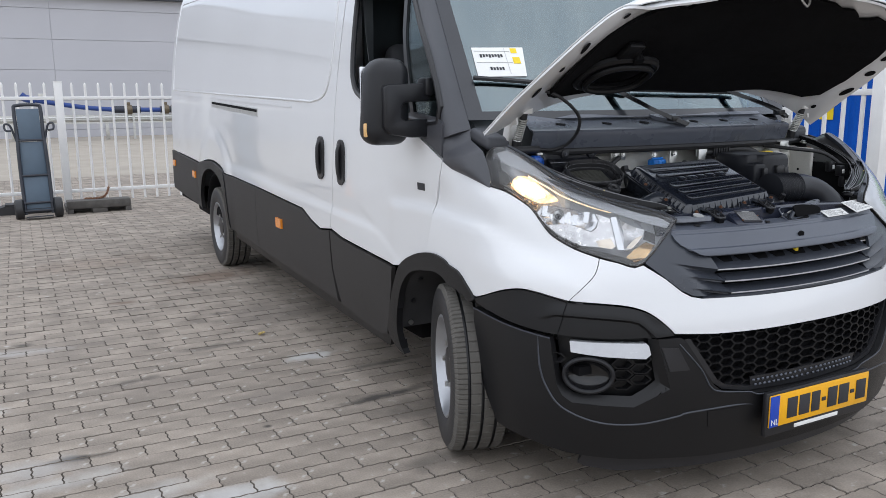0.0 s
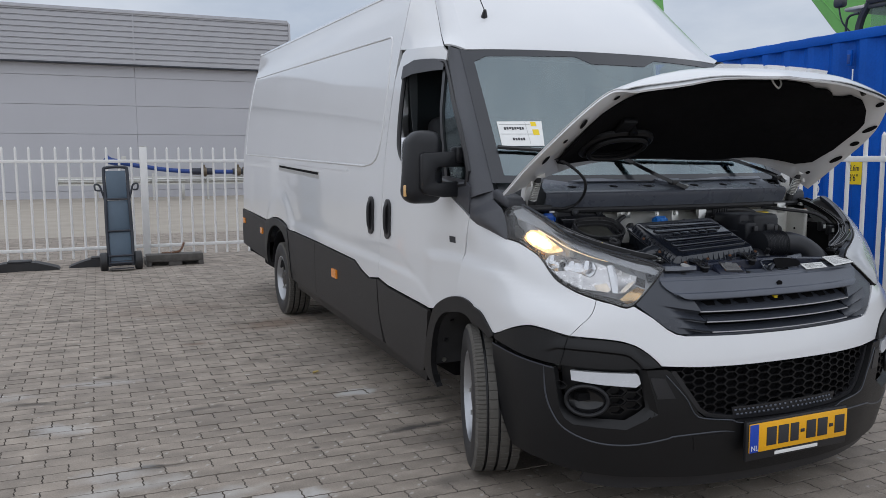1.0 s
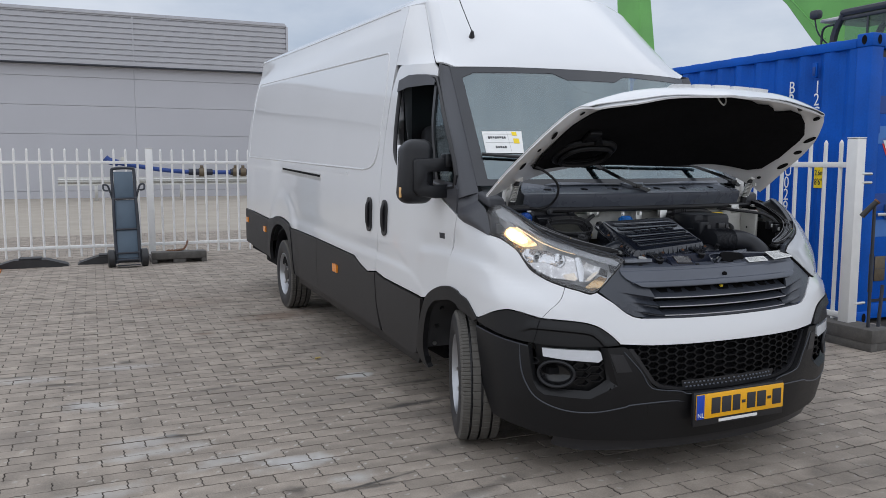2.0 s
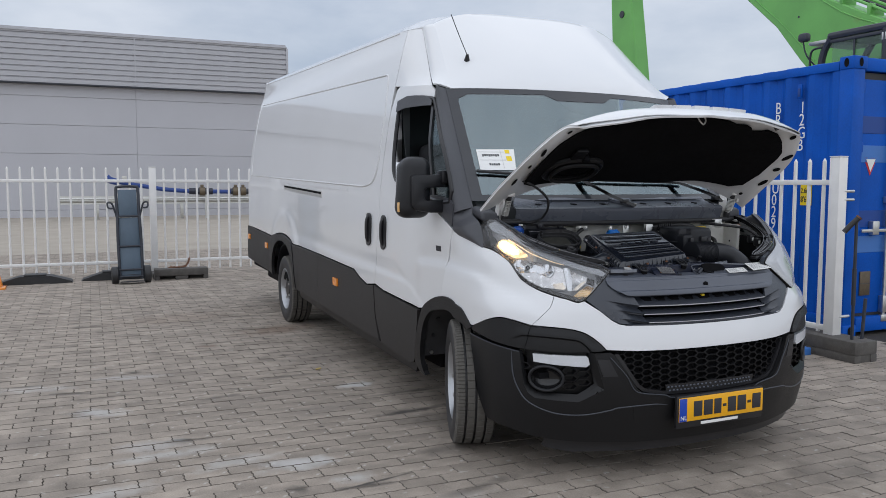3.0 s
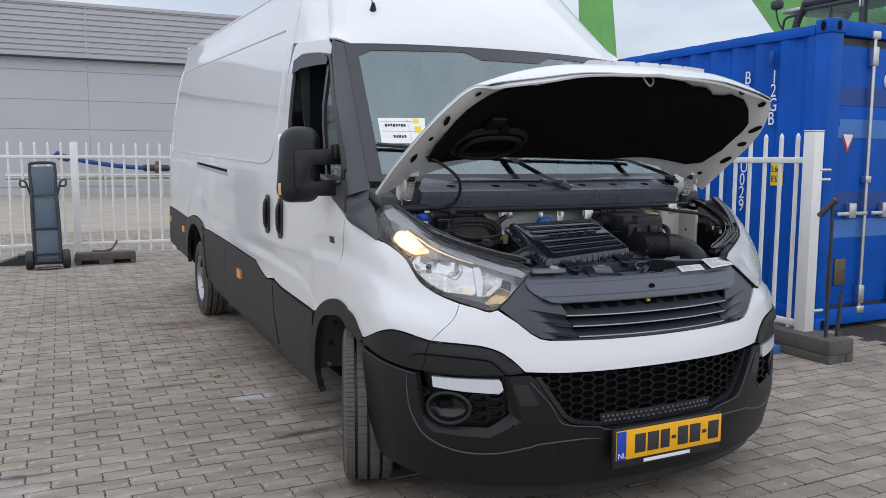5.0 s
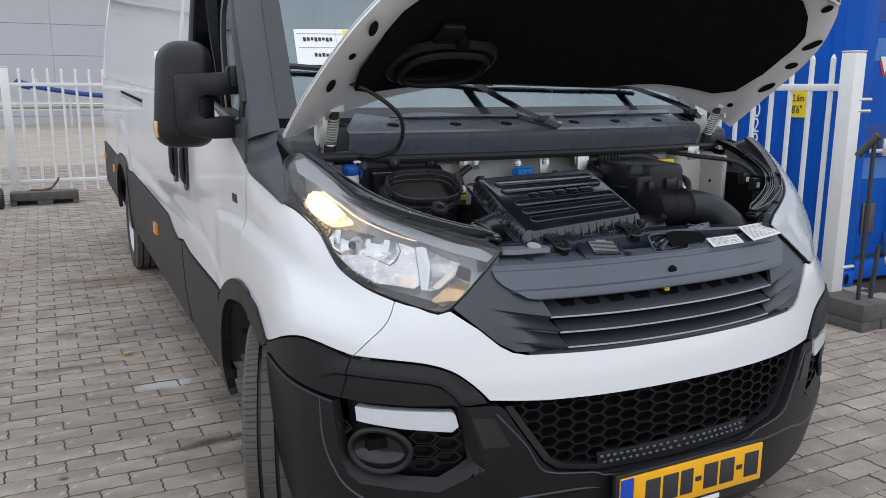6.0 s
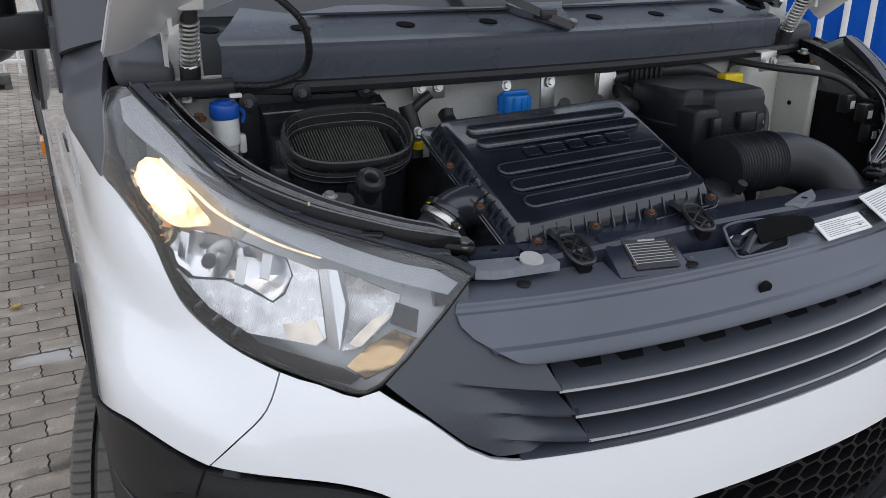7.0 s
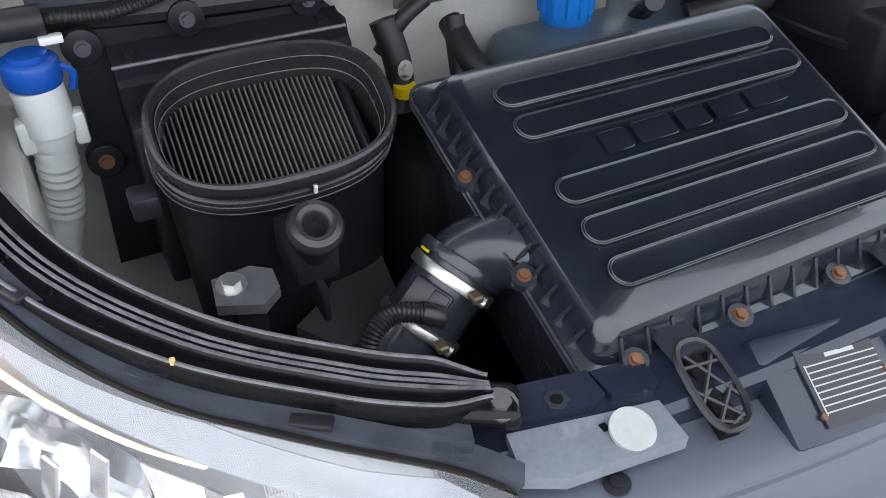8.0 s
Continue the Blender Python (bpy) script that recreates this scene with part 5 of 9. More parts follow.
# badge
both("badge", flank, [(1.20, 1.045), (1.265, 1.045), (1.265, 1.075), (1.20, 1.075)], 0.03, 0.03, 0.003, INK, offset=0.004, label="small dark model badge")


# ---------- windscreen and pillars ----------
def screen_fn(u, v):
    z = 1.335 + 0.665 * v
    w = 0.875 - 0.045 * v
    y = 1.02 + 0.455 * v - 0.14 * (1 - abs(u) ** 2.2) - 0.015 * v * (1 - u * u)
    return u * w, y, z


screen = part("windscreen", patch(screen_fn, [(-1, 0), (1, 0), (1, 1), (-1, 1)], 0.05, 0.05, 0.004, INS), SCREEN, van, "tinted windscreen")
screen.visible_shadow = False
for strip_o in ([(-1, 0), (-0.93, 0.05), (-0.935, 0.9), (-1, 1)], [(1, 0), (0.93, 0.05), (0.935, 0.9), (1, 1)], [(-1, 1), (-0.935, 0.9), (-0.86, 0.945), (-0.30, 0.955), (-0.2, 0.90), (0.2, 0.90), (0.3, 0.955), (0.86, 0.945), (0.935, 0.9), (1, 1)], [(-1, 0), (-0.93, 0.05), (0.93, 0.05), (1, 0)]):
    part("screen_border", patch(screen_fn, strip_o, 0.06, 0.06, 0.003, INS, 1, 0.002), BORDER, screen, "black printed glass border")


def pillar_fn(u, v):
    """u 0 at the glass, 1 at the door; v up the pillar."""
    a = Vector(screen_fn(1.0, v))
    zz = 1.30 + 0.72 * v
    yy = table(zz, (1.20, 1.33, 1.56, 1.74, 1.905, 2.02), (1.045, 1.085, 1.150, 1.308, 1.473, 1.525))
    b = Vector((0.0, yy, zz))
    b.x = -flank(yy, zz)[0] - 0.004
    p = a.lerp(b, u)
    p.x += 0.035 * math.sin(math.pi * u)
    p.y -= 0.03 * math.sin(math.pi * u)
    return -p.x, p.y, p.z


for o in both("windscreen_pillar", pillar_fn, [(0, -0.05), (1, -0.05), (1, 1.0), (0, 1.0)], 0.15, 0.06, 0.012, PILLAR, label="grey-black pillar cover"):
    o.data.set_sharp_from_angle(angle=radians(80))

# ---------- fenders, nose, bumper ----------
lamp_low = [(0.905, 1.102), (0.845, 1.092), (0.785, 1.068), (0.742, 1.040), (0.708, 0.990), (0.680, 0.956), (0.620, 0.920), (0.559, 0.897)]
fender = flat2(lamp_low, 3) + flat2([(0.5493, 0.893), (0.567, 0.845), (0.601, 0.803), (0.6393, 0.7585)], 4) + flat2([(0.6393, 0.7585), (0.68, 0.768), (0.735, 0.779), (0.79, 0.779), (0.86, 0.752), (0.938, 0.702)], 4)[1:]
fender += flat2([(0.938, 0.702), (0.957, 0.706), (0.985, 0.738), (1.03, 0.762), (1.09, 0.772), (1.15, 0.772), (1.20, 0.765)], 4) + [(1.16, 0.98), (1.10, 1.176)]
fenders = both("front_fender", nose, fender, 0.025, 0.02, 0.012, WHITE, inside=NOSE_IN, label="white front fender")
# grey cover between lamp, bonnet and pillar: rows from its tip up to the foot of the pillar
LAMP_REAR = [nose(0.907, 1.10), nose(0.912, 1.13), nose(0.922, 1.165), nose(0.938, 1.20), nose(0.952, 1.228), (-0.902, 0.955, 1.262), (-0.884, 0.985, 1.285), pillar_fn(0.0, -0.05)]
DOOR_EDGE = [nose(0.925, 1.104), nose(0.99, 1.130), nose(1.04, 1.150), nose(1.075, 1.166), nose(1.095, 1.177), flank(1.047, 1.205), flank(1.043, 1.235), pillar_fn(1.0, -0.05)]


def shoulder_cover_fn(u, v):
    i = min(int(v), len(LAMP_REAR) - 2)
    t = v - i
    P, Q = spline(LAMP_REAR, 1), spline(DOOR_EDGE, 1)
    a, b = P[i].lerp(P[i + 1], t), Q[i].lerp(Q[i + 1], t)
    p = a.lerp(b, u)
    w = (b - a).length
    k = math.sin(math.pi * u) * 0.16 * w
    return p.x - k * 0.75, p.y - k * 0.6, p.z


for o in both("shoulder_cover", shoulder_cover_fn, [(0, 0), (1, 0), (1, 7), (0, 7)], 0.125, 0.25, 0.015, PILLAR, inside=NOSE_IN, label="grey-black shoulder cover"):
    o.data.set_sharp_from_angle(angle=radians(80))
for s in (1, -1):
    ear = box(-0.895, -0.79, 0.84, 0.985, 1.232, 1.288, 0.02, 4)
    for v in ear.verts:
        v.co.z += 0.25 * (v.co.y - 0.90) - 0.10 * (v.co.x + 0.84)
        v.co.x *= s
    bmesh.ops.recalc_face_normals(ear, faces=ear.faces[:])
    part("cowl_end", ear, PILLAR, van, "grey-black cowl end cap")

half_top = [(0.547, 0.893), (0.525, 0.886), (0.50, 0.880), (0.472, 0.868), (0.456, 0.864), (0.432, 0.872), (0.381, 0.828), (0.342, 0.784), (0.318, 0.766), (0.29, 0.758), (0.15, 0.753), (0.0, 0.751)]
half_bot = [(0.0, 0.638), (0.15, 0.638), (0.26, 0.640)] + flat2([(0.366, 0.648), (0.385, 0.675), (0.41, 0.703), (0.440, 0.727), (0.485, 0.744), (0.55, 0.753), (0.637, 0.759)], 4) + flat2([(0.637, 0.759), (0.5987, 0.8025), (0.5647, 0.8445), (0.547, 0.893)], 4)[1:-1]


nose_o = half_top + [(-a, b) for a, b in half_top[-2::-1]] + [(-a, b) for a, b in half_bot[::-1]] + half_bot[1:]
part("front_panel", patch(nose, nose_o, 0.025, 0.02, 0.012, NOSE_IN), WHITE, van, "white painted nose panel")

corner = flat2([(0.938, 0.696), (0.86, 0.746), (0.79, 0.773), (0.735, 0.773), (0.68, 0.762), (0.643, 0.752), (0.55, 0.747), (0.485, 0.738), (0.440, 0.721), (0.41, 0.697), (0.385, 0.668), (0.372, 0.645)], 3) + [ (0.425, 0.638), (0.517, 0.636), (0.672, 0.643), (0.756, 0.652), (0.837, 0.664), (0.935, 0.682)]


def ledge(s):
    return table(abs(s), (0.36, 0.425, 0.445, 0.475, 0.671, 0.72, 0.95), (0.636, 0.640, 0.672, 0.692, 0.707, 0.690, 0.690))


def trim_fn(s, w):
    """w is the height over the moulded ledge."""
    facet = step(0.0, 0.004, w) * step(0.05, 0.008, w)
    fade = step(0.72, 0.66, abs(s))
    return inset(nose, -0.006 + fade * (0.007 * step(0.001, -0.003, w) - 0.006 * facet))(s, w + ledge(s))


def over(line, outline, n=6):
    """An outline in (s, z) as one in (s, height over a line), with points between its corners."""
    out = []
    for (a0, b0), (a1, b1) in zip(outline, outline[1:] + outline[:1]):
        for k in range(n):
            t = k / n
            aa = a0 + (a1 - a0) * t
            out.append((aa, b0 + (b1 - b0) * t - line(aa)))
    return out


corners = both("bumper_corner_trim", trim_fn, over(ledge, corner), 0.02, 0.004, 0.015, CLAD, inside=NOSE_IN, label="black corner trim above the fog lamp")
both("trim_seam", lambda s, z: trim_fn(s, z - ledge(s)), [(0.642, 0.752), (0.6445, 0.752), (0.6735, 0.645), (0.671, 0.645)], 0.02, 0.006, 0.001, VOID, corners, inside=NOSE_IN, offset=0.0015)

half_b = [(0.0, 0.404), (0.16, 0.411), (0.235, 0.43), (0.262, 0.46), (0.338, 0.622), (0.352, 0.634), (0.41, 0.632), (0.405, 0.600), (0.376, 0.458), (0.470, 0.397), (0.633, 0.410), (0.660, 0.432), (0.676, 0.468), (0.694, 0.630), (0.821, 0.645), (0.948, 0.657), (0.945, 0.60), (0.93, 0.50), (0.919, 0.376), (0.879, 0.246), (0.755, 0.232), (0.65, 0.213), (0.5, 0.195), (0.25, 0.185), (0.0, 0.185)]
bump_o = half_b + [(-a, b) for a, b in half_b[-2:0:-1]]


bumper = part("front_bumper", patch(nose, bump_o, 0.0125, 0.0125, 0.03, NOSE_IN), CLAD, van, "black moulded front bumper", angle=30)
# Crease lines in paler plastic than the bumper, painting their gloss highlight.
for s in (1, -1):
    crease_line = [nose(a, b) for a, b in flat2([(0.728, 0.628), (0.722, 0.52), (0.700, 0.447), (0.657, 0.386), (0.559, 0.340), (0.453, 0.333), (0.354, 0.355), (0.321, 0.367), (0.195, 0.376), (0.130, 0.360)], 5)]
    part("crease_highlight", tube([(s * x, y + 0.0015, z) for x, y, z in crease_line], lambda t: 0.0042 * min(1.0, 8 * (1 - t), 0.3 + 8 * t), k=1, n=8), GRILLE, bumper)
both("bumper_edge", inset(nose, -0.002), [(0.694, 0.630), (0.821, 0.6455), (0.948, 0.6575), (0.948, 0.6525), (0.821, 0.6405), (0.694, 0.625)], 0.03, 0.02, 0.004, GRILLE, [bumper, bumper], inside=NOSE_IN)
# lower air dam
part("air_dam", patch(nose, [(-0.62, 0.15), (-0.5, 0.13), (0.5, 0.13), (0.62, 0.15), (0.60, 0.205), (0.3, 0.19), (-0.3, 0.19), (-0.60, 0.205)], 0.04, 0.03, 0.02, NOSE_IN, 1, -0.035), BLACK, bumper)
# recess behind the openings: a near-black sheet in place of its shade
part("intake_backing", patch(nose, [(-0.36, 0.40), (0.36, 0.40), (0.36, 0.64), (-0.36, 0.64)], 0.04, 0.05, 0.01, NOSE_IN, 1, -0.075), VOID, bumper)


def honeycomb(cells, du, dv, offset, depth, side=1, rim=0.72):
    """Raised six-sided rings on the nose surface, each with depth."""
    bm = bmesh.new()
    for s, z, k in cells:
        outer, inner, back = [], [], []
        for j in range(6):
            w = math.pi / 3 * j
            for lst, f, off in ((outer, 1.0, offset), (inner, rim, offset), (back, rim, offset - depth)):
                x, y, zz = nose(s + du * k * f * math.cos(w), z + dv * k * f * math.sin(w))
                lst.append(bm.verts.new((side * x, y - off, zz)))
        for j in range(6):
            i = (j + 1) % 6
            bm.faces.new((outer[j], outer[i], inner[i], inner[j]))
            bm.faces.new((inner[j], inner[i], back[i], back[j]))
    return bm


for i in range(-11, 12):
    for j in range(8):
        s_, z = 0.0305 * i, 0.418 + 0.031 * j + (0.0155 if i % 2 else 0.0)
        if abs(s_) < 0.236 + (z - 0.43) * 0.50 and z < 0.632:
            part("mesh_cell", honeycomb([(s_, z, 1.0)], 0.0200, 0.0176, -0.030, 0.020, rim=0.88), MESHBLACK, bumper, angle=20)
# two rows of small grey studs along the foot of the intake
for j, z in enumerate((0.432, 0.450)):
    for k in range(-11, 12):
        a0 = 0.0125 * (k + 0.5 * j)
        x, y, zz = nose(a0, z)
        st = box(-0.0062, 0.0062, -0.003, 0.003, -0.0042, 0.0042, 0.0025, 1, m=Matrix.Translation((x, y + 0.022, zz)) @ Matrix.Rotation(0.25 * math.copysign(abs(a0), -a0), 4, "Z"))
        part("perforation", st, SLAMGREY, bumper)
part("perforated_strip", patch(nose, [(-0.15, 0.420), (0.15, 0.420), (0.155, 0.462), (-0.155, 0.462)], 0.03, 0.02, 0.006, NOSE_IN, 1, -0.024), BLACK, bumper, "perforated black strip over the plate")
both("blank_panel", nose, [(0.402, 0.604), (0.358, 0.600), (0.328, 0.522), (0.380, 0.520)], 0.02, 0.02, 0.003, BLACK, [bumper, bumper], inside=NOSE_IN, offset=0.0025)
part("towing_eye_cover", patch(nose, [(0.274, 0.366), (0.186, 0.367), (0.176, 0.303), (0.268, 0.306)], 0.02, 0.02, 0.004, NOSE_IN, 1, 0.002), CLAD, bumper, "square black towing-eye cover")
for s_ in (1, -1):
    lip_line = [nose(a0, b0) for a0, b0 in flat2([(0.355, 0.612), (0.300, 0.524), (0.272, 0.456), (0.243, 0.435), (0.168, 0.420), (0.137, 0.404), (0.04, 0.398)], 5)]
    part("bumper_edge", tube([(s_ * x, y - 0.001, z) for x, y, z in lip_line], 0.0028, k=1, n=8), GRILLE, bumper)
both("intake_lip", nose, [(0.0, 0.408), (0.16, 0.415), (0.232, 0.434), (0.258, 0.462), (0.335, 0.624), (0.32, 0.624), (0.245, 0.468), (0.222, 0.447), (0.16, 0.43), (0.0, 0.424)], 0.03, 0.03, 0.05, BLACK, [bumper, bumper], inside=NOSE_IN, offset=-0.02)

# fog-lamp pods
pod = [(0.415, 0.634), (0.41, 0.60), (0.386, 0.470), (0.470, 0.410), (0.633, 0.420), (0.655, 0.44), (0.670, 0.48), (0.690, 0.632)]
pods = both("fog_pod", inset(nose, 0.055), pod, 0.02, 0.02, 0.01, MESHBLACK, [bumper, bumper], inside=NOSE_IN, label="black fog-lamp pod")
both("indicator", inset(nose, 0.003), [(0.640, 0.625), (0.54, 0.622), (0.44, 0.619), (0.433, 0.61), (0.428, 0.580), (0.441, 0.566), (0.54, 0.574), (0.637, 0.587)], 0.012, 0.008, 0.03, MILKY, pods, inside=NOSE_IN, label="white front indicator lens")
lip_out = [(0.694, 0.630), (0.676, 0.468), (0.660, 0.432), (0.633, 0.410), (0.55, 0.403), (0.470, 0.397), (0.42, 0.428), (0.376, 0.458), (0.388, 0.52), (0.405, 0.600), (0.41, 0.632)]
lip_in = [(0.690, 0.629), (0.669, 0.49), (0.654, 0.456), (0.632, 0.437), (0.55, 0.431), (0.472, 0.427), (0.44, 0.452), (0.410, 0.482), (0.417, 0.53), (0.428, 0.60), (0.43, 0.631)]
for s, p in ((1, pods[0]), (-1, pods[1])):
    bm = bmesh.new()
    rows = []
    for k in range(5):
        t = k / 4
        f = inset(nose, 0.026 * t)
        rows.append([])
        for (a0, b0), (a1, b1) in zip(lip_out, lip_in):
            x, y, z = f(a0 + (a1 - a0) * t, b0 + (b1 - b0) * t)
            rows[-1].append(bm.verts.new((s * x, y, z)))
    for a, b in zip(rows, rows[1:]):
        for k in range(len(a) - 1):
            bm.faces.new((a[k], a[k + 1], b[k + 1], b[k]))
    bmesh.ops.recalc_face_normals(bm, faces=bm.faces[:])
    part("pod_lip", bm, CLAD, p)
    ring, rows = [], []
    fr = inset(nose, 0.010)
    for k in range(32):
        w = 2 * math.pi * k / 32
        x, y, z = fr(0.591 + 0.066 * math.cos(w), 0.507 + 0.059 * math.sin(w))
        ring.append((s * x, y, z))
    part("fog_ring", tube(ring, 0.008, k=1, n=10, closed=True), MIRRORBLACK, p)
    bm = bmesh.new()
    for f, dep in ((1.0, 0.006), (0.92, 0.018), (0.80, 0.034), (0.5, 0.046), (0.25, 0.049), (0.02, 0.050)):
        fd = inset(nose, dep)
        rows.append([])
        for k in range(32):
            w = 2 * math.pi * k / 32
            x, y, z = fd(0.591 + 0.066 * f * math.cos(w), 0.507 + 0.059 * f * math.sin(w))
            rows[-1].append(bm.verts.new((s * x, y, z)))
    for a, b in zip(rows, rows[1:]):
        for k in range(32):
            bm.faces.new((a[k], a[(k + 1) % 32], b[(k + 1) % 32], b[k]))
    bmesh.ops.recalc_face_normals(bm, faces=bm.faces[:])
    part("fog_blank", bm, GLOSSY, p, "glossy black fog-lamp blank")
    for s0, z0 in ((0.492, 0.545), (0.492, 0.508), (0.492, 0.471), (0.444, 0.5265), (0.444, 0.4895), (0.444, 0.5605), (0.668, 0.56)):
        part("pod_cell", honeycomb([(s0, z0, 1.0)], 0.030, 0.0195, -0.020, 0.026, s, rim=0.84), MESHBLACK, p, angle=20)

# number plate, without its characters
plate_p = part("plate_holder", box(-0.272, 0.272, 0.030, 0.05, 0.255, 0.415, 0.004, m=Matrix.Translation((0.015, 0, 0))), BLACK, bumper, "black plate holder")
part("number_plate", box(-0.247, 0.285, 0.024, 0.031, 0.288, 0.405, 0.003), PLATE, plate_p, "yellow number plate")
part("country_band", box(-0.247, -0.203, 0.0215, 0.0245, 0.29, 0.403, 0.001), EUBLUE, plate_p, "blue country band")
letters("NL", 0.030, Matrix.Translation((-0.2425, 0.0212, 0.298)) @ Matrix.Rotation(radians(90), 4, "X"), PAPER, plate_p, "country_letters", 0.0006)
xk = -0.16
for wdt in (0.052, 0.055, 0.045, 0.022, 0.052, 0.055, 0.022, 0.055):
    hgt = 0.075 if wdt > 0.03 else 0.014
    part("character_bar", box(xk, xk + wdt, 0.0215, 0.0245, 0.3465 - hgt / 2, 0.3465 + hgt / 2, 0.002), INK, plate_p)
    xk += wdt + 0.010
part("web_line", box(-0.11, 0.125, 0.0275, 0.0315, 0.264, 0.278, 0.001), PAPER, plate_p)

# ---------- grille ----------
FIN = ((0.364, 0.842), (0.328, 0.807), (0.312, 0.770))


def fin_line(s):
    return 0.235 * (abs(s) - 0.209)


def fin_fn(s, w):
    """Three fins: flush at their lower edge, stepped back under it, fading outwards; w is the height over the fins' slope."""
    a = abs(s)
    d = 0.0
    for k, (end, at) in enumerate(FIN):
        low = FIN[k + 1][1] if k < 2 else at - 0.035
        if low < w <= at:
            t = (at - w) / (at - low)
            d = 0.036 * step(end, 0.235, a) * step(0.0, 0.08, t) * (1 - t) ** 0.7
    return inset(nose, 0.003 + d)(s, w + fin_line(s))


side_o = [(0.250, 0.905), (0.262, 0.908), (0.318, 0.963), (0.312, 1.0), (0.345, 0.962), (0.424, 0.880), (0.381, 0.834), (0.342, 0.790), (0.31, 0.768), (0.212, 0.760), (0.209, 0.771), (0.221, 0.810), (0.235, 0.851), (0.246, 0.885)]
# The backing is near-black to give the shade behind the slats.
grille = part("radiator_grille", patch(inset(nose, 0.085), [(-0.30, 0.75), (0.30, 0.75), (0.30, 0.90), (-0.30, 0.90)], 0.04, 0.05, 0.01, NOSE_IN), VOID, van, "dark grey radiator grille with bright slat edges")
both("grille_cheek", fin_fn, over(fin_line, side_o), 0.010, 0.0035, 0.012, GRILLE, [grille, grille], inside=NOSE_IN, label="finned grey grille cheek")
for z, e, back, up in ((0.849, 0.236, 0.060, 0.034), (0.810, 0.222, 0.05, 0.016), (0.771, 0.210, 0.05, 0.016)):
    pts = [nose(e * (k / 12 - 1), z - 0.004 * math.cos((k / 12 - 1) * 1.57)) for k in range(25)]
    pts = [(x, y + 0.006, zz) for x, y, zz in pts]
    part("slat", sweep(pts, [(0.0, 0.0), (back, up), (back, up - 0.008), (0.006, -0.007), (0.001, -0.007)], k=1), GRILLE, grille)
    part("slat_edge", sweep(pts, [(-0.0015, -0.0048), (0.0005, -0.0048), (0.0005, -0.0008), (-0.0015, -0.0008)], k=1), BRIGHT, grille, "bright slat edge")
bottom_lip = [(x, y + 0.002, z) for x, y, z in [nose(0.285 * (k / 12 - 1), 0.757) for k in range(25)]]
part("grille_lip", sweep(bottom_lip, [(0.03, -0.004), (0.0, -0.004), (0.0, 0.003), (0.03, 0.008)], k=1), GRILLE, grille)


# ---------- slam panel cover ----------
def slam_fn(s, v):
    """v 0 at the grille's upper edge, 1 at the crest, 2 at the back of the shelf."""
    V = (0.0, 0.04, 0.10, 0.26, 0.30, 0.98, 1.0, 1.06, 1.5, 2.0)
    z = table(v, V, (0.888, 0.892, 0.898, 0.916, 0.919, 0.962, 0.964, 0.976, 0.987, 0.997))
    off = table(v, V, (0.012, -0.008, -0.015, -0.016, -0.009, -0.006, -0.002, 0.003, 0.055, 0.120))
    x, y, zn = nose(s, min(z, 0.967))
    return x, y + off, z


slam_half = [(0.0, 0.0), (0.13, 0.0), (0.215, 0.01), (0.250, 0.04), (0.280, 0.12), (0.303, 0.28), (0.320, 0.50), (0.332, 0.78), (0.334, 1.0), (0.326, 1.12), (0.30, 1.5), (0.225, 1.62), (0.125, 1.66), (0.09, 1.75), (0.068, 1.75), (0.058, 1.45), (0.0, 1.4)]
slam_o = slam_half + [(-a, b) for a, b in slam_half[-2:0:-1]]
slam = part("slam_panel_cover", patch(slam_fn, slam_o, 0.0125, 0.02, 0.006, (0, 1.0, 0.8)), SLAMGREY, van, "grey plastic bonnet lock cover", angle=11)


# ---------- bonnet, standing open ----------
HO, HD, HN = Vector((0, 0.9, 1.38)), Vector((0, -0.866, 0.5)), Vector((0, 0.5, 0.866))


def hood_half(d):
    return table(d, (-0.05, 0.25, 0.50, 0.65, 0.74, 0.86), (0.915, 0.893, 0.852, 0.785, 0.715, 0.68))


def hood_at(x, d, n):
    return HO + Vector((x, 0, 0)) + HD * d + HN * n


def hood_fn(u, d, low=0.0):
    hw = hood_half(d)
    a = abs(u)
    drop = table(d, (-0.05, 0.25, 0.5, 0.7, 0.86), (0.135, 0.13, 0.115, 0.075, 0.05))
    n = 0.045 - drop * a ** 3.2 - 0.03 * step(0.74, 0.87, d) - 0.012 * step(0.25, -0.05, d)
    lip = max(0.0, d - table(a, (0, 0.5, 0.8, 0.97, 1), (0.79, 0.77, 0.73, 0.70, 0.69))) / 0.06
    return tuple(hood_at(u * hw, d, n - low - 0.058 * lip * lip))


hood_o = [(-1, 0.002), (-1, 0.72)] + flat2([(-1, 0.72), (-0.97, 0.745), (-0.8, 0.79), (-0.5, 0.83), (0, 0.85), (0.5, 0.83), (0.8, 0.79), (0.97, 0.745), (1, 0.72)], 4) + [(1, 0.002), (0.93, 0.035), (0.67, 0.09), (0.4, 0.12), (0.0, 0.125), (-0.4, 0.12), (-0.67, 0.09), (-0.93, 0.035)]
HOOD_IN = tuple(hood_at(0, 0.4, -0.6))
hood = part("bonnet", patch(hood_fn, hood_o, 0.05, 0.0125, 0.004, HOOD_IN), WHITE, van, "white bonnet propped open")
inner_o = [(a * 0.998, b + 0.001 if b < 0.3 else b - 0.0015) for a, b in hood_o]
part("bonnet_inner", patch(lambda u, d: hood_fn(u, d, 0.006 + 0.018 * step(1.0, 0.955, abs(u)) * step(0.86, 0.80, d)), inner_o, 0.05, 0.0125, 0.008, HOOD_IN), WHITE, hood, "white painted inner bonnet panel")


def xd(x, d):
    return x / hood_half(d), d


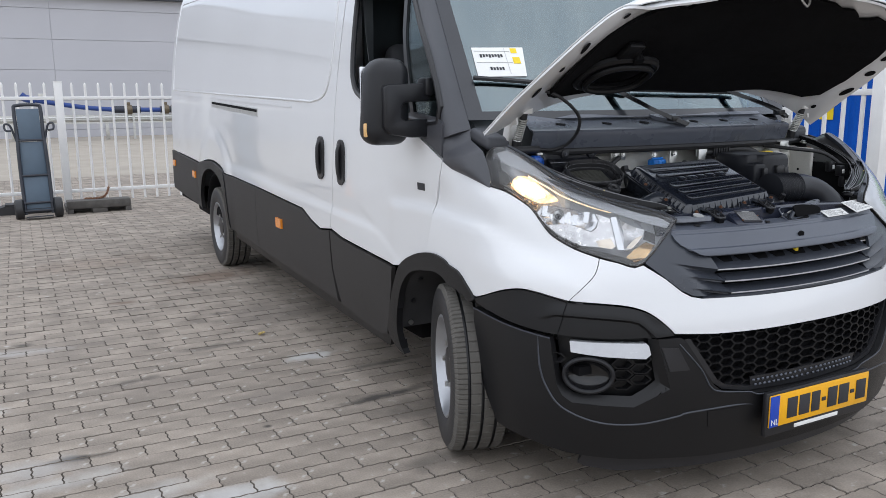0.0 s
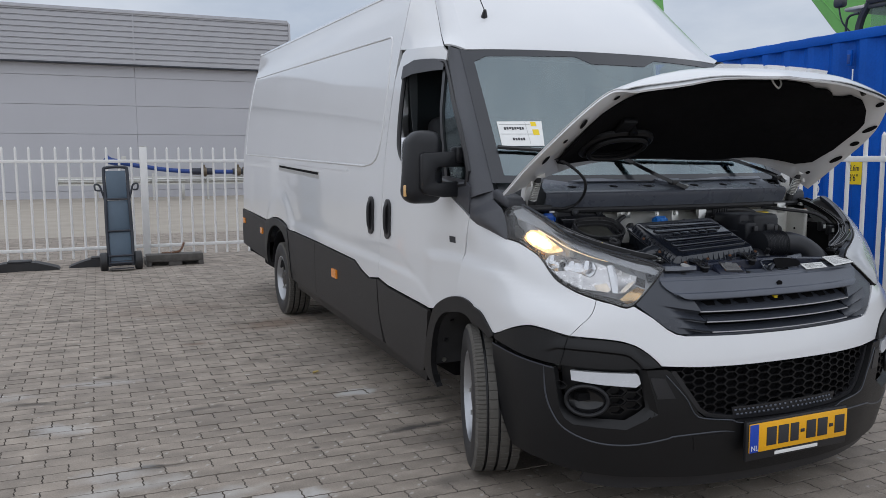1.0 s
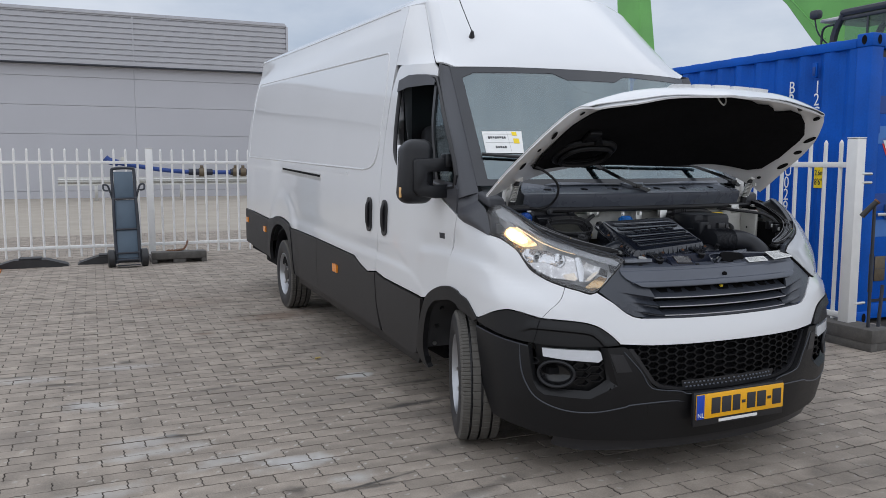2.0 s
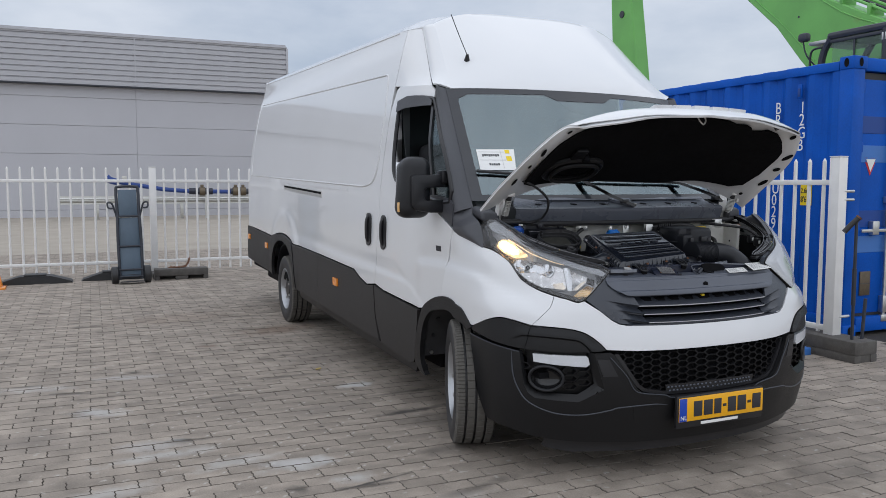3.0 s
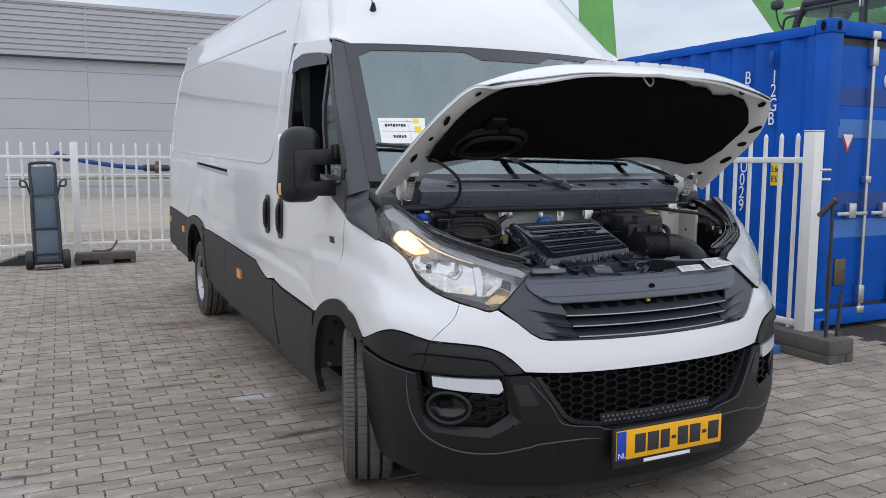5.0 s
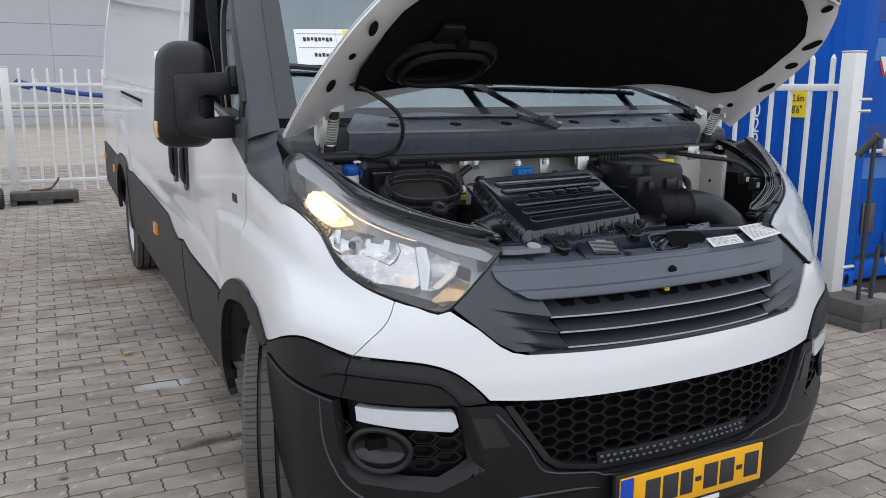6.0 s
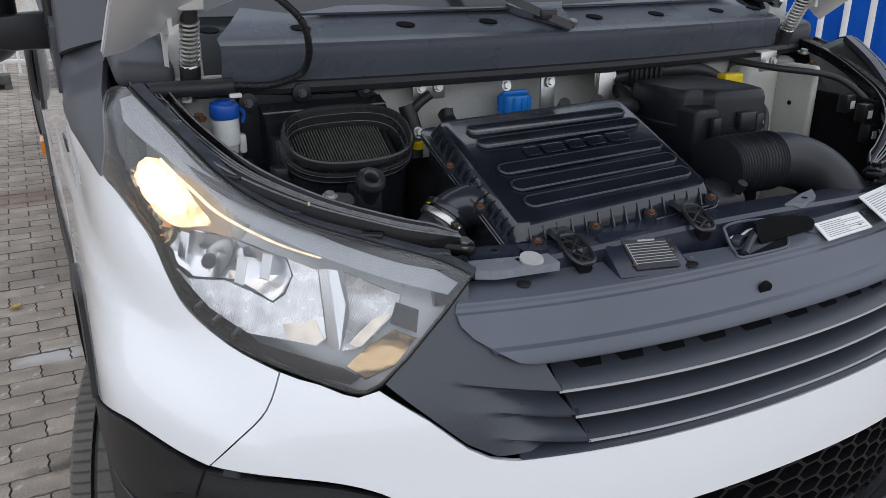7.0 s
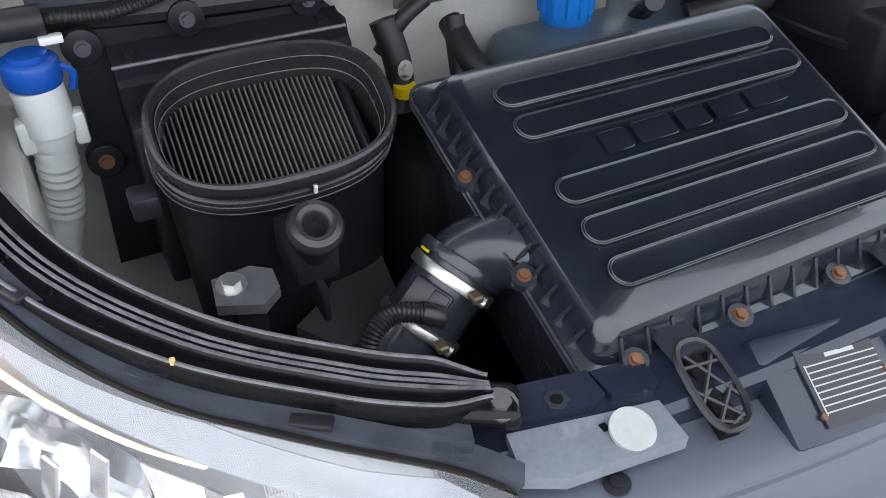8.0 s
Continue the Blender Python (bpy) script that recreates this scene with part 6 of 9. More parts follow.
pad_half = [(0.0, 0.752), (-0.10, 0.755), (-0.24, 0.742), (-0.30, 0.722), (-0.36, 0.726), (-0.41, 0.705), (-0.44, 0.680), (-0.49, 0.690), (-0.52, 0.706), (-0.60, 0.690), (-0.66, 0.648), (-0.72, 0.575), (-0.745, 0.46), (-0.765, 0.34), (-0.745, 0.22), (-0.68, 0.175), (-0.45, 0.165), (-0.25, 0.14), (0.0, 0.135)]
pad_o = [xd(*p) for p in pad_half] + [xd(-x, d) for x, d in pad_half[-2:0:-1]]
pad = part("insulation_pad", patch(lambda u, d: hood_fn(u, d, 0.036 + 0.006 * math.sin(9 * u) * math.sin(14 * d)), pad_o, 0.05, 0.035, 0.012, HOOD_IN), FELT, hood, "black felt insulation pad")
# Holes are thin near-black plates; the colour gives their inner shade.
for x, d, a, b, w in ((-0.793, 0.535, 0.013, 0.036, 15), (-0.815, 0.42, 0.010, 0.016, 20), (-0.835, 0.28, 0.013, 0.036, 8), (0.793, 0.535, 0.013, 0.036, -15), (0.815, 0.42, 0.014, 0.022, -20), (0.835, 0.28, 0.013, 0.036, -8), (-0.47, 0.785, 0.012, 0.016, 0), (0.52, 0.765, 0.016, 0.022, 0), (-0.72, 0.68, 0.012, 0.014, 0), (0.70, 0.69, 0.014, 0.02, 0), (0.80, 0.13, 0.010, 0.012, 0), (0.25, 0.80, 0.06, 0.008, 0)):
    pts = []
    for k in range(14):
        t = 2 * math.pi * k / 14
        px, pd = a * math.cos(t), b * math.sin(t)
        c, s_ = math.cos(radians(w)), math.sin(radians(w))
        pts.append(xd(x + c * px - s_ * pd, d + s_ * px + c * pd))
    part("panel_hole", patch(lambda u, dd: hood_fn(u, dd, 0.0335), pts, 0.05, 0.05, 0.002, HOOD_IN), VOID, hood)
# intake duct mouth under the bonnet
duct = [hood_at(-0.515 + 0.145 * math.copysign(abs(math.cos(t)) ** 0.75, math.cos(t)) + 0.02 * math.sin(t), 0.345 + 0.095 * math.copysign(abs(math.sin(t)) ** 0.8, math.sin(t)), -0.055) for t in [2 * math.pi * k / 32 for k in range(32)]]
dct = part("intake_duct", tube(duct, 0.017, k=1, n=8, closed=True), MESHBLACK, hood, "black oval intake duct")
duct2 = [p - HN * 0.022 for p in duct]
part("duct_seal", tube([hood_at(-0.515, 0.345, -0.08) + (p - hood_at(-0.515, 0.345, -0.077)) * 0.84 for p in duct2], 0.011, k=1, n=8, closed=True), MESHBLACK, dct)
part("duct_tab", box(-0.035, 0.035, -0.05, 0.05, -0.012, 0.012, 0.008, m=Matrix.Translation(hood_at(-0.55, 0.475, -0.05)) @ Matrix.Rotation(radians(-30), 4, "X")), MESHBLACK, dct)
part("duct_knob", cyl(hood_at(-0.50, 0.455, -0.04), hood_at(-0.50, 0.455, -0.075), 0.02, n=14), MESHBLACK, dct)
# striker, louvres, latch bits
striker = [hood_at(-0.022, 0.79, -0.01), hood_at(-0.02, 0.79, -0.035), hood_at(0.0, 0.785, -0.055), hood_at(0.02, 0.79, -0.035), hood_at(0.022, 0.79, -0.01)]
part("striker", tube(striker, 0.004, k=2, n=6), STEEL, hood, "steel bonnet striker loop")
for k in range(5):
    x0 = -0.26 + 0.118 * k
    part("raised_mark", patch(lambda u, d: hood_fn(u, d, -0.018), [xd(x0, 0.80), xd(x0 + 0.095, 0.80), xd(x0 + 0.095, 0.735), xd(x0, 0.735)], 0.02, 0.0125, 0.016, HOOD_IN), WHITE, hood, "plain raised white block")
for s in (-1, 1):
    q = hood_at(s * 0.50, 0.775, -0.03)
    part("rubber_stop", cyl(q, q - HN * 0.03, 0.012, n=10), RUBBER, hood)

# ---------- cowl ----------
def cowl_fn(u, v):
    """u across, v 0 at the glass to 1 at the front edge and 2 under it."""
    prof_y = (0.915, 0.875, 0.81, 0.750, 0.752, 0.768)
    prof_z = (1.352, 1.325, 1.312, 1.296, 1.262, 1.222)
    at = (0.0, 0.4, 0.8, 1.2, 1.6, 2.0)
    y = table(v, at, prof_y) + 0.085 * abs(u) ** 2.2
    z = table(v, at, prof_z)
    return 0.86 * u, y, z


cowl = part("cowl_panel", patch(cowl_fn, [(-0.74, 0), (0.80, 0), (0.83, 1.0), (0.83, 2), (-0.83, 2), (-0.83, 1.0)], 0.06, 0.1, 0.006, (0, 1.0, 1.1)), COWL, van, "dark grey plastic cowl under the windscreen", angle=30)
part("cowl_step", patch(cowl_fn, [(-0.62, 0.30), (-0.52, 0.12), (0.72, 0.12), (0.78, 0.30)], 0.06, 0.1, 0.006, (0, 1.0, 1.1), 1, 0.012), COWL, cowl)
# Drain holes: near-black plates on the surface, shade as colour.
for x in (-0.715, -0.545, -0.33, -0.14, 0.14, 0.33, 0.545, 0.70):
    pts = [(x / 0.86 + 0.022 * math.cos(t), 0.68 + 0.12 * math.sin(t)) for t in [2 * math.pi * k / 14 for k in range(14)]]
    part("drain_hole", patch(cowl_fn, pts, 0.05, 0.2, 0.003, (0, 1.0, 1.1), 1, 0.003), VOID, cowl)
tri = [(-0.075, 0.25), (0.10, 0.25), (0.012, 1.22)]
part("wiper_cover", patch(cowl_fn, tri, 0.05, 0.1, 0.016, (0, 1.0, 1.1), 1, 0.018), COWL, cowl, "raised triangular wiper cover", angle=20)
part("cowl_seal", tube([(0.86 * u, 0.768 + 0.085 * abs(u) ** 2.2, 1.214) for u in [k / 10 - 1 for k in range(21)]], 0.014, k=1, n=8), RUBBER, cowl, "black rubber bulkhead seal")


def wiper(pivot, elbow, tip, b0, b1):
    w = part("wiper_arm", sweep([pivot, elbow, tip], [(-0.014, -0.007), (0.014, -0.007), (0.011, 0.009), (-0.011, 0.009)], k=6), GLOSSY, van, "black wiper arm")
    part("blade", sweep([b0, ((Vector(b0) + Vector(b1)) / 2 + Vector((0, -0.02, 0))), b1], [(-0.005, -0.010), (0.005, -0.010), (0.009, 0.0), (0.003, 0.008), (-0.003, 0.008), (-0.009, 0.0)], k=6), RUBBER, w)
    part("nut_cap", cyl(Vector(pivot) + Vector((0, 0.0, 0.0)), Vector(pivot) + Vector((0, -0.008, 0.013)), 0.009, n=6), STEEL, w)
    part("knuckle", box(-0.02, 0.02, -0.02, 0.02, -0.012, 0.012, 0.006, m=Matrix.Translation(Vector(pivot).lerp(Vector(elbow), 0.45))), BLACK, w)
    return w


def on_screen(u, v, off=0.02):
    x, y, z = screen_fn(u, v)
    return (x, y - off, z + off * 0.6)


wiper((0.012, 0.742, 1.308), (-0.10, 0.80, 1.362), on_screen(-0.254, 0.167), on_screen(-0.94, 0.235), on_screen(-0.16, 0.155))
wiper((0.745, 0.845, 1.325), (0.66, 0.87, 1.372), on_screen(0.54, 0.15), on_screen(-0.158, 0.162), on_screen(0.64, 0.139))
# paper sheet behind the glass
sheet = part("price_sheet", patch(screen_fn, [(-0.898, 0.434), (-0.648, 0.437), (-0.671, 0.258), (-0.902, 0.255)], 0.1, 0.1, 0.002, INS, 1, 0.004), PAPER, van, "white paper sheet behind the windscreen")
marks = [(-0.868 + 0.014 * k, -0.858 + 0.014 * k, 0.372 + 0.003 * (k % 3), 0.392, INK) for k in range(8)] + [(-0.835 + 0.014 * k, -0.825 + 0.014 * k, 0.296, 0.314 - 0.003 * (k % 2), INK) for k in range(5)]
marks += [(-0.715, -0.685, 0.40, 0.43, YELLOW), (-0.715, -0.680, 0.335, 0.375, YELLOW), (-0.89, -0.72, 0.3405, 0.3425, STICKER), (-0.89, -0.72, 0.4105, 0.4125, STICKER), (-0.745, -0.744, 0.27, 0.43, STICKER)]
for u0, u1, v0, v1, mt in marks:
    part("sheet_mark", patch(screen_fn, [(u0, v0), (u1, v0), (u1, v1), (u0, v1)], 0.1, 0.1, 0.001, INS, 1, 0.0055), mt, sheet)
part("rain_sensor", patch(screen_fn, flat2([(-0.20, 0.95), (-0.14, 0.85), (-0.03, 0.80), (0.08, 0.80), (0.12, 0.95)], 3), 0.1, 0.1, 0.01, INS, 1, -0.012), BLACK, screen)

# aerial
foot = Vector(cap_fn(-0.83, 0.33))
aer = part("aerial", tube([foot + Vector((0.0, -0.015, 0.02)), foot + Vector((-0.047, 0.012, 0.15)), foot + Vector((-0.092, 0.036, 0.28))], 0.0028, k=4, n=6), BLACK, van, "thin black roof aerial")
part("aerial_base", cyl(foot - Vector((-0.004, -0.01, 0.005)), foot + Vector((-0.004, -0.016, 0.035)), 0.021, 0.008, n=12), BLACK, aer)

# ---------- engine bay shell ----------
def shade_wall(name, bm, mt, label=""):
    return part(name, bm, mt, van, label)


bulk = shade_wall("engine_bulkhead", box(-0.80, 0.80, 0.865, 0.885, 0.55, 1.235, 0.004), PRIMER, "pale grey painted bulkhead")
part("bulkhead_pressing", box(-0.62, -0.30, 0.845, 0.866, 1.0, 1.19, 0.012), PRIMER, bulk)
part("bulkhead_pressing", box(0.30, 0.60, 0.845, 0.866, 1.0, 1.19, 0.012), PRIMER, bulk)
# Floor and shroud carry the bay's deep shade in their near-black colour.
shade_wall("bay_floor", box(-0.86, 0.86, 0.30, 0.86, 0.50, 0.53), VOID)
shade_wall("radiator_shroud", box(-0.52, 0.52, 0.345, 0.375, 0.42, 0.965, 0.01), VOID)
for s in (-1, 1):
    m = Matrix.Diagonal((s, 1, 1, 1))
    ap = box(-0.785, -0.755, 0.50, 0.90, 0.55, 1.12, 0.01, m=m)
    bmesh.ops.recalc_face_normals(ap, faces=ap.faces[:])
    shade_wall("inner_wing", ap, PRIMER, "pale grey inner wing")
    b2 = box(-0.84, -0.77, 0.83, 0.96, 0.55, 1.19, 0.02, m=m)
    bmesh.ops.recalc_face_normals(b2, faces=b2.faces[:])
    shade_wall("wing_post", b2, PRIMER)
# cross member in front of the engine
cross = shade_wall("cross_member", sweep([nose(0.33 * (k / 12 - 1), 0.99)[0:1] + (nose(0.33 * (k / 12 - 1), 0.99)[1] + 0.085, 1.0 + 0.012 * math.cos(0.26 * (k - 12))) for k in range(25)], [(-0.035, -0.04), (0.035, -0.04), (0.035, 0.008), (0.028, 0.014), (-0.028, 0.014), (-0.035, 0.008)], k=1), BLUEBLACK, "dark painted front cross member")


def bolt(p, r, mt, parent, up=(0, -0.2, 1), washer=1.5, name="bolt"):
    p, up = Vector(p), Vector(up).normalized()
    b = join(cyl(p, p + up * r * 0.35, r * washer, n=14), cyl(p + up * r * 0.3, p + up * r * 1.1, r, n=6))
    return part(name, b, mt, parent)


bolt((-0.476, 0.318, 1.036), 0.009, STEEL, cross, washer=1.7)
bracket = plate_poly([(-0.452, 0.348), (-0.381, 0.333), (-0.383, 0.303), (-0.397, 0.298), (-0.466, 0.318)], 1.000, 1.0165)
part("end_bracket", bracket, BLUEBLACK, cross, "blue-black painted bracket")
part("end_bracket", plate_poly([(-0.379, 0.332), (-0.330, 0.322), (-0.334, 0.294), (-0.345, 0.288), (-0.378, 0.300)], 0.998, 1.0150), BLUEBLACK, cross)
part("hex_recess", cyl((-0.422, 0.3165, 1.016), (-0.422, 0.3165, 1.0175), 0.011, n=6), DARKSTEEL, cross)
part("recess_bore", cyl((-0.422, 0.3165, 1.0172), (-0.422, 0.3165, 1.0182), 0.0055, n=14), VOID, cross)
part("cover_wing", plate_poly([(-0.474, 0.309), (-0.395, 0.291), (-0.345, 0.281), (-0.350, 0.240), (-0.455, 0.252), (-0.484, 0.268)], 0.998, 1.0115), PALEPLATE, cross, "dusty pale grey plate by the headlamp")
part("plate_slot", box(-0.405, -0.399, 0.2745, 0.2825, 1.0110, 1.0122), VOID, cross)
part("round_sticker", cyl((-0.386, 0.265, 1.013), (-0.386, 0.264, 1.0165), 0.019, n=24), STICKER, cross, "dull white round sticker")

# ---------- air filter cover ----------
AC = [Vector(p) for p in ((-0.353, 0.346, 1.045), (0.012, 0.325, 1.075), (0.038, 0.606, 1.172), (-0.356, 0.620, 1.158))]
AN = (AC[1] - AC[0]).cross(AC[3] - AC[0]).normalized()


def lid(u, v, h=0.0):
    return AC[0].lerp(AC[1], u).lerp(AC[3].lerp(AC[2], u), v) + AN * h


def lid_ring(pts, h):
    return [lid(u, v, h) for u, v in pts]


def rounded(u0, u1, v0, v1, ru, rv, k=4):
    out = []
    for cu, cv, a in ((u1 - ru, v0 + rv, -90), (u1 - ru, v1 - rv, 0), (u0 + ru, v1 - rv, 90), (u0 + ru, v0 + rv, 180)):
        for j in range(k + 1):
            w = radians(a + 90 * j / k)
            out.append((cu + ru * math.cos(w), cv + rv * math.sin(w)))
    return out


def shell(rings, cap=True, base=False):
    bm = bmesh.new()
    R = [[bm.verts.new(p) for p in r] for r in rings]
    n = len(R[0])
    for a, b in zip(R, R[1:]):
        for j in range(n):
            bm.faces.new((a[j], a[(j + 1) % n], b[(j + 1) % n], b[j]))
    if cap:
        bm.faces.new(R[-1])
    if base:
        bm.faces.new(R[0][::-1])
    bmesh.ops.recalc_face_normals(bm, faces=bm.faces[:])
    return bm


filt = part("air_filter_housing", shell([
    lid_ring(rounded(-0.045, 1.04, -0.075, 1.05, 0.04, 0.05), -0.20),
    lid_ring(rounded(-0.055, 1.05, -0.09, 1.06, 0.04, 0.05), -0.047),
    lid_ring(rounded(-0.085, 1.075, -0.125, 1.09, 0.05, 0.06), -0.046),
    lid_ring(rounded(-0.085, 1.075, -0.125, 1.09, 0.05, 0.06), -0.040)], cap=True), DUSTY, van, "black plastic air filter housing")
cover = part("filter_lid", shell([
    lid_ring(rounded(-0.085, 1.075, -0.125, 1.09, 0.05, 0.06), -0.037),
    lid_ring(rounded(-0.085, 1.075, -0.125, 1.09, 0.05, 0.06), -0.030),
    lid_ring(rounded(-0.055, 1.05, -0.085, 1.06, 0.05, 0.06), -0.029),
    lid_ring(rounded(-0.035, 1.035, -0.055, 1.045, 0.05, 0.06), -0.012),
    lid_ring(rounded(-0.018, 1.022, -0.03, 1.03, 0.05, 0.06), -0.003),
    lid_ring(rounded(0.0, 1.0, 0.0, 1.0, 0.05, 0.06), 0.0)]), LIDBLACK, filt, "dusty black ribbed lid", angle=30)
for vc, uu in ((0.86, (0.075, 0.965)), (0.715, (0.075, 0.985)), (0.44, (0.075, 0.985)), (0.28, (0.075, 0.985)), (0.125, (0.075, 0.985))):
    skew = lambda u, v, vc=vc: lid(u, v - 0.03 * (u - 0.5) - 0.015 * math.sin(3.0 * u), 0)
    o = rounded(uu[0], uu[1], vc - 0.052, vc + 0.052, 0.04, 0.051, 5)
    i1 = rounded(uu[0] + 0.006, uu[1] - 0.006, vc - 0.046, vc + 0.046, 0.035, 0.045, 5)
    i2 = rounded(uu[0] + 0.014, uu[1] - 0.014, vc - 0.036, vc + 0.036, 0.028, 0.035, 5)
    rib = part("lid_rib", shell([[skew(u, v) + AN * 0.0002 for u, v in o], [skew(u, v) + AN * 0.0030 for u, v in o], [skew(u, v) + AN * 0.0042 for u, v in i1], [skew(u, v) + AN * 0.0036 for u, v in i2]]), LIDBLACK, cover, angle=25)
    # Raised outlines of the rib, paler than the lid to paint their highlights.
    part("rib_edge", tube([skew(u, v) + AN * 0.0034 for u, v in o], 0.0009, k=1, n=6, closed=True), RIBSHINE, cover)
    part("rib_edge", tube([skew(u, v) + AN * 0.0041 for u, v in i1], 0.0008, k=1, n=6, closed=True), RIBSHINE, cover)
# embossed maker's mark as plain raised bars
for k, (u0, u1) in enumerate(((0.27, 0.35), (0.37, 0.49), (0.51, 0.60), (0.62, 0.72), (0.74, 0.86))):
    o = rounded(u0, u1, 0.535, 0.625, 0.012, 0.012, 2)
    i1 = rounded(u0 + 0.008, u1 - 0.008, 0.543, 0.617, 0.01, 0.01, 2)
    part("embossed_bar", shell([lid_ring(o, 0.0003), lid_ring(o, 0.0010), lid_ring(i1, 0.0016)]), LIDBLACK, cover)
    part("bar_edge", tube(lid_ring(o, 0.0010), 0.0006, k=1, n=6, closed=True), LIDBLACK, cover)
# webs under the rim and the screws
for k in range(13):
    v = 0.02 + 0.078 * k
    for u, d in ((-0.058, -1), (1.052, 1)):
        a, b, c = lid(u, v, -0.031), lid(u + d * 0.022, v, -0.031), lid(u + -d * 0.012, v, -0.006)
        bm = bmesh.new()
        t = (AC[3] - AC[0]).normalized() * 0.0015
        A = [bm.verts.new(p - t) for p in (a, b, c)]
        B = [bm.verts.new(p + t) for p in (a, b, c)]
        bm.faces.new(A)
        bm.faces.new(B[::-1])
        for i in range(3):
            bm.faces.new((A[i], B[i], B[(i + 1) % 3], A[(i + 1) % 3]))
        part("web", bm, DUSTY, cover)
for k in range(14):
    u = 0.02 + 0.073 * k
    a, b, c = lid(u, -0.085, -0.031), lid(u, -0.118, -0.031), lid(u, -0.045, -0.006)
    bm = bmesh.new()
    t = (AC[1] - AC[0]).normalized() * 0.0015
    A = [bm.verts.new(p - t) for p in (a, b, c)]
    B = [bm.verts.new(p + t) for p in (a, b, c)]
    bm.faces.new(A)
    bm.faces.new(B[::-1])
    for i in range(3):
        bm.faces.new((A[i], B[i], B[(i + 1) % 3], A[(i + 1) % 3]))
    part("web", bm, DUSTY, cover)
for p in ((-0.386, 0.535, 1.100), (-0.384, 0.428, 1.054), (-0.336, 0.322, 1.018), (-0.226, 0.315, 1.029), (-0.112, 0.309, 1.038), (0.018, 0.300, 1.05)):
    pv = Vector(p)
    part("screw_lug", cyl(pv - AN * 0.012, pv - AN * 0.002, 0.012, n=14), DUSTY, cover)
    bolt(pv - AN * 0.003, 0.0052, RUSTY, cover, AN, 1.35, "screw")
flange_line = rounded(-0.092, 1.082, -0.135, 1.097, 0.05, 0.06, 4)
# Flange beads in the paler colour, as painted highlight lines.
for h, r in ((-0.0300, 0.0016), (-0.0385, 0.0018)):
    part("flange_bead", tube(lid_ring(flange_line, h), r, k=1, n=6, closed=True), RIBSHINE, cover)
# lattice feet
for p, q in (((-0.292, 0.312, 1.028), (-0.302, 0.233, 1.003)), ((-0.045, 0.292, 1.046), (-0.062, 0.226, 1.022))):
    p, q = Vector(p), Vector(q)
    ax = (q - p).normalized()
    sd = Vector((1, 0, 0)) - ax * ax.x
    up_ = sd.cross(ax).normalized()
    up_ = up_ if up_.z > 0 else -up_
    hl = (q - p).length / 2
    ring = [(p + q) / 2 + ax * hl * math.copysign(abs(math.cos(w)) ** 0.7, math.cos(w)) + sd * 0.021 * math.copysign(abs(math.sin(w)) ** 0.7, math.sin(w)) for w in [2 * math.pi * k / 20 for k in range(20)]]
    ft = part("lattice_foot", tube(ring, 0.0038, k=1, n=6, closed=True), BLACK, filt, "black lattice mounting foot")
    for a, b in ((1, 17), (3, 19), (2, 15), (5, 18), (4, 12), (7, 16), (8, 13), (6, 14)):
        part("lattice_bar", cyl(ring[a] - up_ * 0.001, ring[b] - up_ * 0.001, 0.0022, n=6), BLACK, ft)
    part("foot_back", tube([p - up_ * 0.012, q - up_ * 0.012], 0.012, smooth=False, n=8), VOID, ft)
    part("foot_root", sweep([p + Vector((0.0, 0.045, 0.004)), p + ax * 0.012], [(-0.019, -0.006), (0.019, -0.006), (0.016, 0.003), (-0.016, 0.003)], smooth=False), DUSTY, ft)
# inlet elbow with clamp and sensor
elb = part("inlet_elbow", tube([(-0.345, 0.465, 1.036), (-0.366, 0.489, 1.037), (-0.392, 0.507, 1.022), (-0.417, 0.508, 1.001), (-0.447, 0.503, 0.973), (-0.476, 0.496, 0.945), (-0.52, 0.484, 0.90)], 0.0405, k=6, n=28), DUSTY, filt, "black moulded inlet elbow")


def band(a, b, r, mt, name, parent):
    return part(name, cyl(a, b, r, n=28, bevel=0.001), mt, parent)


d0 = Vector((-0.059, -0.012, -0.056)).normalized()
c0 = Vector((-0.417, 0.508, 1.001))
band(c0 - d0 * 0.028, c0 - d0 * 0.016, 0.0475, DUSTY, "elbow_bead", elb)
band(c0 - d0 * 0.010, c0 + d0 * 0.002, 0.0465, STEEL, "hose_clamp", elb)
band(c0 + d0 * 0.048, c0 + d0 * 0.058, 0.0455, STEEL, "hose_clamp", elb)
up0 = (Vector((-0.35, -0.62, 0.70)) - d0 * Vector((-0.35, -0.62, 0.70)).dot(d0)).normalized()
sd0 = d0.cross(up0).normalized()
for q in (c0 - d0 * 0.004, c0 + d0 * 0.053):
    tp = q + up0 * 0.034 + sd0 * -0.030
    part("clamp_screw", cyl(tp - sd0 * 0.012, tp + sd0 * 0.014, 0.006, n=10), STEEL, elb)
    part("clamp_housing", box(-0.006, 0.006, -0.009, 0.009, -0.004, 0.005, 0.002, 1, m=Matrix.Translation(tp + up0 * 0.004)), BRONZE, elb)
part("paint_mark", tube([c0 - d0 * 0.014 + up0 * 0.046 * math.cos(w) + sd0 * 0.046 * math.sin(w) for w in (0.75, 0.9, 1.05)], 0.0016, k=2, n=6), YELLOW, elb)
sx = c0 + d0 * 0.026 + up0 * 0.041
frame0 = Matrix((d0, up0.cross(d0), up0)).transposed().to_4x4()
frame0.translation = sx
part("flow_sensor", box(-0.018, 0.018, -0.026, 0.016, -0.006, 0.007, 0.003, m=frame0), BLACK, elb, "black air-flow sensor")
part("sensor_pad", box(-0.016, 0.004, -0.004, 0.014, 0.006, 0.011, 0.002, m=frame0), BLACK, elb)
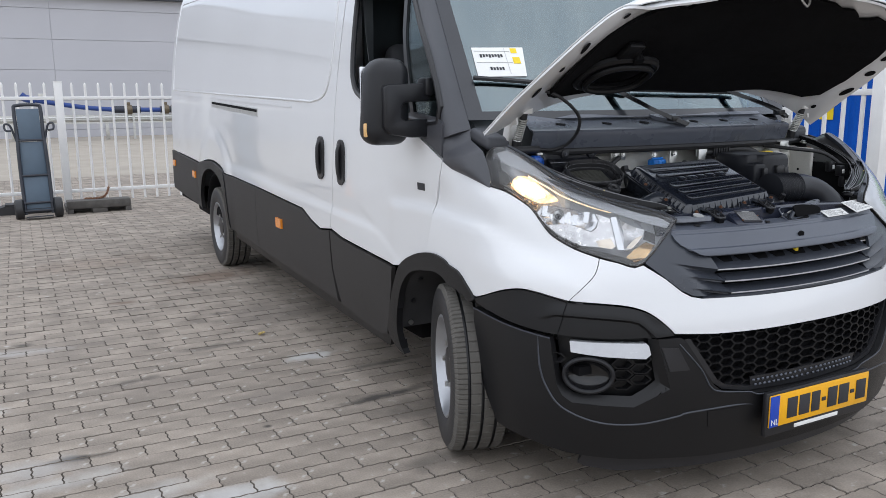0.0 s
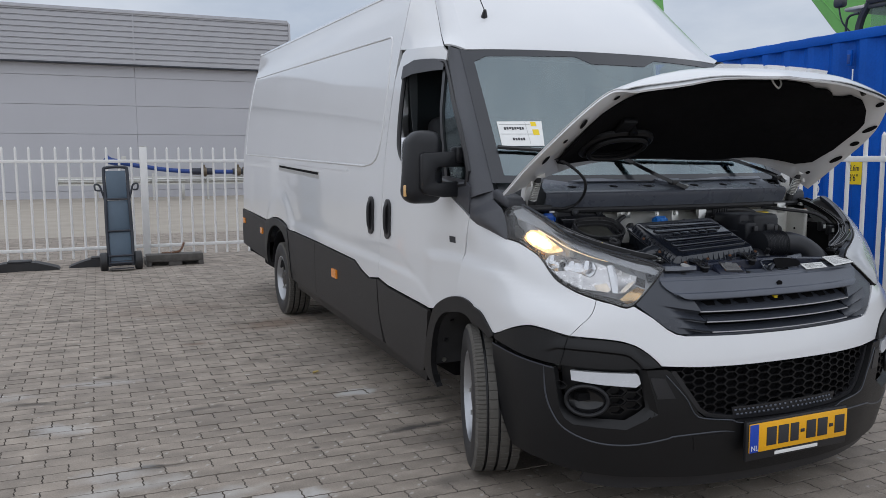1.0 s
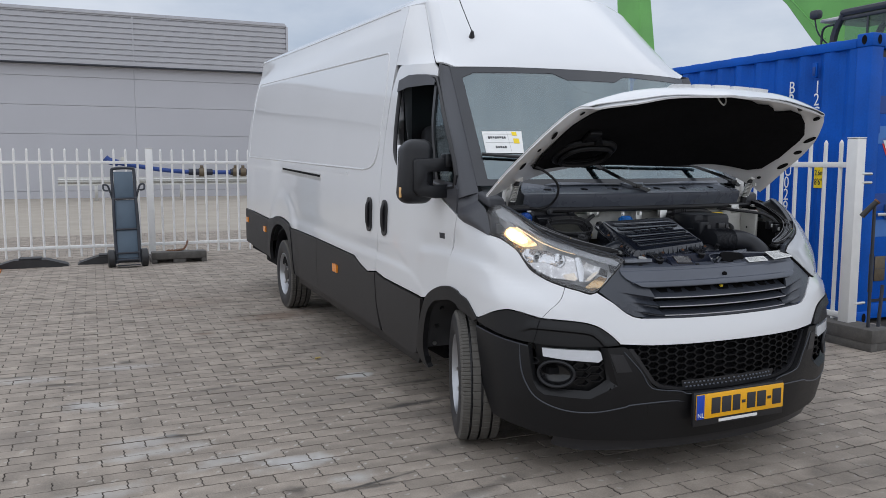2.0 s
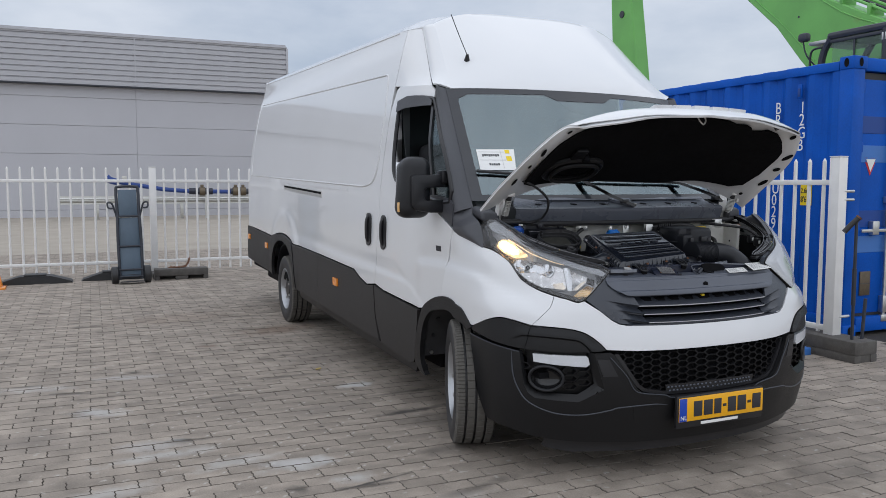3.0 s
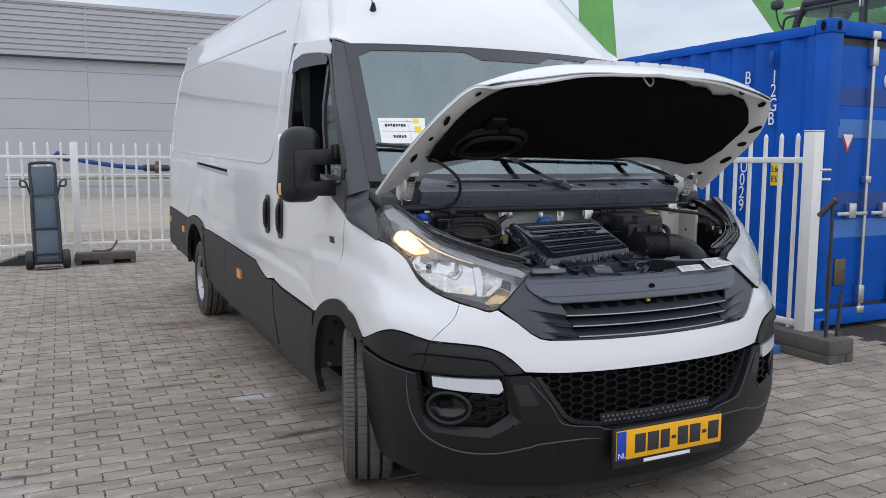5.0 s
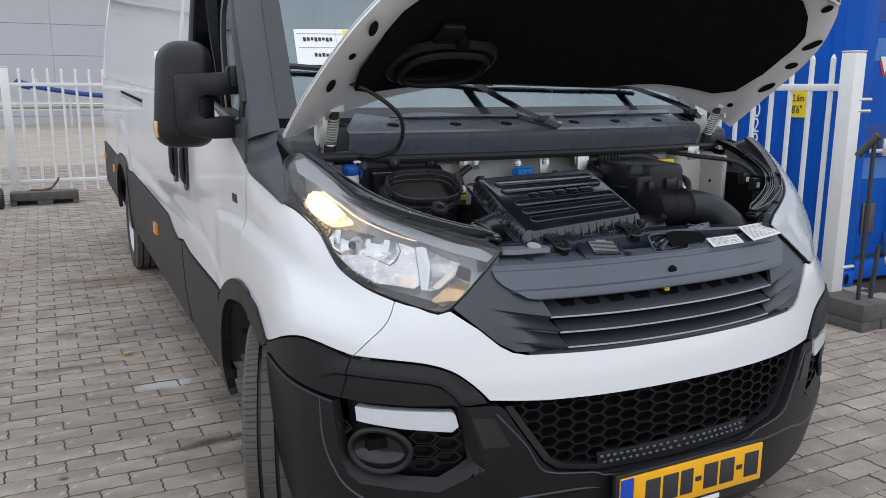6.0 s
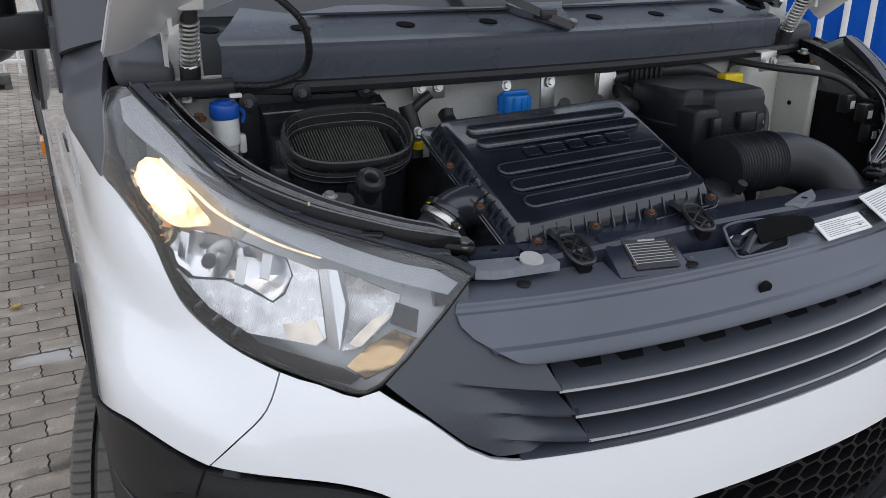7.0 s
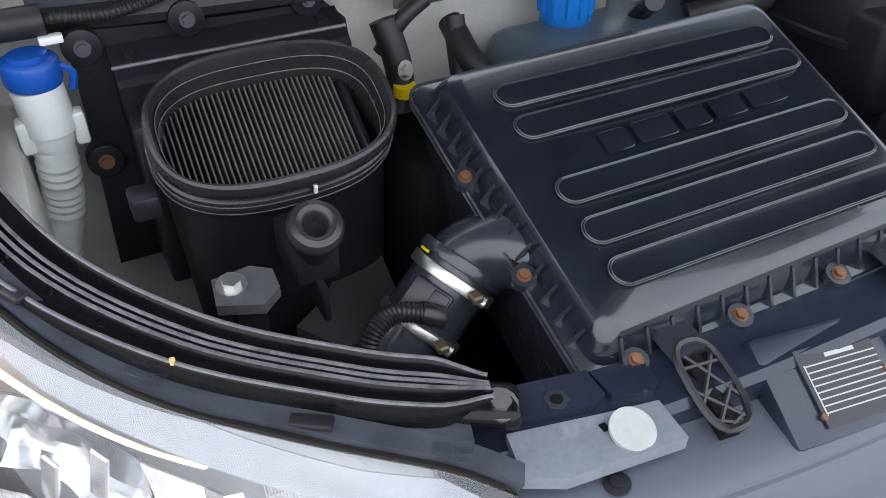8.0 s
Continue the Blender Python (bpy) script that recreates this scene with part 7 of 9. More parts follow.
plug = frame0 @ Vector((0.002, 0.018, 0.012))
part("sensor_plug", cyl(plug, plug + Vector((-0.022, 0.006, 0.012)), 0.011, n=14, bevel=0.002), BLACK, elb)
pts = [plug + Vector((-0.018, 0.005, 0.010)), plug + Vector((-0.045, 0.010, 0.016)), plug + Vector((-0.070, 0.004, 0.006)), plug + Vector((-0.082, -0.008, -0.022)), plug + Vector((-0.084, -0.02, -0.06))]
part("corrugated_sleeve", tube(pts, lambda t: 0.0095 + 0.0007 * (1 if int(t * 60) % 2 else -1), k=15, n=12), BLACK, elb, "corrugated cable sleeve")
# outlet pipe with bellows
out = part("outlet_pipe", tube([(0.02, 0.40, 1.072), (0.07, 0.40, 1.068), (0.14, 0.406, 1.063)], 0.053, k=5, n=24), DUCT, filt, "black outlet pipe")
part("bellows", tube([(0.130, 0.405, 1.063), (0.20, 0.411, 1.063), (0.275, 0.415, 1.06)], lambda t: 0.0575 + 0.003 * math.cos(t * 2 * math.pi * 18), k=84, n=28), DUCT, out, "ribbed rubber bellows", angle=60)
part("elbow", tube([(0.265, 0.415, 1.06), (0.33, 0.415, 1.055), (0.40, 0.395, 1.03), (0.45, 0.355, 0.97), (0.47, 0.33, 0.90)], 0.056, k=6, n=24), DUCT, out)
out.location = (0.012, -0.008, -0.072)
part("pipe_stud", cyl((0.135, 0.352, 1.03), (0.135, 0.340, 1.05), 0.010, n=12), BLACK, out)

# ---------- open air box ----------
MC = Vector((-0.5284, 0.6614, 1.1456))
MA, MB = Vector((0.1237, -0.0012, 0.0002)), Vector((0.0030, 0.0745, 0.0400))
MN = MA.cross(MB).normalized()
MP = 2.5


def mouth(d, h, drop=0.0, k=64):
    """A ring of the oval mouth: d inside its rim, h over it, drop straight below."""
    fa, fb, p = 1 - 0.78 * d / MA.length, 1 - d / MB.length, MP + 22 * max(d, 0)
    out = []
    for j in range(k):
        t = 2 * math.pi * j / k
        c, s_ = math.cos(t), math.sin(t)
        out.append(MC + MA * (fa * math.copysign(abs(c) ** (2 / p), c)) + MB * (fb * math.copysign(abs(s_) ** (2 / p), s_)) + MN * h - Vector((0, 0, drop)))
    return out


abox = part("air_box", shell([mouth(0.024, -0.05, 0.22), mouth(0.016, -0.05, 0.10), mouth(0.010, -0.052, 0.01), mouth(0.006, -0.046), mouth(0.002, -0.043), mouth(0.001, -0.038), mouth(0.003, -0.034), mouth(0.010, -0.032)], cap=False), DUCT, van, "open black air box with an oval mouth", angle=40)
part("mouth_rim", shell([mouth(0.010, -0.032), mouth(0.003, -0.030), mouth(0.001, -0.026), mouth(0.003, -0.022), mouth(0.008, -0.020), mouth(0.008, -0.016), mouth(0.002, -0.013), mouth(0.0, -0.007), mouth(0.0005, -0.001), mouth(0.003, 0.004), mouth(0.0065, 0.006), mouth(0.010, 0.0045), mouth(0.0125, 0.0), mouth(0.014, -0.008), mouth(0.0155, -0.010), mouth(0.0165, -0.008), mouth(0.0170, -0.011), mouth(0.0172, -0.024), mouth(0.0178, -0.027), mouth(0.019, -0.0255), mouth(0.0202, -0.028), mouth(0.0205, -0.034), mouth(0.0205, -0.075)], cap=False), SATIN, abox, "black rubber mouth rim", angle=28)
# Pale lines round the mouth paint the glossy rim's highlights.
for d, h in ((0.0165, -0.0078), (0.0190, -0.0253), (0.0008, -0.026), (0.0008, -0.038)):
    part("rim_bead", tube(mouth(d, h), 0.0006, k=1, n=6, smooth=False, closed=True), BEADSHINE, abox, "rim bead coloured pale as a highlight")
pa, pb = MA.length - 0.0160, MB.length - 0.0203
for k in range(33):
    a = -0.95 + 1.68 * k / 32
    lim = pb * (1 - abs(a) ** 2.9) ** (1 / 2.9)
    c = MC + MA.normalized() * (a * pa) - MN * 0.040
    part("pleat", sweep([c - MB.normalized() * lim, c + MB.normalized() * lim], [(-0.0013, -0.03), (0.0013, -0.03), (0.0009, 0.004), (-0.0009, 0.004)], up=tuple(MN), smooth=False), PLEAT, abox)
# Bed coloured near-black for the shade between the pleats.
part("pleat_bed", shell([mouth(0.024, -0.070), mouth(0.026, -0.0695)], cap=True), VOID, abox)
part("end_wall", box(-0.004, 0.004, -0.052, 0.052, -0.034, 0.012, 0.002, m=Matrix.Translation(MC + MA.normalized() * (0.80 * pa) - MN * 0.048) @ Matrix(((MA.normalized()[0], MB.normalized()[0], MN[0], 0), (MA.normalized()[1], MB.normalized()[1], MN[1], 0), (MA.normalized()[2], MB.normalized()[2], MN[2], 0), (0, 0, 0, 1))) @ Matrix.Rotation(0.5, 4, "Y")), DUCT, abox)
gr, gaxis = Vector((-0.540, 0.533, 1.092)), Vector((0.0, -0.52, 0.85))
lug = part("mounting_lug", cyl(gr - gaxis * 0.055, gr - gaxis * 0.008, 0.0215, n=24), DUCT, abox)
part("grommet", lathe([(-0.020, 0.0095), (-0.004, 0.0098), (0.005, 0.0112), (0.009, 0.0145), (0.010, 0.018), (0.008, 0.0235), (0.003, 0.0262), (-0.004, 0.0262), (-0.008, 0.0235)], 32, Matrix.Translation(gr) @ Vector((1, 0, 0)).rotation_difference(gaxis).to_matrix().to_4x4()), SATIN, lug, "rubber mounting grommet")
part("grommet_bore", cyl(gr - gaxis * 0.018, gr - gaxis * 0.016, 0.0098, n=20), PALEPLATE, lug)
part("lug_web", box(-0.563, -0.517, 0.535, 0.600, 1.025, 1.074, 0.008), DUCT, abox)
part("lug_web", box(-0.545, -0.537, 0.520, 0.600, 0.99, 1.030, 0.003), DUCT, abox)
# flat duct behind the box
plate_o = [(-0.700, 0.93), (-0.694, 1.045), (-0.690, 1.12), (-0.689, 1.17), (-0.692, 1.197), (-0.680, 1.207), (-0.62, 1.203), (-0.575, 1.199), (-0.50, 1.196), (-0.445, 1.196), (-0.418, 1.192), (-0.397, 1.172), (-0.392, 1.13), (-0.392, 0.93)]
part("duct_plate", extrude_y(plate_o, 0.797, 0.809), DUCT, abox, "black back plate of the duct")
slope = shell([[(x, y, z) for x, z in ((-0.655, z0), (-0.409, z0), (-0.409, z1), (-0.655, z1))] for y, z0, z1 in ((0.797, 0.95, 1.188), (0.772, 0.95, 1.176), (0.769, 0.95, 1.172), (0.757, 0.95, 1.166), (0.752, 0.95, 1.160))])
part("duct_body", slope, DUCT, abox, "flat black duct beside the mouth", angle=20)
# The ridge's highlight is put in as a pale line.
part("duct_ridge", tube([(-0.656, 0.7695, 1.1745), (-0.53, 0.7695, 1.1745), (-0.408, 0.7695, 1.1745)], 0.0022, k=2, n=8), BEADSHINE, abox)
part("inner_fold", box(-0.655, -0.628, 0.70, 0.755, 0.95, 1.140, 0.005), DUCT, abox)
for x, z, r in ((-0.676, 1.193, 0.019), (-0.684, 1.068, 0.019), (-0.572, 1.204, 0.019), (-0.442, 1.203, 0.019)):
    part("bolt_ear", cyl((x, 0.787, z), (x, 0.806, z), r, n=20, bevel=0.002), DUCT, abox)
    bolt((x, 0.787, z), 0.0052, DARKSTEEL if z > 1.1 else RUSTY, abox, (0, -1, 0.2), 1.6)
for x in (-0.635, -0.43):
    part("clip_tab", box(x - 0.010, x + 0.010, 0.776, 0.79, 1.170, 1.178, 0.002), BLACK, abox)
    bolt((x, 0.782, 1.178), 0.006, BLACK, abox, (0, -0.3, 1), 1.4)
part("rim_clip", box(-0.030, -0.004, -0.016, 0.016, -0.016, 0.008, 0.004, m=Matrix.Translation(MC - MA * 0.97 - MB * 0.45 - MN * 0.035)), DUCT, abox)
part("rim_pip", cyl(MC - MB * 0.99 + MA * 0.12 - MN * 0.013, MC - MB * 1.01 + MA * 0.12 - MN * 0.021, 0.0022, n=8), PAPER, abox)

# ---------- washer bottle, coolant tank, fuse box ----------
wb = part("washer_filler", tube([(-0.727, 0.753, 1.15), (-0.732, 0.762, 1.08), (-0.74, 0.777, 1.02), (-0.76, 0.785, 0.95)], lambda t: 0.022 if t < 0.25 else 0.0205 + 0.001 * (1 if int(t * 40) % 2 else -1), k=12, n=22), TANK, van, "milky washer filler neck with a blue cap")
part("cap", join(cyl((-0.729, 0.756, 1.166), (-0.728, 0.754, 1.193), 0.0265, n=26, bevel=0.005), cyl((-0.728, 0.754, 1.192), (-0.728, 0.754, 1.1975), 0.018, n=24)), BLUECAP, wb, "blue washer cap")
wb.location = (0.003, 0.014, 0.008)
part("neck_collar", cyl((-0.727, 0.753, 1.118), (-0.729, 0.755, 1.164), 0.0245, n=24), TANK, wb)
for s in (-1, 1):
    part("neck_clip", box(-0.727 + s * 0.025 - 0.007, -0.727 + s * 0.025 + 0.007, 0.742, 0.762, 1.10, 1.135, 0.004), TANK, wb)
part("cap_strap", tube([(-0.704, 0.751, 1.182), (-0.694, 0.753, 1.172), (-0.698, 0.755, 1.155)], 0.004, k=4, n=6), BLUECAP, wb)
part("side_board", plate_poly([(-0.80, 0.62), (-0.70, 0.70), (-0.66, 0.60), (-0.72, 0.50), (-0.80, 0.52)], 0.93, 0.96), PRIMER, van, "pale grey inner ledge")
part("inner_ledge", plate_poly([(-0.56, 0.575), (-0.522, 0.602), (-0.445, 0.690), (-0.43, 0.66), (-0.445, 0.575), (-0.465, 0.515), (-0.53, 0.525)], 0.935, 0.948), LINER, van, "dull grey inner ledge")
lb = part("ledge_bracket", plate_poly([(-0.640, 0.513), (-0.606, 0.517), (-0.590, 0.504), (-0.592, 0.478), (-0.610, 0.462), (-0.645, 0.478)], 1.074, 1.084), METALPLATE, van, "dusty grey wing bracket")
part("bracket_leg", box(-0.632, -0.606, 0.474, 0.506, 0.95, 1.073, 0.004), VOID, lb)
bolt((-0.627, 0.497, 1.084), 0.0082, STEEL, lb, washer=1.6)

ct = part("coolant_tank", box(-0.20, 0.13, 0.70, 0.83, 0.98, 1.115, 0.028, 4), BLUETANK, van, "dark translucent coolant tank with a blue cap")
part("tank_seam", box(-0.203, 0.133, 0.697, 0.833, 1.04, 1.048, 0.003), BLUETANK, ct)
part("cap", join(cyl((-0.088, 0.80, 1.11), (-0.088, 0.80, 1.165), 0.034, n=24, bevel=0.004), box(-0.118, -0.058, 0.795, 0.805, 1.164, 1.172, 0.003)), CYANCAP, ct, "bright blue coolant cap")
for k in range(12):
    w = 2 * math.pi * k / 12
    part("cap_grip", box(-0.0885 + 0.034 * math.cos(w) - 0.003, -0.0885 + 0.034 * math.cos(w) + 0.003, 0.80 + 0.034 * math.sin(w) - 0.003, 0.80 + 0.034 * math.sin(w) + 0.003, 1.125, 1.16, 0.001, 1), CYANCAP, ct)
part("tank_hose", tube([(-0.205, 0.76, 1.06), (-0.24, 0.77, 1.09), (-0.245, 0.83, 1.13)], 0.016, k=6, n=12), RUBBER, ct)
for x in (0.0, 0.09):
    part("filler_neck", tube([(x, 0.77, 1.10), (x + 0.005, 0.75, 1.13), (x - 0.01, 0.72, 1.15)], 0.013, k=5, n=10), BLACK, ct)

fb2 = part("fuse_box", box(0.192, 0.378, 0.525, 0.73, 1.00, 1.14, 0.014, 3), DUCT, van, "black fuse box with a stepped lid")
lid_o = flat2([(0.184, 0.62), (0.196, 0.572), (0.232, 0.556), (0.256, 0.520), (0.358, 0.512), (0.380, 0.530), (0.386, 0.60), (0.384, 0.715), (0.366, 0.735), (0.205, 0.735), (0.186, 0.715), (0.184, 0.62)], 3)[:-1]
part("lid", shell([[(cx_ + (x - cx_) * f, cy_ + (y - cy_) * f, z) for x, y in lid_o] for f, z, cx_, cy_ in ((1.03, 1.085, 0.285, 0.63), (1.03, 1.094, 0.285, 0.63), (1.0, 1.097, 0.285, 0.63), (0.99, 1.150, 0.285, 0.63), (0.965, 1.163, 0.285, 0.63), (0.92, 1.170, 0.285, 0.63), (0.80, 1.174, 0.285, 0.63))]), DUCT, fb2, angle=30)
fb2.location = (-0.006, 0.0, 0.014)
part("latch_front", box(0.29, 0.335, 0.498, 0.514, 1.090, 1.128, 0.004), BLACK, fb2)
part("fuse_label", box(0.318, 0.366, 0.500, 0.506, 1.050, 1.079), PAPER, fb2)
for x in (0.222, 0.345):
    part("latch", box(x, x + 0.022, 0.506, 0.519, 1.08, 1.12, 0.003), BLACK, fb2)
part("fuse_bracket", box(0.434, 0.450, 0.58, 0.63, 1.03, 1.10, 0.006), TANK, van, "pale plastic fuse box bracket")
yc = part("oil_filler", cyl((0.475, 0.735, 1.09), (0.475, 0.73, 1.155), 0.022, n=16), BLACK, van, "yellow dipstick grip")
part("grip", box(0.448, 0.508, 0.710, 0.740, 1.156, 1.182, 0.004), YELLOW, yc)
part("red_cap", box(0.41, 0.45, 0.47, 0.50, 1.02, 1.05, 0.006), RED, fb2)

# strut tower panel, and a near-black box for the shaded recess on the far side
part("tower_panel", box(0.585, 0.72, 0.775, 0.85, 0.75, 1.19, 0.03, 4), PRIMER, van, "pale grey suspension tower panel")
part("wing_panel", box(0.712, 0.735, 0.672, 0.80, 0.72, 1.19, 0.010, 3), PRIMER, van, "pale grey inner wing panel")
part("panel_hole", cyl((0.7125, 0.735, 1.09), (0.711, 0.735, 1.09), 0.006, n=12), VOID, van)
rec = part("lamp_recess", box(0.738, 0.756, 0.47, 0.69, 0.72, 1.128, 0.008), VOID, van, "near-black box for the shaded recess behind the far headlamp")
for p in ((0.728, 0.58, 1.09), (0.728, 0.51, 1.03), (0.728, 0.53, 1.075)):
    part("connector", box(p[0] - 0.02, p[0] + 0.012, p[1] - 0.014, p[1] + 0.014, p[2], p[2] + 0.045, 0.004), BLACK, rec)
    part("connector_clip", box(p[0] - 0.008, p[0] + 0.006, p[1] - 0.016, p[1] - 0.010, p[2] + 0.012, p[2] + 0.03), TANK, rec)

# bulkhead brackets
for x, y, w in ((-0.297, 0.80, 0.075), (0.14, 0.775, 0.06), (0.66, 0.775, 0.055)):
    b = part("cowl_bracket", box(x - w / 2, x + w / 2, y, y + 0.006, 1.168, 1.218, 0.003), STEEL, van, "plated steel cowl bracket")
    part("bracket_top", box(x - w / 2, x + w / 2, y, y + 0.04, 1.214, 1.219, 0.002), FENCE, b)
    for dx in (-w * 0.27, w * 0.27):
        bolt((x + dx, y - 0.002, 1.193), 0.007, STEEL, b, (0, -1, 0.1), 1.5)
hb = part("hanging_bracket", box(-0.125, 0.02, 0.795, 0.81, 1.198, 1.214, 0.002), FENCE, van, "plated bracket over the coolant tank")
part("strap", box(-0.02, 0.018, 0.798, 0.804, 1.10, 1.20, 0.002), STEEL, hb)
bolt((-0.115, 0.792, 1.185), 0.008, STEEL, hb, (0, -1, 0.2))
bolt((0.0, 0.793, 1.185), 0.008, STEEL, hb, (0, -1, 0.2))
part("engine_strap", box(0.115, 0.155, 0.765, 0.772, 1.09, 1.20, 0.002), STEEL, van, "plated engine strap")
part("relay_block", box(0.215, 0.31, 0.775, 0.83, 1.16, 1.215, 0.006), BLACK, van, "black relay block")
for k in range(6):
    part("relay_rib", box(0.222 + 0.015 * k, 0.229 + 0.015 * k, 0.770, 0.776, 1.162, 1.212), BLACK, bpy.data.objects["relay_block"])
# Plain blocks fill the gap; near-black colour gives the shade there.
part("engine_block", box(-0.36, 0.50, 0.60, 0.80, 0.54, 0.99, 0.03), VOID, van, "plain engine block coloured near-black for deep shade")
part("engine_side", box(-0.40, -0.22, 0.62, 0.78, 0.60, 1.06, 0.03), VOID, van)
# hoses, looms
for pts, r, mt in (
    ([(-0.245, 0.82, 1.14), (-0.25, 0.78, 1.05), (-0.26, 0.70, 0.98), (-0.30, 0.55, 0.92)], 0.014, RUBBER),
    ([(0.05, 0.72, 1.12), (0.12, 0.69, 1.14), (0.17, 0.71, 1.13), (0.19, 0.80, 1.16)], 0.016, RUBBER),
    ([(0.16, 0.80, 1.18), (0.30, 0.80, 1.19), (0.45, 0.79, 1.18), (0.56, 0.78, 1.10), (0.58, 0.76, 0.95)], 0.018, RUBBER),
    ([(0.55, 0.80, 1.20), (0.60, 0.70, 1.19), (0.72, 0.62, 1.17), (0.76, 0.55, 1.12)], 0.008, RUBBER),
    ([(0.47, 0.60, 1.05), (0.52, 0.65, 1.10), (0.53, 0.72, 1.12), (0.50, 0.80, 1.14)], 0.012, RUBBER),
    ([(-0.35, 0.80, 1.16), (-0.34, 0.78, 1.10), (-0.35, 0.76, 1.02), (-0.36, 0.70, 0.94)], 0.017, RUBBER),
    ([(-0.30, 0.79, 1.18), (-0.33, 0.79, 1.16), (-0.355, 0.80, 1.12)], 0.010, RUBBER)):
    part("hose", tube(pts, r, k=8, n=12), mt, van, "black rubber hose")
part("clip_yellow", cyl((-0.342, 0.765, 1.078), (-0.342, 0.763, 1.092), 0.0135, n=14), YELLOW, van, "yellow hose clip")
bolt((-0.342, 0.762, 1.11), 0.008, STEEL, van, (0.3, -1, 0.3))

# washer hose from the bonnet, and the loom along the wing
hose = part("washer_hose", tube([tuple(hood_at(-0.80, 0.235, -0.045)), (-0.71, 0.65, 1.425), (-0.615, 0.66, 1.36), (-0.582, 0.70, 1.30), (-0.573, 0.77, 1.248), (-0.602, 0.787, 1.230), (-0.645, 0.787, 1.2235), (-0.698, 0.787, 1.2275), (-0.76, 0.79, 1.228)], lambda t: 0.0062 + 0.0005 * (1 if int(t * 204) % 2 else -1), k=34, n=12), RUBBER, van, "black corrugated washer hose")
part("wing_loom", tube([(-0.845, 0.80, 1.226), (-0.80, 0.795, 1.2265), (-0.74, 0.788, 1.227), (-0.702, 0.786, 1.2275)], 0.015, k=8, n=12), RUBBER, van, "thick black seal and cable loom")
part("loom_tag", box(-0.712, -0.690, 0.772, 0.784, 1.207, 1.215, 0.002), PAPER, van, "white cable tag")

# ---------- bonnet hinges with springs ----------
for s in (-1, 1):
    h = part("bonnet_hinge", box(s * 0.765 - 0.03, s * 0.765 + 0.03, 0.872, 0.880, 1.225, 1.37, 0.003), FENCE, van, "white painted bonnet hinge")
    part("hinge_arm", sweep([(s * 0.80, 0.875, 1.24), (s * 0.805, 0.83, 1.33), tuple(hood_at(s * 0.80, 0.08, -0.09))], [(-0.004, -0.02), (0.004, -0.02), (0.004, 0.02), (-0.004, 0.02)], k=5), FENCE, h)
    part("hinge_cup", box(s * 0.765 - 0.022, s * 0.765 + 0.022, 0.765, 0.805, 1.362, 1.395, 0.004), FENCE, h)
    part("gas_strut_boot", cyl((s * 0.765, 0.845, 1.225), (s * 0.765, 0.838, 1.262), 0.019, n=16), RUBBER, h)
    part("strut_top", cyl((s * 0.765, 0.800, 1.335), (s * 0.765, 0.788, 1.385), 0.015, n=16), RUBBER, h)
    a, b = Vector((s * 0.765, 0.838, 1.26)), Vector((s * 0.765, 0.797, 1.345))
    d = (b - a).normalized()
    e1 = d.orthogonal().normalized()
    e2 = d.cross(e1)
    pts = [a + (b - a) * (k / 110) + 0.0155 * (math.cos(k * 0.628) * e1 + math.sin(k * 0.628) * e2) for k in range(111)]
    if s == 1:
        h.location.x = 0.018
    part("coil_spring", tube(pts, 0.0032, smooth=False, n=6), STEEL, h, "steel coil spring")

# ---------- seals along the wings ----------
SEAL = [(-0.846, 0.84, 1.230), (-0.834, 0.738, 1.208), (-0.811, 0.640, 1.178), (-0.762, 0.519, 1.137), (-0.679, 0.430, 1.099), (-0.580, 0.372, 1.068), (-0.524, 0.346, 1.055), (-0.478, 0.330, 1.046)]
RIBS = [(0.028, -0.016), (0.029, 0.006), (0.0265, 0.009), (0.024, 0.006), (0.021, 0.0), (0.008, -0.001), (0.0055, 0.003), (0.004, 0.0045), (0.002, 0.003), (0.001, -0.0005), (-0.001, 0.003), (-0.0025, 0.0045), (-0.0045, 0.003), (-0.0055, -0.0005), (-0.0075, 0.003), (-0.009, 0.0045), (-0.011, 0.003), (-0.013, -0.002), (-0.020, -0.003), (-0.0225, 0.004), (-0.025, 0.007), (-0.0275, 0.004), (-0.029, -0.016)][::-1]
GLOSSBLACK = shade("satin_black_seal", (0.007, 0.007, 0.008), 0.20, spec=0.22, var=0.3, scale=40, bump=0.06, fine=260, spots=(0.16, 0.16, 0.16), spot_scale=60, spot_at=0.70)
def seal_taper(t):
    return 1.0 - 0.55 * step(0.86, 1.0, t)


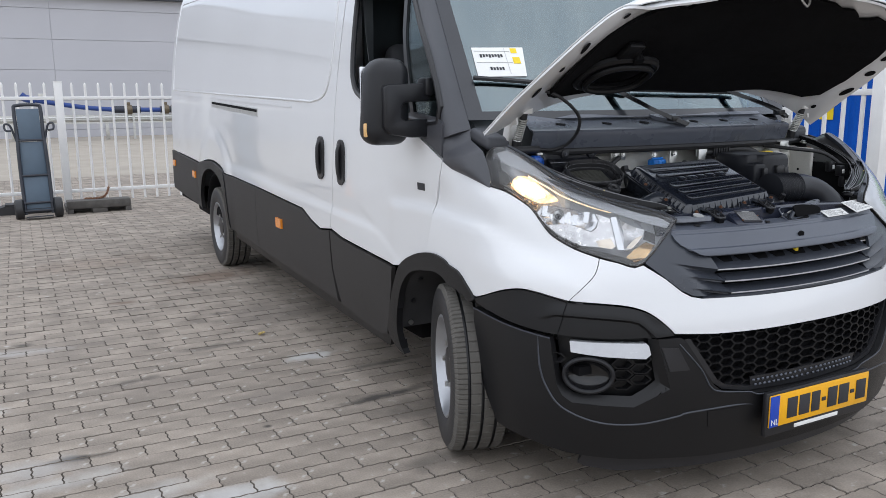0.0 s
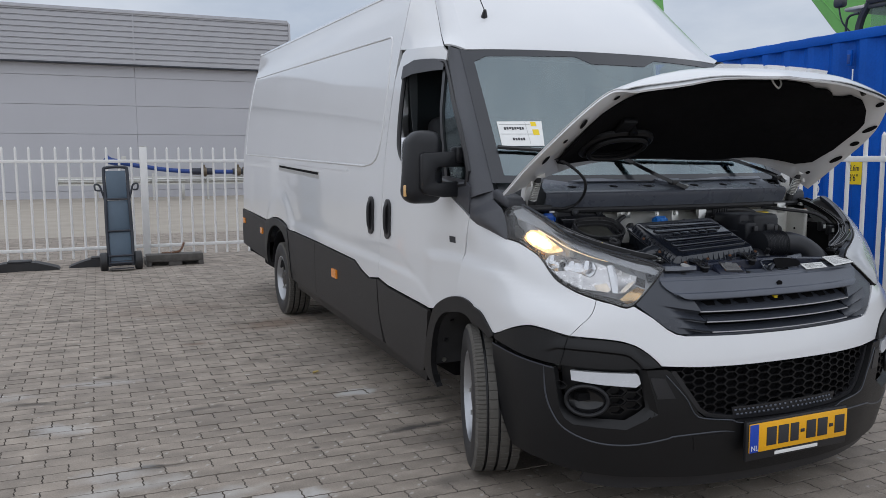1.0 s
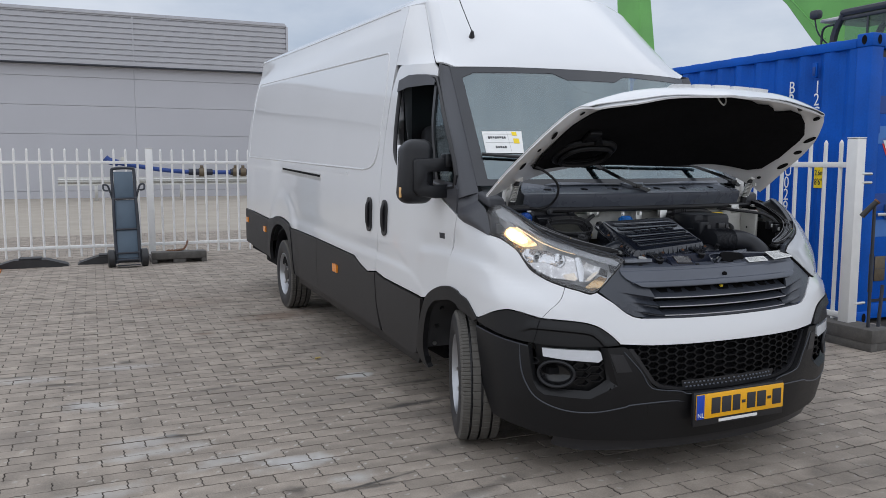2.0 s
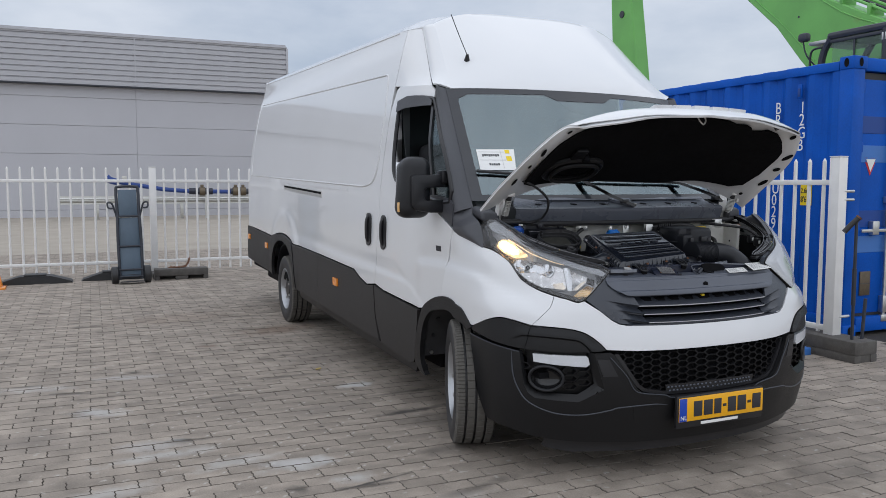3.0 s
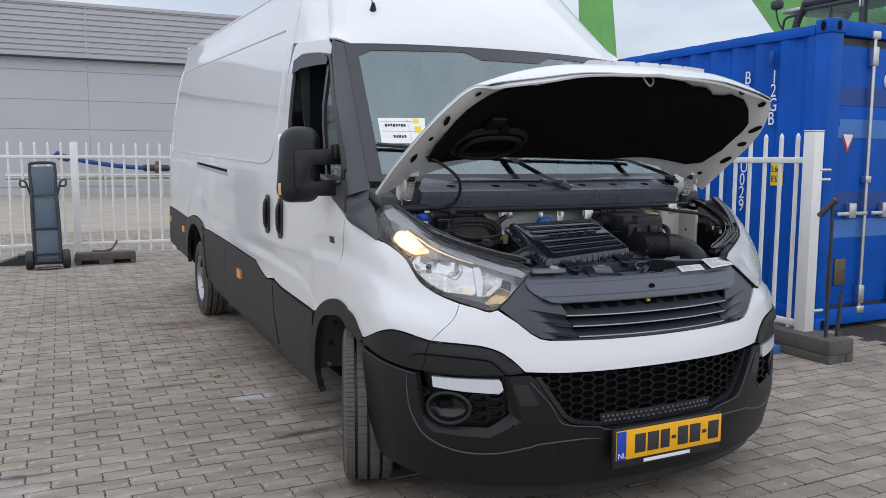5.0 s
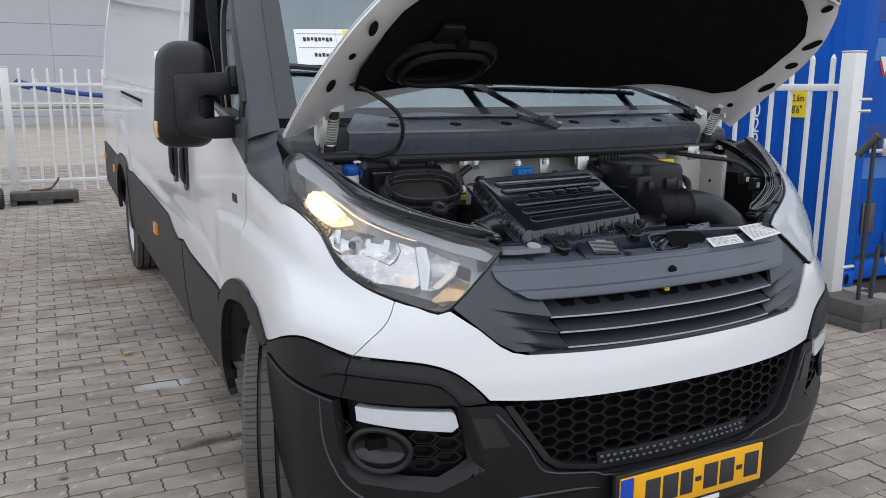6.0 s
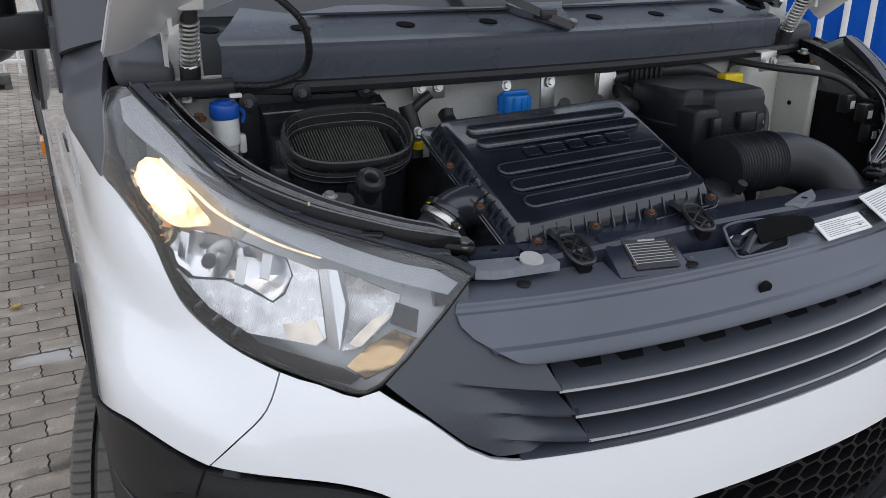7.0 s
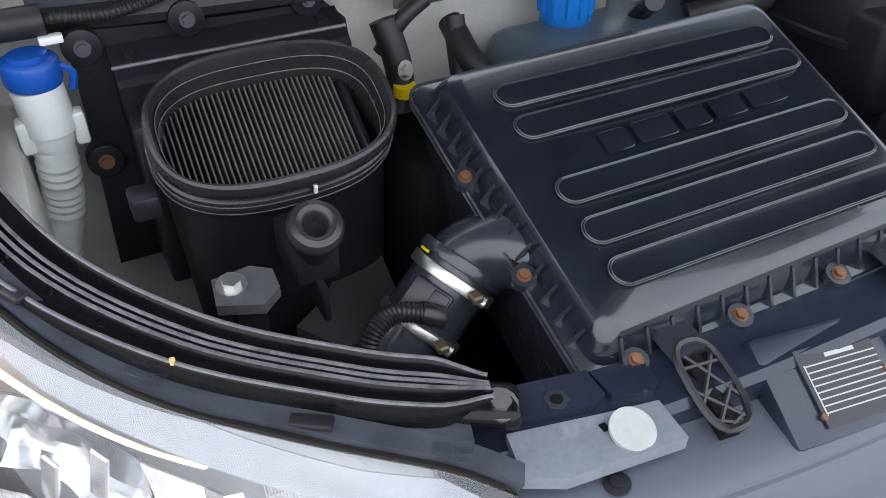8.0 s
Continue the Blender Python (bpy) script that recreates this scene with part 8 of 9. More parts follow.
for s in (1, -1):
    seal = part("wing_seal", sweep([(s * x, y, z) for x, y, z in SEAL], [(s * a, b) for a, b in RIBS], k=7, taper=seal_taper), GLOSSBLACK, van, "ribbed black wing seal", angle=60)
    # Each rib crest gets a pale line in place of its highlight.
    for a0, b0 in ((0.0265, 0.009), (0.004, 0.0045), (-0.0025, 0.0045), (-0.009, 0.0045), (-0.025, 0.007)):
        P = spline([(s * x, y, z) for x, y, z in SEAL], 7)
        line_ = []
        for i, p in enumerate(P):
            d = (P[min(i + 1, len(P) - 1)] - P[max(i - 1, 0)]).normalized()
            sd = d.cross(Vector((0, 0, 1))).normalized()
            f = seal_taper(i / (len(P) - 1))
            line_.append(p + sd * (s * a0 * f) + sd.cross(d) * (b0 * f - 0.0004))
        part("seal_bead", tube(line_, 0.0018, smooth=False, n=6), BEADSHINE, seal, "seal bead coloured pale as a highlight")
    part("seal_tray", sweep([(s * (x - 0.026), y - 0.016, z - 0.016) for x, y, z in SEAL], [(s * -0.016, -0.006), (s * 0.016, -0.006), (s * 0.016, 0.004), (s * -0.016, 0.004)], k=7), FLANGE, seal)
    shoe = box(-0.030, 0.026, -0.021, 0.021, -0.016, 0.004, 0.009, 3, m=Matrix.Translation((s * -0.480, 0.326, 1.038)) @ Matrix.Rotation(s * -0.42, 4, "Z") @ Matrix.Rotation(s * 0.15, 4, "Y"))
    part("seal_shoe", shoe, GLOSSBLACK, seal)
    if s == -1:
        seal.location.x = 0.024
    bolt((s * 0.809, 0.794, 1.204), 0.010, STEEL, seal, washer=1.6)
    bolt((s * 0.798, 0.753, 1.178), 0.009, RUSTY, seal, washer=1.5)

# ---------- headlamps ----------
lamp_top = [(0.95, 1.225), (0.83, 1.247), (0.719, 1.199), (0.610, 1.132), (0.519, 1.090), (0.421, 1.059), (0.345, 1.032), (0.308, 1.008)]
lamp_o = flat2(lamp_top[1:], 4) + [(0.345, 0.966), (0.395, 0.912), (0.43, 0.879), (0.447, 0.870), (0.463, 0.871)] + flat2([(a, b + 0.006) for a, b in lamp_low[::-1]] + [(0.908, 1.13), (0.921, 1.165), (0.935, 1.20), (0.925, 1.226), (0.89, 1.242), (0.83, 1.247)], 4)[:-1]
LAMP = bpy.data.materials.new("lamp_lens")
LAMP.use_nodes = True
_n, _l = LAMP.node_tree.nodes, LAMP.node_tree.links
_n.remove(_n["Principled BSDF"])
_t, _g, _d, _m1, _m2 = (_n.new("ShaderNodeBsdfTransparent"), _n.new("ShaderNodeBsdfGlossy"), _n.new("ShaderNodeBsdfDiffuse"), _n.new("ShaderNodeMixShader"), _n.new("ShaderNodeMixShader"))
_g.inputs["Roughness"].default_value = 0.10
_d.inputs["Color"].default_value = (0.75, 0.77, 0.80, 1)
_m1.inputs["Fac"].default_value = 0.02
_m1.name = "haze"
_l.new(_t.outputs[0], _m1.inputs[1])
_l.new(_d.outputs[0], _m1.inputs[2])
_l.new(gloss_by_angle(_n, _l, 0.038), _m2.inputs["Fac"])
_l.new(_m1.outputs[0], _m2.inputs[1])
_l.new(_g.outputs[0], _m2.inputs[2])
_l.new(_m2.outputs[0], _n["Material Output"].inputs["Surface"])
# Far lens: the sky's grazing sheen is mixed in as white haze.
SHEENLENS = LAMP.copy()
SHEENLENS.name = "sky_sheen_lens"
SHEENLENS.node_tree.nodes["haze"].inputs["Fac"].default_value = 0.38
LAMPGREY = shade("lamp_inner_grey", (0.44, 0.45, 0.47), 0.3, metal=0.35, var=0.06, scale=10, bump=0.03)


import random
rnd = random.Random(4)
JIT = [rnd.uniform(-1, 1) for _ in range(400)]


def dish(cs, cz, rs, rz, edge, deep, ridge, du, dv):
    """Depth of a facetted reflector: a bowl with uneven facets."""
    def g(s, z):
        r2 = ((s - cs) / rs) ** 2 + ((z - cz) / rz) ** 2
        return edge + deep * max(0.0, 1 - r2) + ridge * JIT[(int(round(s / du)) * 17 + int(round(z / dv)) * 5) % 400]
    return g


def lamp_part(name, outline, depth, mt, parent, side, du=0.015, dv=0.01, thick=0.003, label="", angle=35):
    return part(name, patch(inset(nose, depth), outline, du, dv, thick, NOSE_IN, side), mt, parent, label, angle)


def lens_bulge(a, b):
    """The lens stands proud of its edge, more towards its middle."""
    near = 1.0
    for (a0, b0), (a1, b1) in zip(lamp_o, lamp_o[1:] + lamp_o[:1]):
        du, dv = a1 - a0, b1 - b0
        t = min(1.0, max(0.0, ((a - a0) * du + (b - b0) * dv) / max(du * du + dv * dv, 1e-9)))
        near = min(near, math.hypot(a - a0 - t * du, b - b0 - t * dv))
    return -0.004 - 0.014 * math.sin(0.5 * math.pi * min(1.0, near / 0.06))


for s in (1, -1):
    lampb = lamp_part("headlamp", lamp_o, 0.07, LAMPGREY, van, s, 0.02, 0.015, 0.006, "large clear headlamp with lit sidelight" if s == 1 else "large clear headlamp")
    lens = part("lens", patch(inset(nose, lens_bulge), lamp_o, 0.012, 0.008, 0.004, NOSE_IN, s), LAMP if s == 1 else SHEENLENS, lampb, "clear lens" if s == 1 else "clear lens whitened for its sky sheen")
    lens.visible_shadow = False
    if s == -1:
        lampb.location.x = 0.014
    bm = bmesh.new()
    rows = []
    for dep in (0.004, 0.072):
        f = inset(nose, dep)
        rows.append([])
        for a, b in lamp_o:
            x, y, z = f(a, b)
            rows[-1].append(bm.verts.new((s * x, y, z)))
    for k in range(len(lamp_o)):
        j = (k + 1) % len(lamp_o)
        bm.faces.new((rows[0][k], rows[0][j], rows[1][j], rows[1][k]))
    bmesh.ops.recalc_face_normals(bm, faces=bm.faces[:])
    part("housing_wall", bm, BLACK, lampb)
    bead = [inset(nose, 0.002)(a, b) for a, b in lamp_o]
    part("lens_edge", tube([(s * x, y, z) for x, y, z in bead], 0.0030, k=1, n=6, closed=True), BEZEL, lampb)
    # smoked bezel under the lens
    lamp_part("bezel", [(0.875, 1.118), (0.835, 1.102), (0.782, 1.078), (0.738, 1.048), (0.704, 1.000), (0.676, 0.966), (0.617, 0.931), (0.556, 0.907), (0.512, 0.892), (0.465, 0.880), (0.451, 0.890), (0.470, 0.901), (0.518, 0.914), (0.594, 0.930), (0.654, 0.954), (0.690, 0.978), (0.717, 1.002), (0.735, 1.032), (0.772, 1.066), (0.830, 1.108)], 0.014, BEZEL, lampb, s)
    for a0, b0 in ((0.668, 0.962), (0.640, 0.948), (0.610, 0.935)):
        x, y, z = inset(nose, 0.010)(a0, b0)
        part("bezel_notch", box(-0.012, 0.012, -0.004, 0.004, -0.006, 0.006, 0.002, 1, m=Matrix.Translation((s * x, y, z)) @ Matrix.Rotation(s * 0.9, 4, "Z")), GLOSSY, lampb)
    # pale strip along the top
    strip = [(0.895, 1.226), (0.83, 1.241), (0.722, 1.190), (0.663, 1.152), (0.568, 1.110), (0.455, 1.060), (0.389, 1.034), (0.345, 1.022), (0.322, 1.003), (0.336, 0.989), (0.394, 1.010), (0.486, 1.046), (0.588, 1.086), (0.667, 1.131), (0.742, 1.162), (0.82, 1.182), (0.875, 1.196)]
    lamp_part("upper_strip", strip, 0.012, FROST, lampb, s, label="pale frosted strip")
    lamp_part("rear_panel", [(0.905, 1.168), (0.875, 1.168), (0.845, 1.150), (0.848, 1.122), (0.895, 1.12)], 0.03, BEZEL, lampb, s)
    lamp_part("amber_pocket", [(0.858, 1.120), (0.845, 1.135), (0.828, 1.125), (0.800, 1.097), (0.762, 1.080), (0.720, 1.064), (0.736, 1.036), (0.790, 1.074)], dish(0.79, 1.09, 0.09, 0.05, 0.022, 0.01, 0.008, 0.009, 0.007), AMBER, lampb, s, 0.009, 0.007, label="amber turn reflector", angle=4)
    if s == 1:
        lamp_part("lit_sidelight", flat2([(0.836, 1.122), (0.820, 1.144), (0.795, 1.154), (0.758, 1.155), (0.722, 1.137), (0.683, 1.111), (0.645, 1.082), (0.674, 1.074), (0.715, 1.069), (0.762, 1.083), (0.805, 1.100), (0.836, 1.122)], 3)[:-1], dish(0.76, 1.12, 0.09, 0.04, 0.018, 0.010, 0.002, 0.014, 0.010), WARM, lampb, s, 0.014, 0.010, label="glowing warm sidelight")
        lamp_part("bulb_core", flat2([(0.818, 1.126), (0.800, 1.143), (0.765, 1.144), (0.722, 1.122), (0.690, 1.096), (0.715, 1.084), (0.765, 1.096), (0.800, 1.108), (0.818, 1.126)], 3)[:-1], 0.015, HOT, lampb, s, label="white-hot bulb glow")
        guide = flat2([(0.752, 1.158), (0.679, 1.124), (0.636, 1.100), (0.588, 1.080), (0.532, 1.059), (0.480, 1.043)], 5)
        lamp_part("light_guide", guide + [(a0 + 0.003, b0 - 0.0015 - 0.0035 * k / len(guide)) for k, (a0, b0) in enumerate(guide[::-1])], 0.013, GUIDE, lampb, s, label="glowing thin light guide")
    # reflectors
    main = lamp_part("reflector", [(0.730, 1.038), (0.712, 1.060), (0.678, 1.070), (0.621, 1.067), (0.576, 1.056), (0.531, 1.043), (0.525, 1.02), (0.539, 0.996), (0.555, 0.984), (0.590, 0.998), (0.626, 1.008), (0.693, 1.001), (0.720, 1.014)], dish(0.63, 1.03, 0.11, 0.055, 0.020, 0.040, 0.0030, 0.016, 0.012), CHROME, lampb, s, 0.016, 0.012, label="facetted bright reflector", angle=18)
    x, y, z = inset(nose, 0.03)(0.655, 1.030)
    c = Vector((s * x, y, z))
    part("bulb", cyl(c + Vector((s * 0.012, 0.04, 0.0)), c, 0.009, n=14, bevel=0.003), STEEL, main)
    part("bulb_shield", cyl(c + Vector((s * -0.004, -0.008, 0.0)), c + Vector((0, 0.004, 0)), 0.011, n=14), GLOSSY, main)
    for a0, b0 in ((0.700, 1.045), (0.60, 1.02), (0.560, 1.03)):
        x, y, z = inset(nose, 0.024)(a0, b0)
        part("reflector_rib", box(-0.002, 0.002, -0.010, 0.010, -0.020, 0.020, 0.0015, 1, m=Matrix.Translation((s * x, y, z)) @ Matrix.Rotation(s * 0.5, 4, "Z") @ Matrix.Rotation(s * 0.3, 4, "Y")), CHROME, main)
    lamp_part("prism_panel", [(0.720, 1.010), (0.693, 0.998), (0.626, 1.005), (0.590, 0.995), (0.555, 0.981), (0.536, 0.994), (0.522, 1.020), (0.528, 1.042), (0.488, 1.027), (0.489, 0.938), (0.503, 0.928), (0.548, 0.934), (0.597, 0.937), (0.658, 0.963)], 0.022, PRISM, lampb, s, 0.02, 0.02, label="finely ribbed pale panel")
    lamp_part("amber_glint", [(0.546, 0.953), (0.500, 0.962), (0.492, 0.937), (0.504, 0.929), (0.540, 0.934)], 0.0205, AMBERPRISM, lampb, s)
    lamp_part("reflector_blade", [(0.486, 1.028), (0.462, 1.026), (0.458, 0.982), (0.472, 0.922), (0.487, 0.926)], lambda a0, b0: 0.006 + 0.012 * abs(a0 - 0.472) / 0.014, CHROME, lampb, s, 0.004, 0.02, angle=10)
    second = lamp_part("reflector", [(0.456, 1.027), (0.433, 1.018), (0.388, 0.995), (0.398, 0.973), (0.426, 0.946), (0.446, 0.928), (0.471, 0.922), (0.457, 0.975)], dish(0.44, 0.985, 0.08, 0.06, 0.014, 0.045, 0.0010, 0.01, 0.006), PRISM, lampb, s, 0.01, 0.006, label="finely ribbed bright reflector")
    lamp_part("amber_lower", [(0.453, 0.940), (0.428, 0.962), (0.402, 0.972), (0.426, 0.947), (0.446, 0.929), (0.468, 0.924)], 0.0185, AMBERPRISM, second, s)
    lamp_part("amber_box", [(0.468, 0.903), (0.446, 0.888), (0.409, 0.905), (0.381, 0.936), (0.405, 0.947), (0.436, 0.930), (0.458, 0.914)], dish(0.43, 0.915, 0.06, 0.035, 0.014, 0.022, 0.003, 0.010, 0.008), AMBER, lampb, s, 0.010, 0.008)
    lamp_part("dark_block", [(0.397, 0.984), (0.372, 0.972), (0.379, 0.943), (0.408, 0.957)], 0.014, BEZEL, lampb, s)
    # back edge strip with clips
    path = []
    for a, b in lamp_top[1:]:
        x, y, z = nose(a, b)
        path.append((s * (x + 0.012), y + 0.010, z + 0.002))
    flange = part("lamp_flange", sweep(path, [(s * -0.010, -0.012), (s * 0.010, -0.012), (s * 0.010, 0.003), (s * -0.010, 0.003)], k=5), FLANGE, lampb, "dusty black lamp flange")
    for k in (1, 2, 3, 4, 5):
        p = Vector(path[k])
        part("flange_clip", box(-0.016, 0.016, -0.006, 0.006, 0.0, 0.006, 0.002, m=Matrix.Translation(p + Vector((0, -0.004, 0.002))) @ Matrix.Rotation(math.atan2(path[k + 1][1] - path[k - 1][1], path[k + 1][0] - path[k - 1][0]), 4, "Z")), LENS if k % 2 else BLACK, flange)
    x, y, z = nose(0.4916, 1.101)
    part("paint_dab", cyl((s * (x + 0.003), y + 0.004, z + 0.004), (s * (x + 0.003), y + 0.004, z + 0.0085), 0.0022, n=8), STRAW, flange, "dab of yellow paint")

# ---------- slam panel details ----------
def shelf(x, v, h=0.0):
    lo, hi = 0.0, 0.4
    for _ in range(24):
        mid = (lo + hi) / 2
        if abs(slam_fn(mid, v)[0]) < abs(x):
            lo = mid
        else:
            hi = mid
    p = slam_fn(math.copysign(lo, -x), v)
    return Vector((x, p[1], p[2] + h))


def label_sheet(corners, rows, name, label):
    """A printed label stuck on the cover, from its four corners, with bars for its print."""
    P = [Vector(p) for p in corners]
    n = (P[1] - P[0]).cross(P[3] - P[0]).normalized()
    n = n if n.z > 0 else -n

    def quad(u0, u1, v0, v1, h0, h1):
        at = lambda u, v, h: P[0].lerp(P[1], u).lerp(P[3].lerp(P[2], u), v) + n * h
        return shell([[at(u, v, h) for u, v in ((u0, v0), (u1, v0), (u1, v1), (u0, v1))] for h in (h0, h1)], cap=True)
    sheet_ = part(name, quad(0, 1, 0, 1, 0.0, 0.002), PAPER, slam, label)
    for r in range(rows):
        v = 0.14 + 0.72 * r / max(1, rows - 1)
        part("print_line", quad(0.07, 0.93 if r % 3 else 0.55, v - 0.012, v + 0.008, 0.0018, 0.0026), PRINT, sheet_)


label_sheet([(0.1975, 0.2225, 0.9928), (0.3333, 0.2346, 0.9926), (0.3228, 0.1922, 0.9768), (0.1846, 0.1777, 0.9769)], 8, "warning_label", "white printed warning label")
label_sheet([(0.368, 0.262, 1.0100), (0.530, 0.308, 1.0060), (0.520, 0.226, 0.984), (0.340, 0.170, 0.984)], 12, "data_label", "white printed data label")
p0 = Vector((-0.180, 0.2305, 1.0015))
pu, pv = Vector((0.088, -0.0105, -0.004)).normalized(), Vector((0.0125, 0.0535, 0.030)).normalized()
pn = pu.cross(pv).normalized()
mp = Matrix((pu, pn.cross(pu), pn)).transposed().to_4x4()
mp.translation = p0
tent = box(-0.075, 0.062, -0.045, 0.055, -0.03, -0.0015, 0.006, m=mp)
part("plate_pedestal", tent, BLUEBLACK, slam, "blue-black painted pedestal")
lab = part("maker_plate", box(-0.041, 0.041, -0.034, 0.034, 0, 0.002, m=mp), INK, slam, "black printed maker's plate")
for r in range(8):
    part("print_line", box(-0.036, 0.040, 0.018 - 0.0058 * r, 0.0192 - 0.0058 * r, 0.0021, 0.0026, m=mp), STICKER, lab)
part("print_line", box(-0.012, 0.02, 0.0225, 0.0262, 0.0021, 0.0026, m=mp), STICKER, lab)
part("print_line", box(-0.0375, -0.0362, -0.024, 0.020, 0.0021, 0.0026, m=mp), STICKER, lab)
part("rivet", cyl(mp @ Vector((-0.041, -0.024, 0.001)), mp @ Vector((-0.041, -0.024, 0.004)), 0.003, n=10), RUSTY, lab)
part("rivet", cyl(mp @ Vector((0.042, 0.0, 0.001)), mp @ Vector((0.042, 0.0, 0.004)), 0.003, n=10), RUSTY, lab)
for x, v in ((-0.411, 1.30), (-0.119, 1.16), (0.30, 1.16), (0.43, 1.3)):
    c = shelf(x, v, 0.001)
    part("push_pin", join(cyl(c, c + Vector((0, 0, 0.003)), 0.011, n=18), cyl(c + Vector((0, 0, 0.002)), c + Vector((0, 0, 0.0045)), 0.006, n=14)), BLACK, slam)
hole = slam_fn(0.0, 0.5)
part("lock_hole", cyl((0.005, hole[1] - 0.004, hole[2]), (0.005, hole[1] + 0.004, hole[2] + 0.002), 0.013, n=20), VOID, slam)
def on_cover(pts, h):
    """Points of the sloping cover top, h above it."""
    return [(x, y, min(0.9835, 0.977 + 0.3 * (y - 0.187)) + h) for x, y in pts]


pocket_back = [(-0.0097, 1.0134), (0.0, 1.0175), (0.0146, 1.0189), (0.0446, 1.0184), (0.085, 1.0145), (0.1196, 1.0086), (0.136, 1.000), (0.1418, 0.9909), (0.138, 0.980), (0.013, 0.974), (0.0, 0.990)]
pocket_floor = [(0.0, 0.240), (0.138, 0.240), (0.134, 0.225), (0.118, 0.2097), (0.1045, 0.196), (0.0867, 0.1878), (0.0317, 0.1861), (-0.0114, 0.1867), (-0.021, 0.193), (-0.018, 0.1996)]
lk = part("bonnet_lock", extrude_y(pocket_back, 0.2405, 0.2462), VOID, slam, "bonnet lock in its dark pocket")
part("pocket_floor", shell([on_cover(pocket_floor, -0.006), on_cover(pocket_floor, 0.0014)]), VOID, lk)
rim_line = [(x, 0.2405, z) for x, z in pocket_back[:8]] + on_cover(pocket_floor[2:], 0.0016) + [(-0.0125, 0.22, 0.992), (-0.0097, 0.2405, 1.0134)]
part("lock_rim", tube(rim_line, 0.0026, k=3, n=8), SLAMGREY, lk, "moulded rim of the pocket")
part("lock_hook", tube([(-0.004, 0.193, 0.981), (0.022, 0.208, 0.994), (0.055, 0.224, 1.006), (0.080, 0.229, 1.005), (0.087, 0.224, 0.996), (0.078, 0.216, 0.986)], 0.0075, k=6, n=10), DARKSTEEL, lk, "dull steel lock hook")
part("lock_catch", box(-0.016, 0.018, -0.008, 0.008, -0.006, 0.008, 0.003, m=Matrix.Translation((0.012, 0.226, 0.990)) @ Matrix.Rotation(0.5, 4, "Z")), DARKSTEEL, lk)
part("lock_lever", tube([(0.030, 0.234, 0.994), (0.042, 0.232, 1.001), (0.056, 0.234, 1.000)], 0.005, k=5, n=8), STEEL, lk)
part("lever_tip", tube([(0.086, 0.222, 0.994), (0.106, 0.222, 0.996)], 0.0042, k=3, n=8), STEEL, lk)
part("lock_spring", tube([(0.0 + 0.004 * math.cos(k * 0.9), 0.232 + 0.004 * math.sin(k * 0.9), 0.985 + 0.0012 * k) for k in range(14)], 0.0012, k=2, n=6), STEEL, lk)
for x, y, z in ((0.186, 0.217, 0.983), (-0.108, 0.211, 0.983), (0.366, 0.241, 0.984)):
    q = Vector((x, y, z))
    part("cover_screw", join(cyl(q, q + Vector((0, -0.0008, 0.0035)), 0.0095, n=20), cyl(q + Vector((0, 0, 0.003)), q + Vector((0, -0.001, 0.0048)), 0.0035, n=6)), SLAMGREY, slam, "grey cover screw")
part("ledge_plate", plate_poly([(0.165, 0.264), (0.245, 0.296), (0.290, 0.308), (0.262, 0.276), (0.20, 0.252)], 1.0155, 1.0255), PALEPLATE, cross, "dusty grey ledge plate")
part("plate_hole", cyl((0.228, 0.274, 1.025), (0.228, 0.274, 1.0262), 0.006, n=14), VOID, cross)
lk.location = (0.04, -0.032, 0.010)
part("lock_tab", box(-0.012, 0.006, 0.155, 0.17, 0.868, 0.884, 0.003), YELLOW, slam, "yellow release tab")
# openings on the slope behind the top slat: near-black plates for their shade
for k in range(-4, 5):
    e = 0.0475 * k
    P = []
    for ds, f in ((-0.019, 0.92), (0.019, 0.92), (0.012, 0.50), (-0.012, 0.50)):
        x, y, z = nose(e + ds, 0.846)
        P.append(Vector((x, y + 0.006 + 0.060 * f, z + 0.034 * f + 0.0012)))
    part("slat_opening", shell([P, [p + Vector((0, -0.0006, 0.0012)) for p in P]], cap=True, base=True), VOID, grille)

